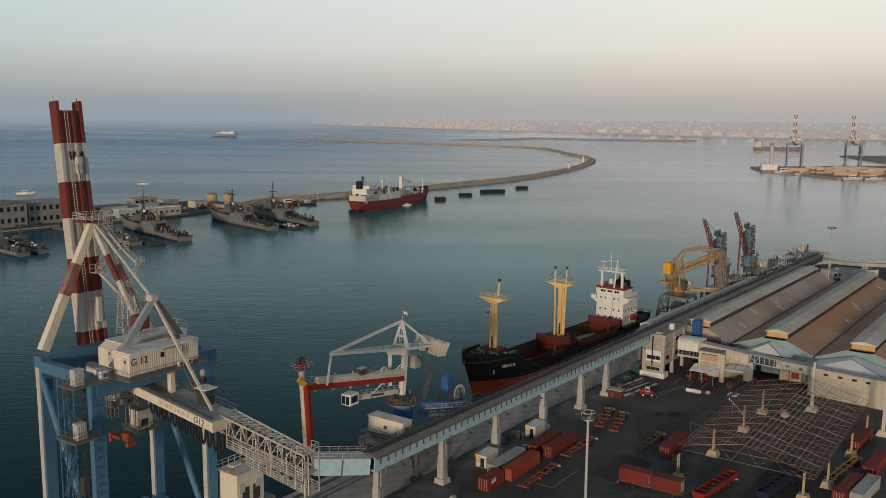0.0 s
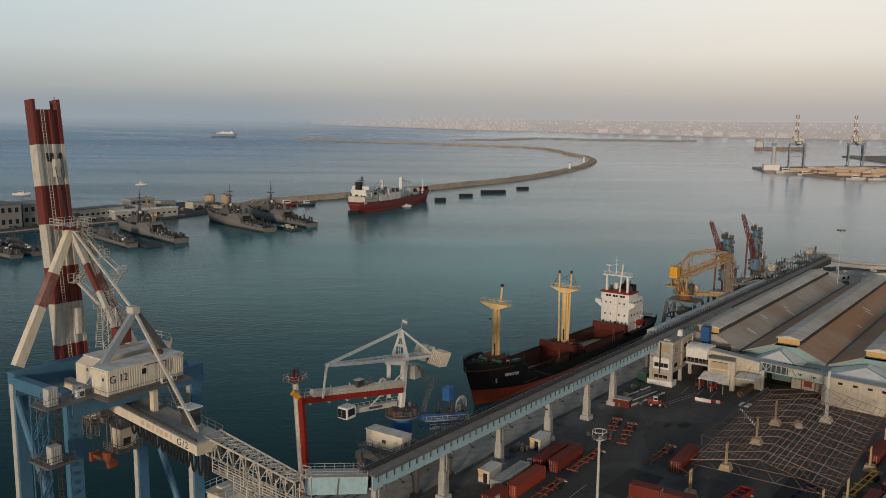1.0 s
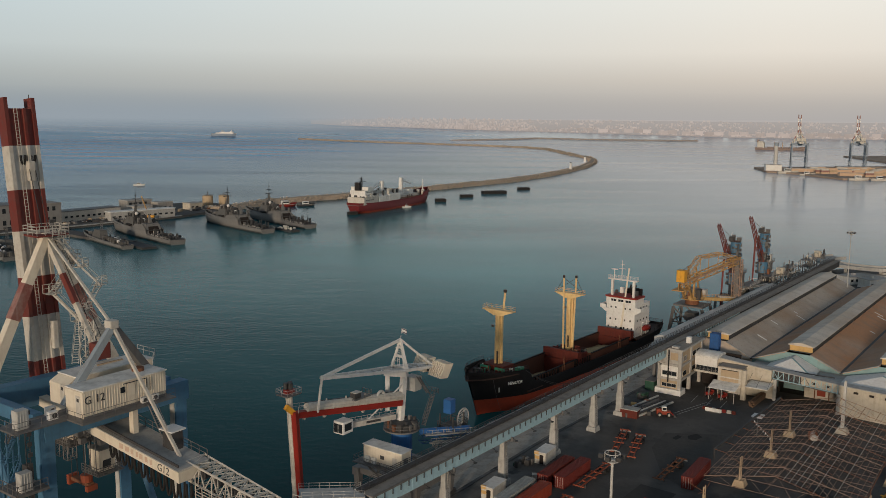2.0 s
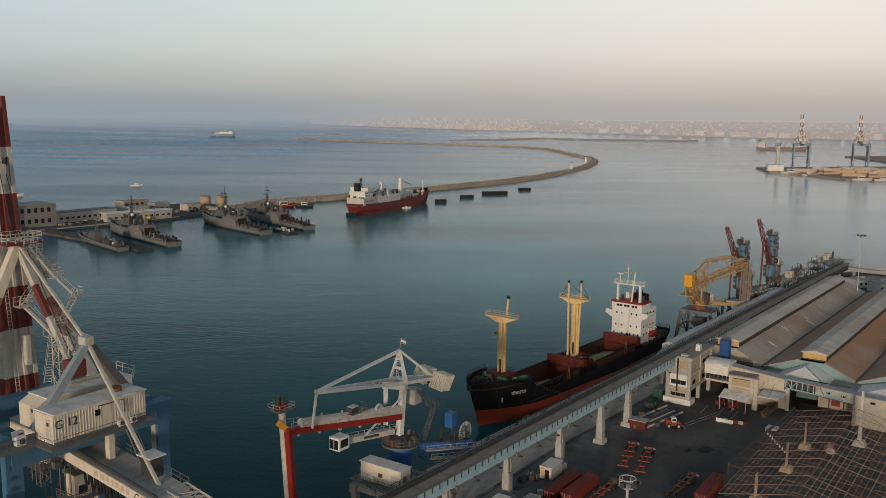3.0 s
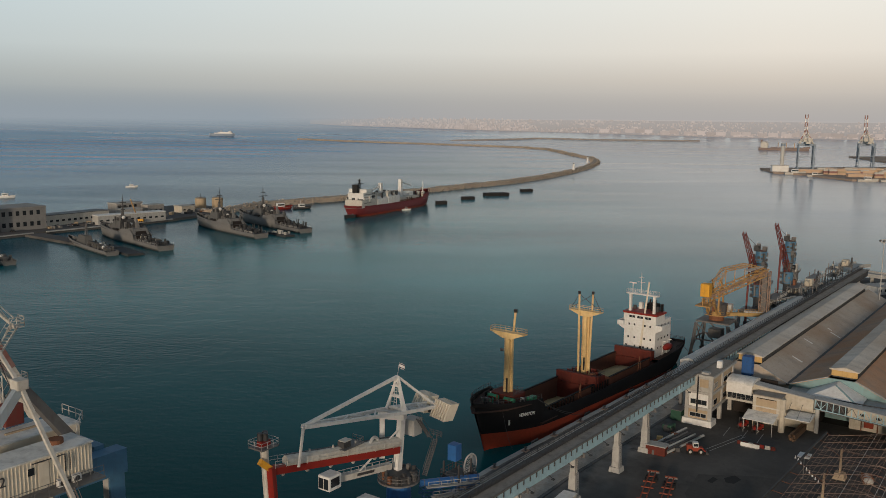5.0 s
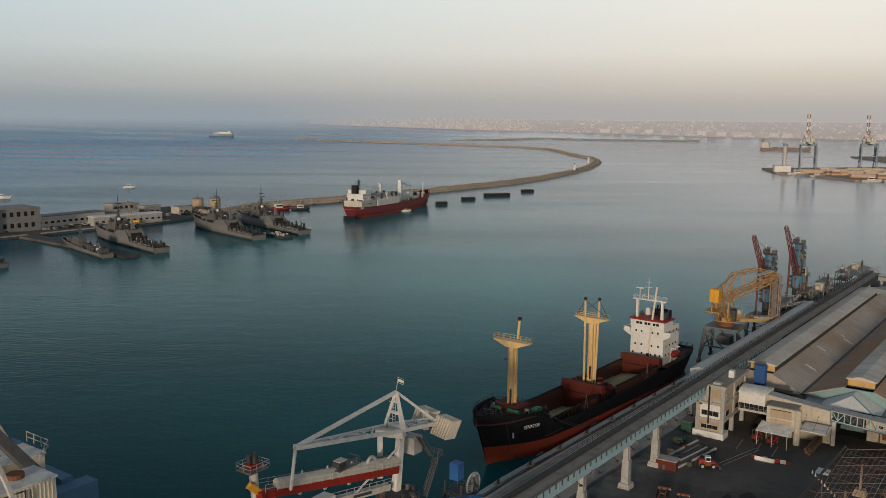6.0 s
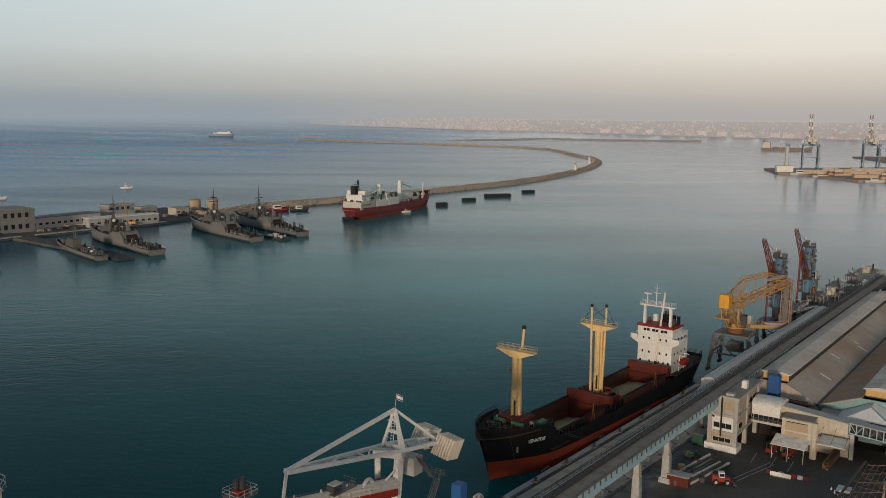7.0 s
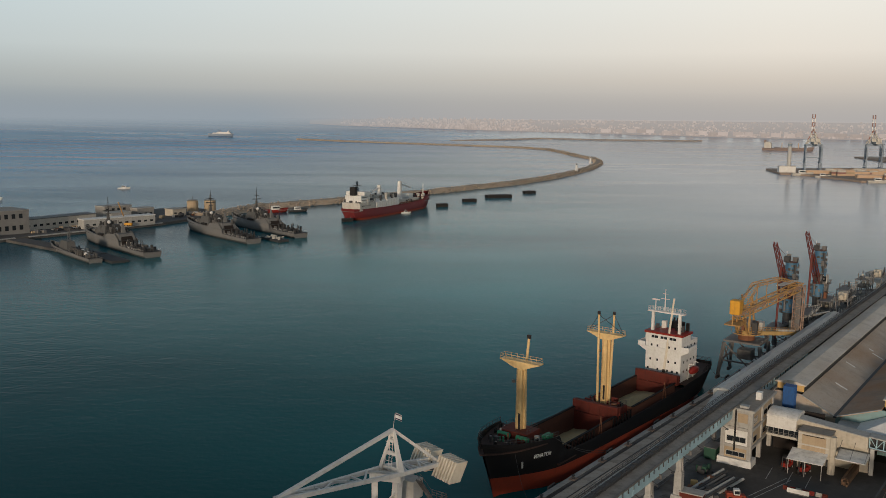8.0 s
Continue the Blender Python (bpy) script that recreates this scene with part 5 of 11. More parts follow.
    for z, ys in ((14.95, (-3.4, -1.7, 1.7, 3.4)), (11.0, (-3.6, -1.6, 1.6, 3.6)), (8.4, (-4.2, -2.8, -1.4, 1.4, 4.2))):
        for y in ys:
            part("porthole", box(mesh(), 34.13, 34.197, y - 0.25, y + 0.25, z, z + 0.6), GLASS, acc)
    for x in (36.5, 39.0, 41.5, 44.0):
        for z in (8.4, 11.0, 14.95):
            part("porthole", box(mesh(), x - 0.25, x + 0.25, -5.17, -5.103, z, z + 0.6), GLASS, acc)
    gm = part("signal_mast", box(mesh(), 35.2, 36.0, -4.2, -3.5, 19.1, 24.35), WHITE, g, "white goalpost signal mast")
    part("post", box(mesh(), 35.2, 36.0, 3.5, 4.2, 19.1, 24.35), WHITE, gm)
    part("platform", box(mesh(), 34.8, 36.4, -5.2, 5.2, 24.35, 24.7), WHITE, gm)
    bm = mesh()
    rail(bm, [(34.9, -5.1, 24.7), (34.9, 5.1, 24.7), (36.3, 5.1, 24.7), (36.3, -5.1, 24.7), (34.9, -5.1, 24.7)], 1.0, 1.3, 0.035, 2)
    part("handrail", bm, WHITE, gm)
    bm = mesh()
    tube(bm, (35.6, 0.6, 24.65), (35.6, 0.6, 30.95), 0.16, 6, 0.07)
    tube(bm, (35.6, -0.6, 28.15), (35.6, 1.8, 28.15), 0.07, 5)
    tube(bm, (35.6, -0.2, 29.55), (35.6, 1.4, 29.55), 0.05, 5)
    tube(bm, (35.6, 3.3, 24.65), (35.6, 3.3, 27.55), 0.12, 6)
    box(bm, 35.4, 35.8, 2.2, 4.4, 27.55, 27.85)
    part("radar", bm, WHITE, gm, "white radar scanners")
    for k, (x, y, w, h) in enumerate(((38.6, -3.6, 0.5, 1.6), (39.6, -2.0, 0.7, 2.6), (40.4, 2.4, 0.6, 2.0), (39.0, 3.8, 0.4, 1.2), (40.8, -4.2, 0.4, 2.2))):
        part("roof_gear", bevel_box(x - w, x + w, y - w, y + w, 19.1, 19.1 + h, 0.06), (DARK_STEEL, HULL_BLACK, WHITE)[k % 3], acc)
    # funnel, boats, after deck
    part("funnel", bevel_box(42.0, 45.5, -1.8, 1.8, 16.5, 20.6, 0.3), HULL_BLACK, g, "black funnel")
    bm = mesh()
    for y in (-0.9, 0, 0.9):
        tube(bm, (43.6, y, 20.6), (44.2, y, 21.6), 0.28, 8)
    part("exhaust_pipe", bm, RUBBER, g)
    for sg in (-1, 1):
        boat = part("lifeboat", loft(mesh(), [[(x, sg * 6.3 + math.cos(a) * w, 8.4 + math.sin(a) * h) for a in [2 * math.pi * i / 10 for i in range(10)]]
                                             for x, w, h in ((38.6, 0.1, 0.2), (39.4, 0.8, 0.8), (41.5, 1.1, 1.05), (43.6, 0.8, 0.8), (44.4, 0.1, 0.2))]), RED, g, "red enclosed lifeboat", True)
        for x in (39.6, 43.4):
            bm = mesh()
            tube(bm, (x, sg * 5.4, 5.9), (x, sg * 5.6, 10.4), 0.14, 5)
            tube(bm, (x, sg * 5.6, 10.4), (x, sg * 6.8, 10.2), 0.12, 5)
            part("davit", bm, WHITE, boat)
    bm = mesh()
    rail(bm, [(47, -7.0, 6.4), (55, -6.2, 6.6), (60.6, -4.5, 6.7), (60.6, 4.5, 6.7), (55, 6.2, 6.6), (47, 7.0, 6.4)], 1.1, 1.8, 0.05, 3)
    part("stern_rail", bm, HULL_BLACK, g)
    bm = mesh()
    for x, y in ((50, 2), (50, -2), (53, 0), (48.2, -4)):
        box(bm, x - 0.9, x + 0.9, y - 0.8, y + 0.8, 5.9, 7.2)
        tube(bm, (x, y - 1.0, 7.4), (x, y + 1.0, 7.4), 0.5, 8)
    part("mooring_winch", bm, RUBBER, g)
    # forecastle gear
    for y in (-3.0, 1.6):
        w = part("windlass", bevel_box(-49.2, -47.4, y - 0.9, y + 0.9, 10.5, 11.5, 0.1), HOLD_RED, g, "red anchor windlass")
        part("drum", tube(mesh(), (-48.3, y - 1.4, 11.4), (-48.3, y + 1.4, 11.4), 0.55, 10), GREEN, w)
    part("ventilator", tube(mesh(), (-44.6, -4.4, 10.5), (-44.6, -4.4, 11.4), 0.55, 10), OFFWHITE, g, "white mushroom ventilator")
    part("winch", bevel_box(-43.6, -40.8, -6.3, -4.9, 10.5, 11.5, 0.15), GREEN, g, "green mooring winch")
    part("winch", bevel_box(-51.5, -50.0, 1.2, 2.4, 10.5, 11.4, 0.15), GREEN, g, "green mooring winch")
    for x, y in ((-53.5, 0.5), (-52.0, -2.4), (-50.5, 3.6), (-46.5, 4.8), (-46.2, -5.3), (-43.0, 5.6)):
        bm = mesh()
        for dx in (-0.35, 0.35):
            tube(bm, (x + dx, y, 10.5), (x + dx, y, 11.4), 0.2, 8)
        part("bollard", bm, RUBBER, g)
    for pts in ([(-46.5, 3.0, 12.0), (-42.0, 3.0, 12.0), (-42.0, -3.0, 12.0), (-46.5, -3.0, 12.0)], [(-5.4, -4.4, 7.6), (-5.4, 4.4, 7.6), (0.6, 4.4, 7.6), (0.6, -4.4, 7.6), (-5.4, -4.4, 7.6)],
                [(-57.4, -1.2, 12.4), (-55.8, -3.2, 12.2), (-52, -5.0, 11.8), (-48, -6.1, 11.4), (-40.4, -7.3, 11.0)], [(-57.4, 1.2, 12.4), (-55.8, 3.2, 12.2), (-52, 5.0, 11.8), (-48, 6.1, 11.4), (-40.4, 7.3, 11.0)],
                [(-35.5, 6.6, 4.8), (-8.2, 6.6, 4.8)], [(1.5, 6.6, 4.8), (29.5, 6.6, 4.8)]):
        bm = mesh()
        rail(bm, pts, 1.0, 1.3, 0.04, 2)
        part("deck_rail", bm, DARK_STEEL, g)
    rng = random.Random(21)
    for x, y in ((-2.8, -3.3), (-1.2, 2.6), (0.2, -1.5), (-4.8, 3.4)):
        bm = mesh()
        box(bm, x - 0.7, x + 0.7, y - 0.6, y + 0.6, 7.6, 8.5)
        tube(bm, (x, y - 0.8, 8.5), (x, y + 0.8, 8.5), 0.42, 8)
        part("cargo_winch", bm, HOLD_RED, g, "red cargo winch")
    # vents, lockers, drums and coils that crowd the decks
    for k in range(34):
        zone = k % 4
        if zone == 0:
            x, y, z = rng.uniform(-53, -41.5), rng.uniform(-4.4, 4.4), 10.5
        elif zone == 1:
            x, y, z = rng.uniform(-5.4, 0.6), rng.uniform(-4.2, 4.2), 7.6
        elif zone == 2:
            x, y, z = rng.uniform(47.5, 58), rng.uniform(-4.2, 4.2), 5.9
        else:
            x, y, z = rng.uniform(30, 34), rng.uniform(-6.8, 6.8), 4.8
        s, h = rng.uniform(0.25, 0.6), rng.uniform(0.6, 1.7)
        mt = rng.choice((HOLD_RED, HOLD_RED, RUBBER, DARK_STEEL, DARK_STEEL, RUST, OFFWHITE if zone != 1 else HOLD_RED, GREEN if zone == 0 else RUST))
        if rng.random() < 0.5:
            bm = tube(mesh(), (x, y, z), (x, y, z + h), s * 0.6, 8)
            part("deck_vent", bm, mt, g)
        else:
            part("deck_locker", bevel_box(x - s, x + s, y - s, y + s, z, z + h, 0.06), mt, g)
    for k in range(16):
        x = -34.0 + 1.62 * k + (9 if k > 8 else 0)
        part("coaming_stay", box(mesh(), x, x + 0.15, -6.3, -5.91, 4.8, 7.0), HULL_BLACK, g)
    for x in (-18.0, 20.0):
        bm = mesh()
        tube(bm, (x - 1.0, -6.4, 4.8), (x, -6.4, 9.6), 0.09, 5)
        tube(bm, (x + 1.0, -6.4, 4.8), (x, -6.4, 9.6), 0.09, 5)
        tube(bm, (x, -6.9, 4.8), (x, -6.4, 9.6), 0.09, 5)
        tube(bm, (x - 0.5, -6.4, 7.2), (x + 0.5, -6.4, 7.2), 0.07, 5)
        part("trestle", bm, RUST, g, "rusty orange A-shaped trestle")
    # the name on the landward bow, following its flare
    a, b = Vector((-48.0, -6.34, 11.5)), Vector((-42.0, -7.36, 11.1))
    foot = Vector((-47.0, -4.6, 4.4))
    ex = (b - a).normalized()
    nz = ex.cross((a - foot).normalized()).normalized()
    if nz.y > 0:
        nz = -nz
    ey = nz.cross(ex)
    c = Vector((-45.4, -6.02, 8.1))
    mt = Matrix(((ex.x, ey.x, nz.x, c.x), (ex.y, ey.y, nz.y, c.y), (ex.z, ey.z, nz.z, c.z), (0, 0, 0, 1)))
    text_mesh("VENATOR", 1.3, LETTER_WHITE, g, mt @ pose(0, 0, 0.30), "white painted ship's name", depth=0.05)
    an = part("anchor", box(mesh(), -50.8, -50.4, -4.55, -4.3, 6.2, 7.4), PALE_STEEL, g, "pale anchor in its pocket")
    # mooring lines to the quay
    for p, q in (((-42, -7.4, 11.0), (-20, -9.2, 2.9)), ((-42, -7.4, 11.0), (-22, -9.4, 2.9)), ((-53, -4.0, 10), (-56, -8.8, 2.8)), ((56, -5, 7.2), (60, -9, 2.8))):
        bm = mesh()
        p, q = Vector(p), Vector(q)
        rings = []
        for i in range(9):
            c2 = p.lerp(q, i / 8) - Vector((0, 0, 1.2 * math.sin(math.pi * i / 8)))
            rings.append([c2 + Vector((0.06 * math.cos(a * math.pi / 2), 0.0, 0.06 * math.sin(a * math.pi / 2))) for a in range(4)])
        loft(bm, rings)
        part("mooring_line", bm, DARK_STEEL, g, "slack grey mooring rope")


cargo_ship()

# ---- the ship unloader with its screw arm ----
def unloader():
    o = Vector((142.3, 110.5, 2.3))
    g = thing("ship_unloader", "white and red screw ship unloader with twin counterweights on the quay", "crane", quay(*o))
    def L(s, m, z):
        return Vector((s, m, z)) - o
    # portal on the crane rails
    por = part("portal", box(mesh(), *[v for v in (-6.5, 6.5)], -8.6, -7.0, 4.6, 6.2), GREY_STEEL, g, "grey portal frame")
    part("portal_beam", box(mesh(), -6.5, 6.5, 5.6, 7.2, 4.6, 6.2), GREY_STEEL, por)
    for x in (-6.0, 4.8):
        part("cross_beam", box(mesh(), x, x + 1.2, -7.0, 5.6, 5.0, 6.2), GREY_STEEL, por)
    for x in (-5.6, 5.6):
        for y in (-7.8, 6.4):
            lg = part("leg", taper(mesh(), (x, y, 0.9), (x, y, 4.6), 0.9, 0.9, 1.3, 1.3), GREY_STEEL, por)
            part("bogie", bevel_box(x - 1.6, x + 1.6, y - 0.35, y + 0.35, 0.05, 1.0, 0.12), DARK_STEEL, lg)
    part("pedestal", tube(mesh(), (0, 0, 6.2), (0, 0, 13.6), 2.1, 20), BLUE_VIVID, g, "bright blue slewing pedestal", False)
    part("platform", tube(mesh(), (0, 0, 13.6), (0, 0, 13.9), 3.6, 20), GREY_STEEL, g)
    bm = mesh()
    ring = [(3.5 * math.cos(a), 3.5 * math.sin(a), 13.9) for a in [2 * math.pi * i / 16 for i in range(17)]]
    rail(bm, ring, 1.1, 1.6, 0.05, 2)
    part("handrail", bm, GREY_STEEL, g)
    part("turntable", tube(mesh(), (0, 0, 13.9), (0, 0, 15.0), 2.6, 20), DARK_STEEL, g)
    rng = random.Random(12)
    for k in range(18):
        a, r = 2 * math.pi * k / 18 + rng.uniform(-0.1, 0.1), rng.uniform(2.0, 3.1)
        x, y, s, h = r * math.cos(a), r * math.sin(a), rng.uniform(0.2, 0.5), rng.uniform(0.6, 2.4)
        part("slew_gear", bevel_box(x - s, x + s, y - s, y + s, 13.9, 13.9 + h, 0.05), rng.choice((DARK_STEEL, DARK_STEEL, GREY_STEEL, RUST)), g)
    # two uprights and the head
    up = part("upright", taper(mesh(), L(143.0, 111.4, 17.0), L(142.8, 110.3, 27.6), 1.0, 1.2, 0.95, 1.0), WHITE, g, "white portal upright")
    part("upright", taper(mesh(), L(142.4, 114.2, 19.0), L(141.8, 113.7, 27.2), 0.9, 1.1, 0.85, 0.9), WHITE, g, "white portal upright")
    part("head_beam", beam(mesh(), L(142.8, 109.6, 27.2), L(141.7, 114.2, 26.9), 1.3, 1.4), WHITE, g)
    tip = L(121.8, 112.3, 30.8)
    tail = L(149.8, 108.7, 27.4)
    apex = L(142.5, 111.0, 33.7)
    top = part("top_frame", mesh_truss(tip, L(142.2, 110.9, 28.0), 0.7, 3.6), WHITE, g, "white lattice rocker arm")
    part("tail_frame", mesh_truss(tail, L(142.2, 110.9, 28.0), 2.2, 3.6), WHITE, top)
    bm = mesh()
    beam(bm, apex, tip + Vector((0.3, 0, 0.1)), 0.42, 0.5)
    part("tie", bm, WHITE, top)
    bm = mesh()
    beam(bm, apex, tail, 0.3, 0.4)
    part("tie", bm, WHITE, top)
    bm = mesh()
    for sg in (-1, 1):
        spine = [L(141.9, 110.9 + 1.75 * sg, 28.0), L(142.0, 110.9 + 1.35 * sg, 29.6), L(142.2, 110.95 + 0.85 * sg, 31.2), L(142.4, 111.0 + 0.42 * sg, 32.6), apex]
        for (p0, w0), (p1, w1) in zip(zip(spine, (1.0, 0.7, 0.5, 0.42, 0.4)), zip(spine[1:], (0.7, 0.5, 0.42, 0.4, 0.4))):
            taper(bm, p0, p1, w0, 0.45, w1, 0.42)
    for z, hw, th in ((28.35, 1.5, 0.5), (30.5, 0.95, 0.45), (32.3, 0.4, 0.4)):
        beam(bm, L(142.1, 110.9 - hw, z), L(142.1, 110.9 + hw, z), 0.4, th)
    ladder(bm, L(141.7, 110.9, 28.3), apex + Vector((-0.3, 0, -0.4)), 0.45, 0.04)
    for k in range(5):
        c = L(141.4, 110.9, 28.8 + 0.9 * k)
        rail(bm, [c + Vector((-0.2, -0.4, 0)), c + Vector((-0.2, 0.4, 0))], 0.05, 0.8, 0.03, 1)
    part("king_post", bm, WHITE, top, "white A-shaped king post with ladder")
    part("hanger", taper(mesh(), tip, L(122.0, 113.6, 24.2), 0.35, 0.35, 0.3, 0.3), WHITE, top)
    # counterweights: slotted blocks on both sides of the tail
    dirv = (tail - L(142.2, 110.9, 28.0)).normalized()
    side = Vector((-dirv.y, dirv.x, 0)).normalized()
    up_v = side.cross(dirv) * -1 if side.cross(dirv).z < 0 else side.cross(dirv)
    for sg in (-1, 1):
        cw = None
        for k in range(7):
            c = tail + side * sg * (0.95 + k * 0.60) - up_v * 0.2
            b = mesh()
            pts = []
            for dz in (-1.4, 1.4):
                for dx, dy in ((-1.0, -0.17), (1.0, -0.17), (1.0, 0.17), (-1.0, 0.17)):
                    pts.append(c + dirv * (dx + dz * 0.42) + side * dy + up_v * dz)
            hexa(b, pts)
            if cw is None:
                cw = part("counterweight", b, BEIGE, g, "slotted cream counterweight slabs")
            else:
                part("slab", b, BEIGE, cw)
        b = mesh()
        pts = []
        for dz in (-1.1, 0.2):
            for dx, dy in ((-0.6, 0.7), (0.6, 0.7), (0.6, 4.5), (-0.6, 4.5)):
                pts.append(tail - up_v * 0.4 + dirv * dx + side * sg * dy + up_v * dz)
        hexa(b, pts)
        part("core", b, DARK_STEEL, cw)
    part("tail_beam", beam(mesh(), tail - side * 1.6, tail + side * 1.6, 0.8, 0.9), WHITE, top)
    # the horizontal arm: red trough under a pale tube
    a0, a1 = L(142.4, 110.9, 21.2), L(118.6, 115.9, 24.2)
    part("arm", beam(mesh(), a0, a1, 1.5, 1.1), RED, g, "red arm girder")
    part("arm_tube", tube(mesh(), a0 + Vector((0, 0, 1.25)), a1.lerp(a0, 0.10) + Vector((0, 0, 1.0)), 0.9, 14), OFFWHITE, g, "pale grey screw tube")
    bm = mesh()
    for k in range(4):
        c = (a0 + Vector((0, 0, 1.25))).lerp(a1.lerp(a0, 0.10) + Vector((0, 0, 1.0)), 0.2 + 0.2 * k)
        d = (a1 - a0).normalized() * 0.06
        tube(bm, c - d, c + d, 0.94, 14)
        tube(bm, c + Vector((0, 0, 0.9)), c + Vector((0, 0, 1.35)), 0.16, 6)
    part("tube_band", bm, OFFWHITE, g)
    part("cable_tray", beam(mesh(), a0 + Vector((0, 0.7, 2.05)), a1.lerp(a0, 0.12) + Vector((0, 0.7, 1.8)), 0.35, 0.14), DARK_STEEL, g, "dark cable tray on the tube")
    bm = mesh()
    sv = (a1 - a0).normalized().cross(Vector((0, 0, 1))).normalized()
    for sg in (-1, 1):
        rail(bm, [a0 + sv * sg * 1.2 + Vector((0, 0, 0.7)), a1 + sv * sg * 1.2 + Vector((0, 0, 0.6))], 1.1, 1.8, 0.04, 2)
    part("handrail", bm, PALE_STEEL, g)
    bm = mesh()
    for t in (0.2, 0.38, 0.56, 0.74, 0.92):
        c = a0.lerp(a1, t) - Vector((0, 0, 0.55))
        taper(bm, c, c - Vector((0, 0, 0.6)), 0.9, 0.5, 0.3, 0.3)
    part("drain_hopper", bm, PALE_STEEL, g)
    dx0, dy0, dz0 = L(132.4, 112.4, 24.5)
    dr = part("drive_house", bevel_box(dx0 - 1.7, dx0, dy0, dy0 + 1.3, dz0, dz0 + 0.95, 0.06), DARK_STEEL, g, "dark drive unit with a pale lid")
    part("lid", bevel_box(dx0 - 1.5, dx0 + 0.2, dy0 - 0.05, dy0 + 1.35, dz0 + 0.954, dz0 + 1.1, 0.03), OFFWHITE, dr)
    part("stage", box(mesh(), dx0 - 2.2, dx0 + 2.6, dy0 - 0.6, dy0 + 1.9, dz0 - 0.12, dz0 - 0.004), GREY_STEEL, dr)
    part("stage_rail", rail(mesh(), [(dx0 + 0.4, dy0 - 0.5, dz0), (dx0 + 2.5, dy0 - 0.5, dz0), (dx0 + 2.5, dy0 + 1.8, dz0)], 0.9, 0.7, 0.035, 2), GREY_STEEL, dr)
    rings = []
    for i in range(13):
        a = math.pi * i / 12
        c = L(137.4, 112.0, 22.4) + Vector((1.3 * math.cos(a), -0.2, 2.1 * math.sin(a)))
        out = Vector((math.cos(a), 0, math.sin(a)))
        rings.append([c + out * 0.28 * math.cos(q) + Vector((0, 0.28 * math.sin(q), 0)) for q in [2 * math.pi * n / 8 for n in range(8)]])
    arc = loft(mesh(), rings)
    part("hose_arch", arc, PALE_STEEL, g, "pale hose arch")
    # vertical screw
    v1, v0 = L(117.3, 115.9, 28.4), L(119.2, 116.3, 6.5)
    leg = part("vertical_screw", tube(mesh(), v1 + Vector((0.3, 0.4, 0)), v0 + Vector((0.3, 0.4, 0)), 0.6, 12), OFFWHITE, g, "cream vertical screw pipe")
    part("guide", beam(mesh(), L(118.0, 115.3, 25.0), L(119.6, 115.6, 6.8), 1.0, 0.9), RED, leg, "red guide column")
    part("gusset", beam(mesh(), L(118.4, 115.6, 24.4), L(116.4, 115.9, 26.2), 0.7, 0.9), YELLOW, leg, "yellow joint")
    part("foot", tube(mesh(), v0 + Vector((0.2, 0.3, 0)), v0 + Vector((0.2, 0.3, -1.6)), 1.0, 10, 0.7), RUST, leg, "rusty feeder foot")
    part("head_platform", bevel_box(v1.x - 1.7, v1.x + 1.7, v1.y - 1.3, v1.y + 1.5, v1.z - 0.2, v1.z + 0.05, 0.03), GREY_STEEL, leg)
    bm = mesh()
    rail(bm, [(v1.x - 1.7, v1.y - 1.3, v1.z), (v1.x + 1.7, v1.y - 1.3, v1.z), (v1.x + 1.7, v1.y + 1.5, v1.z), (v1.x - 1.7, v1.y + 1.5, v1.z), (v1.x - 1.7, v1.y - 1.3, v1.z)], 1.0, 1.1, 0.04, 2)
    part("handrail", bm, PALE_STEEL, leg)
    part("gearbox", bevel_box(v1.x - 0.9, v1.x + 0.8, v1.y - 0.6, v1.y + 0.6, v1.z + 0.05, v1.z + 0.9, 0.1), RED, leg, "red gearbox")
    for dx, dy in ((-0.5, 0.3), (0.5, 0.3), (0.0, -0.35)):
        part("motor", tube(mesh(), (v1.x + dx, v1.y + dy, v1.z + 0.9), (v1.x + dx, v1.y + dy, v1.z + 2.0), 0.42, 10), DARK_STEEL, leg, "dark drive motor")
    # operator's cabin on its own arm
    c0, c1 = L(141.4, 111.6, 18.4), L(129.5, 113.4, 19.6)
    cab_arm = part("cabin_arm", beam(mesh(), c0, c1, 0.9, 1.0), OFFWHITE, g, "cream cabin arm")
    bm = mesh()
    rail(bm, [c0 + Vector((0, -0.5, 0.5)), c1 + Vector((0, -0.5, 0.5))], 1.0, 1.4, 0.04, 2)
    part("handrail", bm, PALE_STEEL, cab_arm)
    part("marking", beam(mesh(), c0.lerp(c1, 0.34) + Vector((0, -0.48, 0.05)), c0.lerp(c1, 0.64) + Vector((0, -0.48, 0.05)), 0.03, 0.45), DARK_STEEL, cab_arm, "dark unreadable marking")
    cab = part("cabin", bevel_box(c1.x - 2.4, c1.x + 0.4, c1.y - 1.2, c1.y + 1.2, c1.z - 1.0, c1.z + 1.4, 0.2), WHITE, g, "white operator's cabin")
    part("cabin_window", box(mesh(), c1.x - 2.45, c1.x - 2.404, c1.y - 1.0, c1.y - 0.06, c1.z - 0.7, c1.z + 1.0), GLASS, cab)
    part("cabin_window", box(mesh(), c1.x - 2.45, c1.x - 2.404, c1.y + 0.06, c1.y + 1.0, c1.z - 0.7, c1.z + 1.0), GLASS, cab)
    part("cabin_window", box(mesh(), c1.x - 2.0, c1.x - 0.1, c1.y - 1.25, c1.y - 1.204, c1.z - 0.4, c1.z + 1.0), GLASS, cab)
    bm = mesh()
    beam(bm, L(142.8, 110.5, 25.0), L(134.0, 112.6, 19.2), 0.22, 0.22)
    part("stay", bm, WHITE, g)
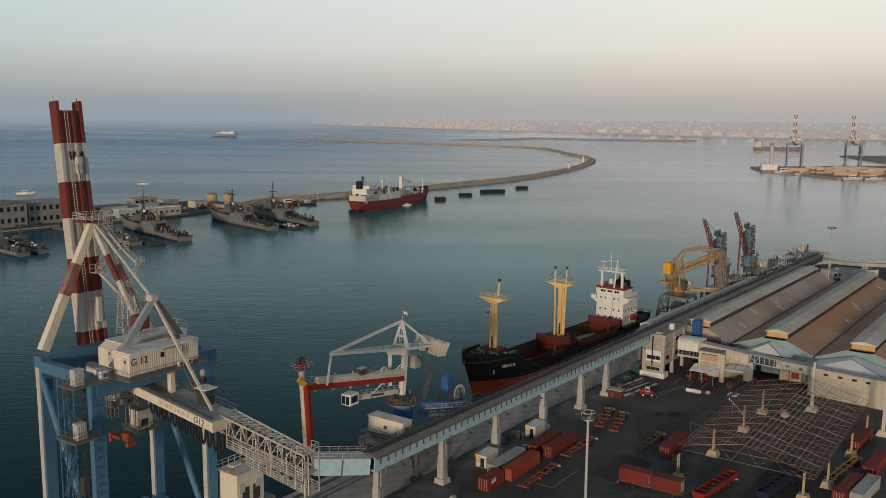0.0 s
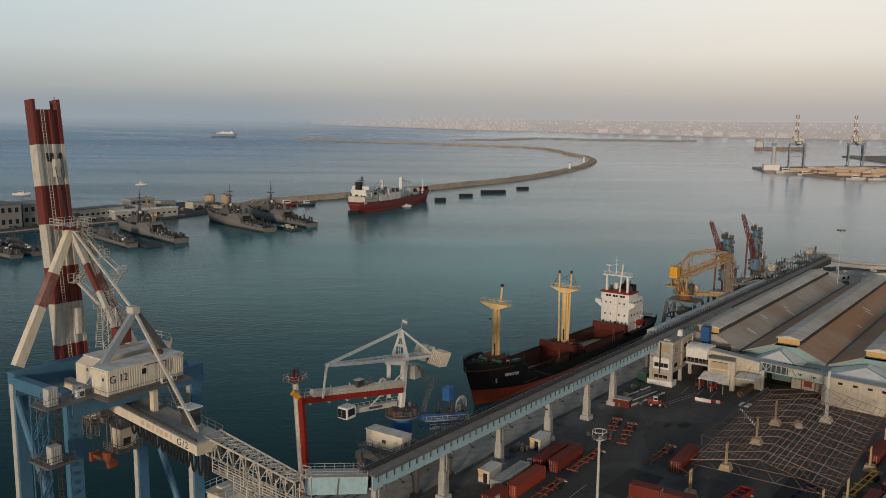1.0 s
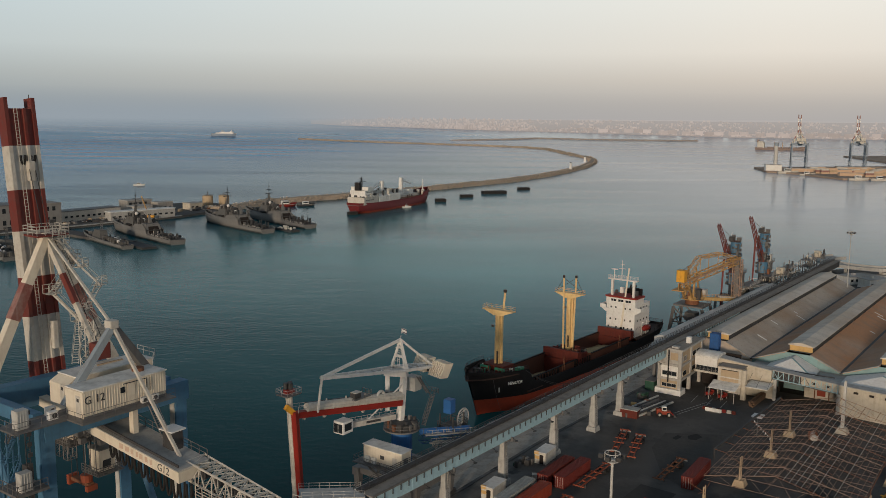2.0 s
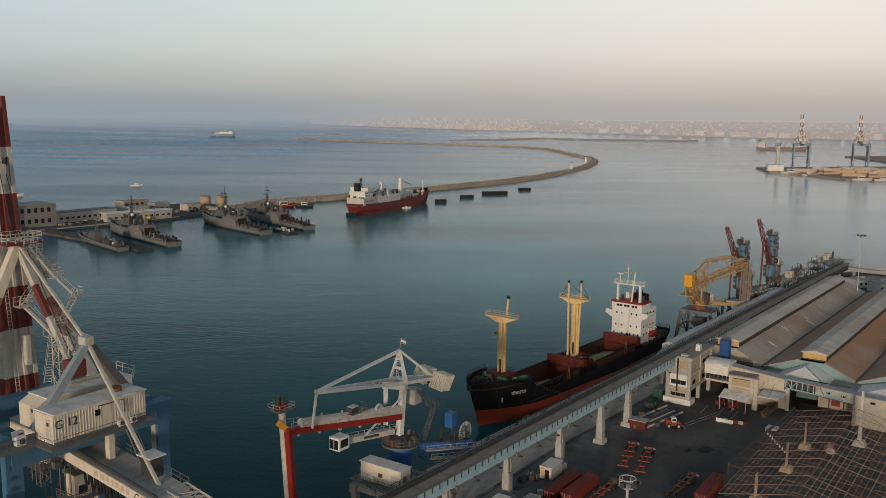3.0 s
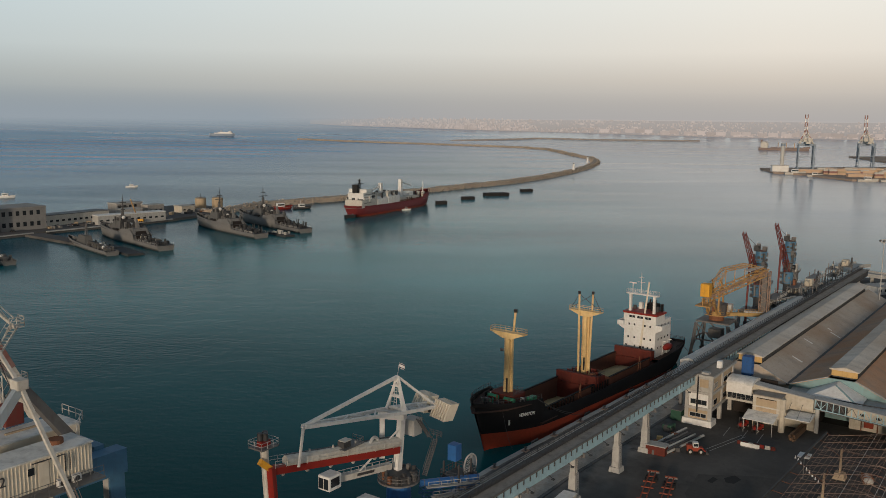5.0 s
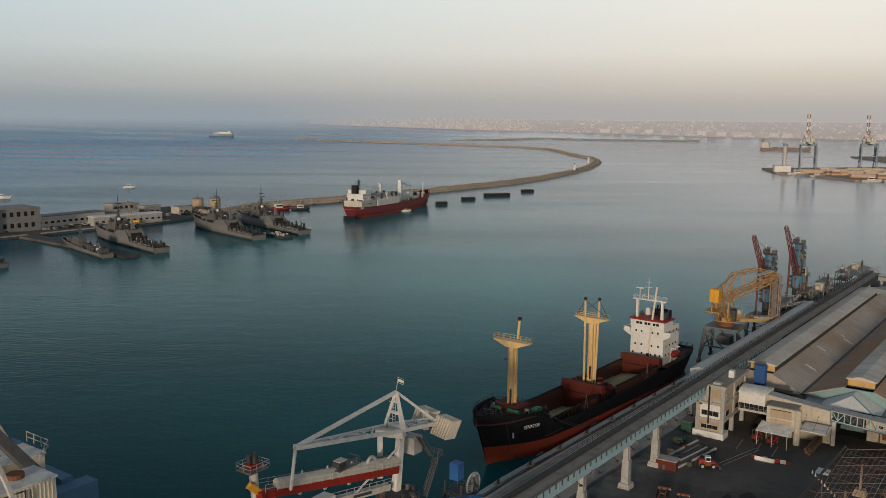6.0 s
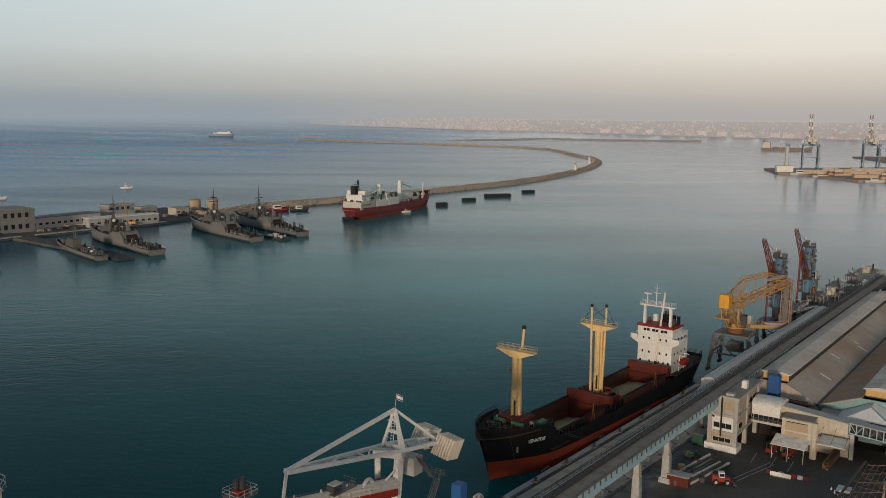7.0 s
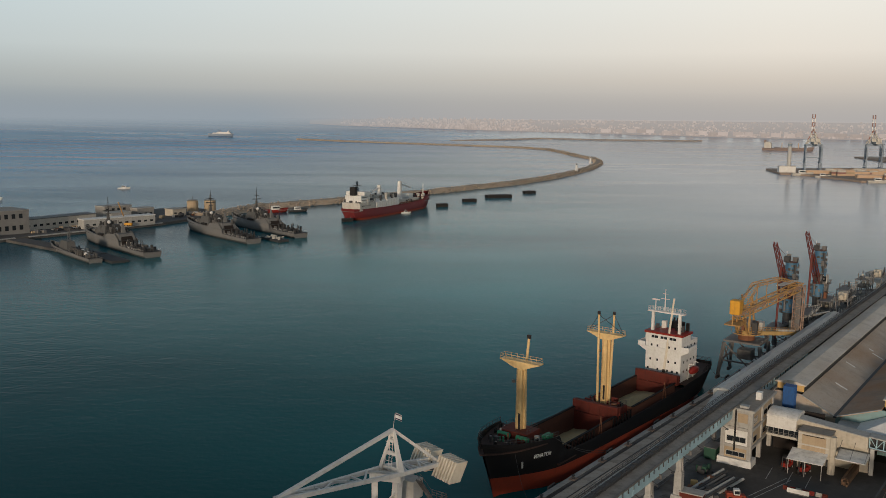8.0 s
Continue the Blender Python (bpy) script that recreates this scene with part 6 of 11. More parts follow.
    # electric house, stair, transfer conveyor
    eh = part("electric_house", bevel_box(-9.9, -7.0, -7.7, 1.4, 9.9, 13.2, 0.12), BEIGE, g, "beige electric house")
    part("roof", box(mesh(), -10.05, -6.85, -7.85, 1.55, 13.204, 13.32), ROOF_WHITE, eh)
    part("door", box(mesh(), -9.95, -9.904, -6.6, -5.6, 10.0, 12.1), OFFWHITE, eh, "pale door")
    part("door", box(mesh(), -9.3, -8.4, -7.76, -7.704, 10.0, 12.1), GREY_STEEL, eh, "grey door")
    part("vent", box(mesh(), -9.95, -9.904, -3.6, -2.7, 11.2, 11.9), DARK_STEEL, eh, "dark louvre")
    part("house_floor", box(mesh(), -11.2, -6.2, -8.4, 3.0, 9.7, 9.896), GREY_STEEL, g)
    bm = mesh()
    rail(bm, [(-6.3, -8.3, 9.9), (-11.1, -8.3, 9.9), (-11.1, 2.9, 9.9), (-8.0, 2.9, 9.9)], 1.1, 1.5, 0.04, 2)
    part("handrail", bm, GREY_STEEL, g)
    bm = mesh()
    for x in (-9.8, -6.6):
        for y in (-7.4, 1.2):
            beam(bm, (x, y, 9.7), (-5.6, y * 0.9, 5.2), 0.35)
    part("house_leg", bm, GREY_STEEL, g)
    bm = mesh()
    for k in range(2):
        box(bm, -10.35, -9.904, -0.4 - 1.5 * k, 0.7 - 1.5 * k, 10.0, 11.2)
    part("air_conditioner", bm, WHITE, g)
    bm = mesh()
    stairs(bm, (3.4, -2.8, 13.9), (6.6, -2.8, 19.4))
    stairs(bm, (6.6, -1.6, 19.4), (3.2, -1.6, 23.6))
    rail(bm, [(6.0, -3.4, 19.4), (7.6, -3.4, 19.4), (7.6, -0.8, 19.4)], 1.1, 0.8, 0.04, 3)
    part("stair", bm, GREY_STEEL, g)
    part("switch_house", bevel_box(2.6, 4.9, -1.2, 1.4, 20.6, 23.4, 0.1), PALE_STEEL, g, "pale switch house")
    b0, b1 = Vector((3.0, -2.4, 12.6)), Vector((12.4, -7.8, 11.8))
    mid_b = b0.lerp(b1, 0.52)
    br = part("transfer_conveyor", tube(mesh(), b0, mid_b, 0.6, 12), BLUE_VIVID, g, "blue covered transfer conveyor")
    part("conveyor_length", tube(mesh(), mid_b, b1, 0.6, 12), BLUE_VIVID, br)
    for f in (0.04, 0.3, 0.5, 0.54, 0.8, 0.97):
        c = b0.lerp(b1, f)
        dv = (b1 - b0).normalized() * 0.06
        part("hoop", tube(mesh(), c - dv, c + dv, 0.66, 12), GREY_STEEL, br)
    bm = mesh()
    for dz, off in ((-0.5, -1.2), (-1.9, -2.2)):
        beam(bm, b0 + Vector((0, off, dz)), b1 + Vector((0, off, dz)), 0.7, 0.12)
        rail(bm, [b0 + Vector((0, off - 0.35, dz)), b1 + Vector((0, off - 0.35, dz))], 1.0, 1.2, 0.04, 2)
    part("side_walkway", bm, OFFWHITE, br, "cream walkway beside the conveyor")
    bm = mesh()
    lattice(bm, b0 - Vector((0, 0, 1.5)), b1 - Vector((0, 0, 1.5)), 1.6, 1.3, 7, 0.1)
    part("truss", bm, BLUE_VIVID, br)
    bm = mesh()
    lattice(bm, b0 + Vector((0.5, -3.0, -2.2)), b1 + Vector((0.5, -1.0, -2.6)), 1.2, 0.9, 7, 0.09)
    part("walkway", bm, OFFWHITE, br)
    tw = part("hoist_tower", bevel_box(9.3, 11.1, -5.2, -3.4, 14.9, 17.8, 0.12), BLUE_VIVID, g, "bright blue hoist box")
    bm = mesh()
    for x in (8.8, 12.6):
        for y in (-6.2, -3.0):
            beam(bm, (x, y, 5.5), (x, y, 14.8), 0.25)
    box(bm, 8.4, 13.4, -6.6, -2.6, 12.0, 12.2)
    rail(bm, [(8.4, -6.6, 12.2), (13.4, -6.6, 12.2), (13.4, -2.6, 12.2), (8.4, -2.6, 12.2), (8.4, -6.6, 12.2)], 1.1, 1.2, 0.05, 2)
    rail(bm, [(8.4, -6.6, 8.6), (13.4, -6.6, 8.6), (13.4, -2.6, 8.6)], 1.1, 1.2, 0.05, 2)
    part("frame", bm, DARK_STEEL, tw)
    reel = mesh()
    for i in range(28):
        a, b = 2 * math.pi * i / 28, 2 * math.pi * (i + 1) / 28
        c = Vector((13.2, -5.6, 13.2))
        tube(reel, c + Vector((2.0 * math.cos(a), 0, 2.0 * math.sin(a))), c + Vector((2.0 * math.cos(b), 0, 2.0 * math.sin(b))), 0.16, 5)
        beam(reel, c + Vector((0.5 * math.cos(a), -0.35, 0.5 * math.sin(a))), c + Vector((2.0 * math.cos(a), 0, 2.0 * math.sin(a))), 0.13, 0.05)
    part("cable_reel", reel, PALE_STEEL, tw, "large pale spoked cable reel")
    # a flag on the king post
    pole = part("flagpole", tube(mesh(), apex, apex + Vector((0.7, 0.2, 2.2)), 0.03, 5), WHITE, g)
    def cloth(i, drop, lift=0.0):
        return apex + Vector((0.68 + i * 0.12, 0.2 - i * 0.08 + 0.06 * math.sin(i * 1.3) - lift, 2.2 - drop - i * 0.075))
    bm = mesh()
    rows = [[bm.verts.new(cloth(i, j * 0.3)) for j in range(4)] for i in range(8)]
    for i in range(7):
        for j in range(3):
            bm.faces.new((rows[i][j], rows[i + 1][j], rows[i + 1][j + 1], rows[i][j + 1]))
    part("flag", bm, WHITE, pole, "small white flag with dark blue stripes")
    bm = mesh()
    for drop in (0.06, 0.68):
        for back in (-0.012, 0.012):
            va = [bm.verts.new(cloth(i, drop, back)) for i in range(8)]
            vb = [bm.verts.new(cloth(i, drop + 0.16, back)) for i in range(8)]
            for i in range(7):
                bm.faces.new((va[i], va[i + 1], vb[i + 1], vb[i]))
    part("flag_stripe", bm, BOX_BLUE, pole, "dark blue stripe")


def mesh_truss(p, q, w0, w1):
    """A flat tapering frame in plan with zigzag bracing, w0 wide at p and w1 at q."""
    bm = mesh()
    p, q = Vector(p), Vector(q)
    d = (q - p).normalized()
    s = Vector((-d.y, d.x, 0)).normalized()
    for sg in (-1, 1):
        beam(bm, p + s * sg * w0 / 2, q + s * sg * w1 / 2, 0.4, 0.55)
    n = 6
    for i in range(n):
        t0, t1 = i / n, (i + 1) / n
        sg = 1 if i % 2 else -1
        a = p.lerp(q, t0) + s * sg * (w0 + (w1 - w0) * t0) / 2
        b = p.lerp(q, t1) - s * sg * (w0 + (w1 - w0) * t1) / 2
        beam(bm, a, b, 0.22, 0.3)
        e = p.lerp(q, t1) + s * sg * (w0 + (w1 - w0) * t1) / 2
        if i % 2:
            beam(bm, b, e, 0.2, 0.28)
    return bm


unloader()

# ---- the quay crane with its boom raised ----
def quay_crane():
    o = Vector((74.8, 110.0, 2.3))
    g = thing("quay_crane", "blue and beige container quay crane with red and white boom raised", "crane", quay(74.8, 110.0, 2.3))
    def L(s, m, z):
        return Vector((s, m, z)) - o
    SL, SR, ML, MS = 65.6, 83.7, 103.6, 117.0
    # legs: each a box column; a pale outer strip paints in its sunlit side
    for s, m in ((SL + 0.6, MS), (SL + 0.1, ML), (SR + 1.1, MS), (SR + 0.9, ML)):
        leg = part("leg", taper(mesh(), L(s, m, 4.2), L(s, m, 40.4), 1.65, 1.2, 1.75, 1.3), BLUE, g, "blue box leg")
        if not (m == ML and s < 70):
            part("edge", box(mesh(), L(s, 0, 0).x - 0.97, L(s, 0, 0).x - 0.88, L(0, m, 0).y - 0.35, L(0, m, 0).y + 0.55, 2.0, 38.0), PALE_STEEL, leg, "pale strip painting in the leg's sunlit side")
        part("bogie", bevel_box(L(s, 0, 0).x - 3.4, L(s, 0, 0).x + 3.4, L(0, m, 0).y - 0.6, L(0, m, 0).y + 0.6, 0.1, 1.9, 0.2), BLUE, leg)
        for k in range(4):
            x = L(s, 0, 0).x - 2.7 + 1.8 * k
            part("wheel", tube(mesh(), (x, L(0, m, 0).y - 0.3, 0.42), (x, L(0, m, 0).y + 0.3, 0.42), 0.4, 10), DARK_STEEL, leg)
    # level beams
    for m in (ML, MS):
        part("portal_beam", box(mesh(), L(SL - 0.3, 0, 0).x, L(SR + 2.0, 0, 0).x, L(0, m - 0.9, 0).y, L(0, m + 0.9, 0).y, 36.2, 38.8 if m == ML else 39.6), BLUE, g, "blue portal cross beam")
        part("sill_beam", box(mesh(), L(SL + 1.2, 0, 0).x, L(SR - 1.2, 0, 0).x, L(0, m - 0.6, 0).y, L(0, m + 0.6, 0).y, 10.2, 12.2), BLUE, g)
    for s in (SL, SR):
        part("side_beam", box(mesh(), L(s - 0.8, 0, 0).x, L(s + 0.8, 0, 0).x, L(0, ML + 1, 0).y, L(0, MS - 1, 0).y, 10.2, 12.2), BLUE, g, "pale-topped side beam")
        part("side_tie", box(mesh(), L(s - 0.6, 0, 0).x, L(s + 0.6, 0, 0).x, L(0, ML + 1, 0).y, L(0, MS - 1, 0).y, 37.6, 39.2), BLUE, g)
        bm = mesh()
        tube(bm, L(s, MS - 0.6, 38.6), L(s, ML + 0.8, 15.0), 0.5, 10)
        part("brace", bm, BLUE, g, "blue diagonal tube brace")
    # girder to the land side
    def lift(m):
        return 33.95 + 0.12 * (m - 88.2)
    def sloped(s0, s1, m0, m1, d0, d1):
        return hexa(mesh(), [L(s, m, lift(m) + d + 2.3) for d in (d0, d1) for s, m in ((s0, m0), (s1, m0), (s1, m1), (s0, m1))])
    gir = part("girder", sloped(72.3, 73.4, 88.2, 117.5, -1.25, 0.0), BEIGE, g, "cream box girder")
    part("girder", sloped(75.4, 76.5, 88.2, 117.5, -1.25, 0.0), BEIGE, g, "cream box girder")
    part("girder_deck", sloped(72.2, 76.8, 88.0, 107.5, 0.004, 0.14), PALE_CONC, g, "worn pale deck on the girder")
    part("girder_end", sloped(72.25, 76.6, 87.8, 88.19, -1.3, 0.004), BEIGE, g)
    bm = mesh()
    rail(bm, [L(76.7, 107, lift(107) + 2.44), L(76.7, 88.2, 36.4)], 1.1, 1.4, 0.04, 2)
    part("handrail", bm, GREY_STEEL, g)
    bm = mesh()
    beam(bm, L(72.75, 88.4, 36.62), L(72.75, 107, lift(107) + 2.66), 0.12, 0.3)
    part("trolley_rail", bm, DARK_STEEL, gir, "dark trolley rail")
    # festoon of cable loops under the girder
    for k in range(13):
        m = 87.0 + k * 1.2
        rings = []
        for i in range(13):
            t = math.pi * i / 12
            c = L(73.0, m + 0.46 * math.cos(t), lift(m) + 0.9 - (1.7 + 1.1 * (1 - k / 14)) * math.sin(t))
            out = Vector((0, math.cos(t), -0.25 * math.sin(t))).normalized()
            rings.append([c + out * 0.12 * math.cos(a) + Vector((0.16 * math.sin(a), 0, 0)) for a in [2 * math.pi * q / 6 for q in range(6)]])
        bm = loft(mesh(), rings)
        part("festoon_loop", bm, RUBBER, g, "black cable loop")
    # slim lattice tail with a hung walkway and an under-platform
    t0, t1 = L(75.0, 89.4, 35.4), L(74.7, 73.6, 33.4)
    tailp = part("tail_lattice", lattice(mesh(), t0, t1, 2.7, 2.2, 14, 0.13, 1.9, 2.0), OFFWHITE, g, "cream lattice tail frame")
    bm = mesh()
    for k in range(15):
        c = t0.lerp(t1, k / 14) + Vector((0, 0, 1.05))
        hw = 1.35 - 0.4 * k / 14
        beam(bm, c - Vector((hw, 0, 0)), c + Vector((hw, 0, 0)), 0.16, 0.16)
        if k < 14:
            c2 = t0.lerp(t1, (k + 1) / 14) + Vector((0, 0, 1.05))
            beam(bm, c + Vector((hw if k % 2 else -hw, 0, 0)), c2 - Vector((hw if k % 2 else -hw, 0, 0)), 0.12, 0.12)
    part("top_bracing", bm, OFFWHITE, tailp)
    for z, w0, dx, m0, nm in ((31.5, 0.9, -1.9, 86.4, "walkway"), (29.2, 1.9, 0.0, 84.2, "under_platform")):
        a, b = L(74.9 + dx, m0, z + 1.4), L(74.9 + dx * 0.8, 73.0, z)
        bm = mesh()
        beam(bm, a, b, w0, 0.08)
        for sg in (-1, 1):
            o2 = Vector((sg * w0 / 2, 0, 0))
            rail(bm, [a + o2, b + o2], 1.1, 1.2, 0.05, 3)
        rail(bm, [b - Vector((w0 / 2, 0, 0)), b + Vector((w0 / 2, 0, 0))], 1.1, 0.8, 0.05, 3)
        for k in range(6):
            c = a.lerp(b, k / 5)
            top_c = t0.lerp(t1, min(1.0, max(0.0, (t0.y - c.y) / (t0.y - t1.y))))
            tube(bm, c + Vector((-w0 / 2, 0, 0)), (c.x - w0 / 2, c.y, top_c.z + 0.9), 0.07, 5)
            tube(bm, (c.x - w0 / 2, c.y, top_c.z - 0.9), (top_c.x - 0.9, c.y, top_c.z - 0.9), 0.06, 4)
            if nm == "under_platform":
                tube(bm, c + Vector((w0 / 2, 0, 0)), (c.x + w0 / 2, c.y, top_c.z + 0.9), 0.07, 5)
        part(nm, bm, OFFWHITE, tailp, "cream walkway with handrails")
    bm = mesh()
    rail(bm, [t1 + Vector((-1.3, 0.8, 1.1)), t1 + Vector((-1.3, -0.5, 1.1)), t1 + Vector((1.3, -0.5, 1.1)), t1 + Vector((1.3, 0.8, 1.1))], 1.1, 0.7, 0.05, 2)
    box(bm, t1.x - 1.3, t1.x + 1.3, t1.y - 0.5, t1.y + 0.8, t1.z - 1.6, t1.z - 1.5)
    for dx in (-1.3, 1.3):
        tube(bm, t1 + Vector((dx, -0.5, 1.1)), t1 + Vector((dx, -0.5, -4.2)), 0.09, 5)
    part("end_platform", bm, OFFWHITE, tailp)
    for k in range(6):
        c = t0.lerp(t1, 0.12 + 0.16 * k)
        part("sheave", tube(mesh(), c + Vector((-0.45, 0, -0.2)), c + Vector((0.45, 0, -0.2)), 0.55, 12), DARK_STEEL, tailp)
    # loops of the cable festoon run on inside the tail
    for k in range(9):
        c = t0.lerp(t1, 0.06 + 0.1 * k)
        rings = []
        for i2 in range(11):
            a2 = math.pi * i2 / 10
            cc = c + Vector((-1.0, 0.5 * math.cos(a2), -0.8 - 2.1 * math.sin(a2)))
            out = Vector((0, math.cos(a2), -0.25 * math.sin(a2))).normalized()
            rings.append([cc + out * 0.1 * math.cos(q2) + Vector((0.13 * math.sin(q2), 0, 0)) for q2 in [2 * math.pi * n2 / 5 for n2 in range(5)]])
        part("festoon_loop", loft(mesh(), rings), RUBBER, tailp, "black cable loop")
    # machine houses
    def house(s0, s1, m0, m1, top, chamfer):
        x0, x1, y0, y1 = L(s0, 0, 0).x, L(s1, 0, 0).x, L(0, m0, 0).y, L(0, m1, 0).y
        ring = [(x0, 39.02), (x1, 39.02), (x1, top), (x0 + chamfer, top), (x0, top - 0.55 * chamfer)]
        hs = part("machine_house", loft(mesh(), [[(x, y, z) for x, z in ring] for y in (y0, y1)]), BEIGE, g, "cream ribbed machine house with a stained pale roof")
        rib = None
        n = int((x1 - x0) / 0.36)
        for k in range(n):
            at = Matrix.Translation((x0 + 0.2 + k * 0.36, y0, 0))
            if rib is None:
                rib = part("rib", box(mesh(), 0, 0.07, -0.055, -0.003, 39.1, top - 0.6 * chamfer - 0.05), BEIGE, hs)
                rib.matrix_basis = at
            else:
                shared("rib", rib, hs, at)
        part("roof", box(mesh(), x0 + chamfer - 0.12, x1 + 0.12, y0 - 0.14, y1 + 0.14, top + 0.004, top + 0.14), ROOF_WHITE, hs, "white roof with grey stains")
        part("skirt", box(mesh(), x0 - 0.05, x1 + 0.05, y0 - 0.09, y0 - 0.062, 39.0, 39.25), GREY_STEEL, hs)
        part("door", box(mesh(), x0 - 0.05, x0 - 0.004, y0 + 0.5, y0 + 1.4, 39.1, 41.6), OFFWHITE, hs, "pale end door")
        part("door_grille", box(mesh(), x0 - 0.08, x0 - 0.052, y0 + 0.75, y0 + 1.15, 40.9, 41.3), DARK_STEEL, hs)
        return hs
    h = house(68.0, 79.4, 99.1, 102.6, 42.2, 0.15)
    fy = L(0, 99.1, 0).y
    part("roof_fan", tube(mesh(), (L(77.0, 0, 0).x, L(0, 101.3, 0).y, 42.34), (L(77.0, 0, 0).x, L(0, 101.3, 0).y, 42.75), 0.75, 14), RUST, h, "rusty round roof fan")
    part("house_window", box(mesh(), L(72.9, 0, 0).x, L(73.5, 0, 0).x, fy - 0.09, fy - 0.06, 40.85, 41.55), GLASS, h, "small dark window")
    part("door", box(mesh(), L(73.9, 0, 0).x, L(74.9, 0, 0).x, fy - 0.085, fy - 0.06, 39.15, 41.8), BEIGE, h)
    part("conduit", box(mesh(), L(73.3, 0, 0).x, L(76.6, 0, 0).x, fy - 0.12, fy - 0.06, 41.85, 41.95), DARK_STEEL, h, "dark cable conduit")
    part("conduit", box(mesh(), L(76.5, 0, 0).x, L(76.6, 0, 0).x, fy - 0.12, fy - 0.06, 40.2, 41.85), DARK_STEEL, h)
    text_mesh("G 12", 1.35, DARK_STEEL, h, Matrix.Translation((L(69.5, 0, 0).x, fy - 0.06, 41.05)) @ pose(0, 0, 0, 90, 0, 0), "dark painted crane number")
    for x in (75.4, 76.9):
        u = part("air_conditioner", bevel_box(L(x, 0, 0).x, L(x, 0, 0).x + 0.85, fy - 0.75, fy - 0.3, 39.05, 39.8, 0.05), WHITE, h, "white air conditioner")
        part("fan_grille", tube(mesh(), (L(x, 0, 0).x + 0.42, fy - 0.78, 39.42), (L(x, 0, 0).x + 0.42, fy - 0.753, 39.42), 0.27, 12), DARK_STEEL, u)
    h2 = house(69.4, 81.6, 104.6, 108.3, 42.3, 1.3)
    bm = mesh()
    rail(bm, [L(79.7, 102.0, 44.7), L(82.0, 104.6, 44.8), L(82.0, 108.3, 44.8)], 1.0, 1.2, 0.04, 2)
    part("handrail", bm, PALE_STEEL, h2)
    part("roof_hatch", box(mesh(), L(75.0, 0, 0).x, L(78.6, 0, 0).x, L(0, 106.6, 0).y, L(0, 106.9, 0).y, 42.45, 42.6), TAN, h2)
    part("pipe", tube(mesh(), L(77.0, 98.93, 40.3 + 2.3), L(77.0, 98.93, 41.9 + 2.3), 0.05, 5), DARK_STEEL, h)
    tilt = pose(0, 0, 0, 90, 0, -90) @ pose(0, 0, 0, 0, 0, -6.8)
    text_mesh("G12", 1.25, DARK_STEEL, gir, Matrix.Translation((L(72.29, 0, 0).x, L(0, 90.6, 0).y, lift(90.6) - 0.66)) @ tilt, "dark painted crane number")
    rng = random.Random(3)
    y = 92.6
    while y < 98.2:
        w = rng.uniform(0.35, 0.8)
        part("lettering", box(mesh(), L(72.28, 0, 0).x, L(72.297, 0, 0).x, L(0, y, 0).y, L(0, y + w, 0).y, lift(y) - 0.85, lift(y) - 0.25), FADED_LETTER, gir, "faded unreadable lettering")
        y += w + rng.uniform(0.2, 0.6)
    # platform round the house, units on it
    part("platform", prism(mesh(), [(L(60.6, 0, 0).x, L(0, 100.6, 0).y), (L(66.9, 0, 0).x, L(0, 100.6, 0).y), (L(66.9, 0, 0).x, L(0, 97.6, 0).y), (L(79.8, 0, 0).x, L(0, 97.6, 0).y), (L(79.8, 0, 0).x, L(0, 104.4, 0).y), (L(60.6, 0, 0).x, L(0, 104.4, 0).y)], 38.82, 38.99), GREY_STEEL, g, "grey grating platform")
    bm = mesh()
    rail(bm, [L(60.7, 104, 41.3), L(60.7, 100.7, 41.3), L(67.0, 100.7, 41.3), L(67.0, 97.7, 41.3), L(79.7, 97.7, 41.3)], 1.1, 1.3, 0.03, 2)
    part("handrail", bm, GREY_STEEL, g)
    for s, m in ((66.6, 103.6), (65.9, 102.0)):
        u = part("air_conditioner", bevel_box(L(s, 0, 0).x - 0.55, L(s, 0, 0).x + 0.55, L(0, m, 0).y - 0.35, L(0, m, 0).y + 0.35, 39.0, 40.0, 0.06), WHITE, g, "white air conditioner")
        part("fan_grille", tube(mesh(), (L(s, 0, 0).x + 0.1, L(0, m, 0).y - 0.38, 39.5), (L(s, 0, 0).x + 0.1, L(0, m, 0).y - 0.353, 39.5), 0.33, 12), DARK_STEEL, u)
    for z in (39.0, 31.7):
        lh = part("lift_house", bevel_box(L(61.4, 0, 0).x, L(62.8, 0, 0).x, L(0, 101.4, 0).y, L(0, 102.5, 0).y, z, z + 2.2, 0.06), PALE_STEEL, g, "pale grey ribbed lift house")
        for k in range(4):
            part("rib", box(mesh(), L(61.5 + 0.32 * k, 0, 0).x, L(61.56 + 0.32 * k, 0, 0).x, L(0, 101.34, 0).y, L(0, 101.396, 0).y, z + 0.1, z + 2.1), PALE_STEEL, lh)
    part("lift_platform", box(mesh(), L(60.6, 0, 0).x, L(64.4, 0, 0).x, L(0, 100.8, 0).y, L(0, 105.2, 0).y, 31.4, 31.69), GREY_STEEL, g)
    bm = mesh()
    rail(bm, [L(60.7, 105.1, 34.0), L(60.7, 100.9, 34.0), L(64.3, 100.9, 34.0)], 1.1, 0.9, 0.04, 2)
    part("handrail", bm, GREY_STEEL, g)
    tower = None
    for dx in (-0.7, 0.7):
        for dy in (-0.7, 0.7):
            c = mesh_line([L(63.0 + dx, 106.4 + dy, 2.6), L(63.0 + dx, 106.4 + dy, 41.4)], 0.14, 0.14)
            if tower is None:
                tower = part("stair_tower", c, BLUE, g, "blue stair tower")
            else:
                part("tower_post", c, BLUE, tower)
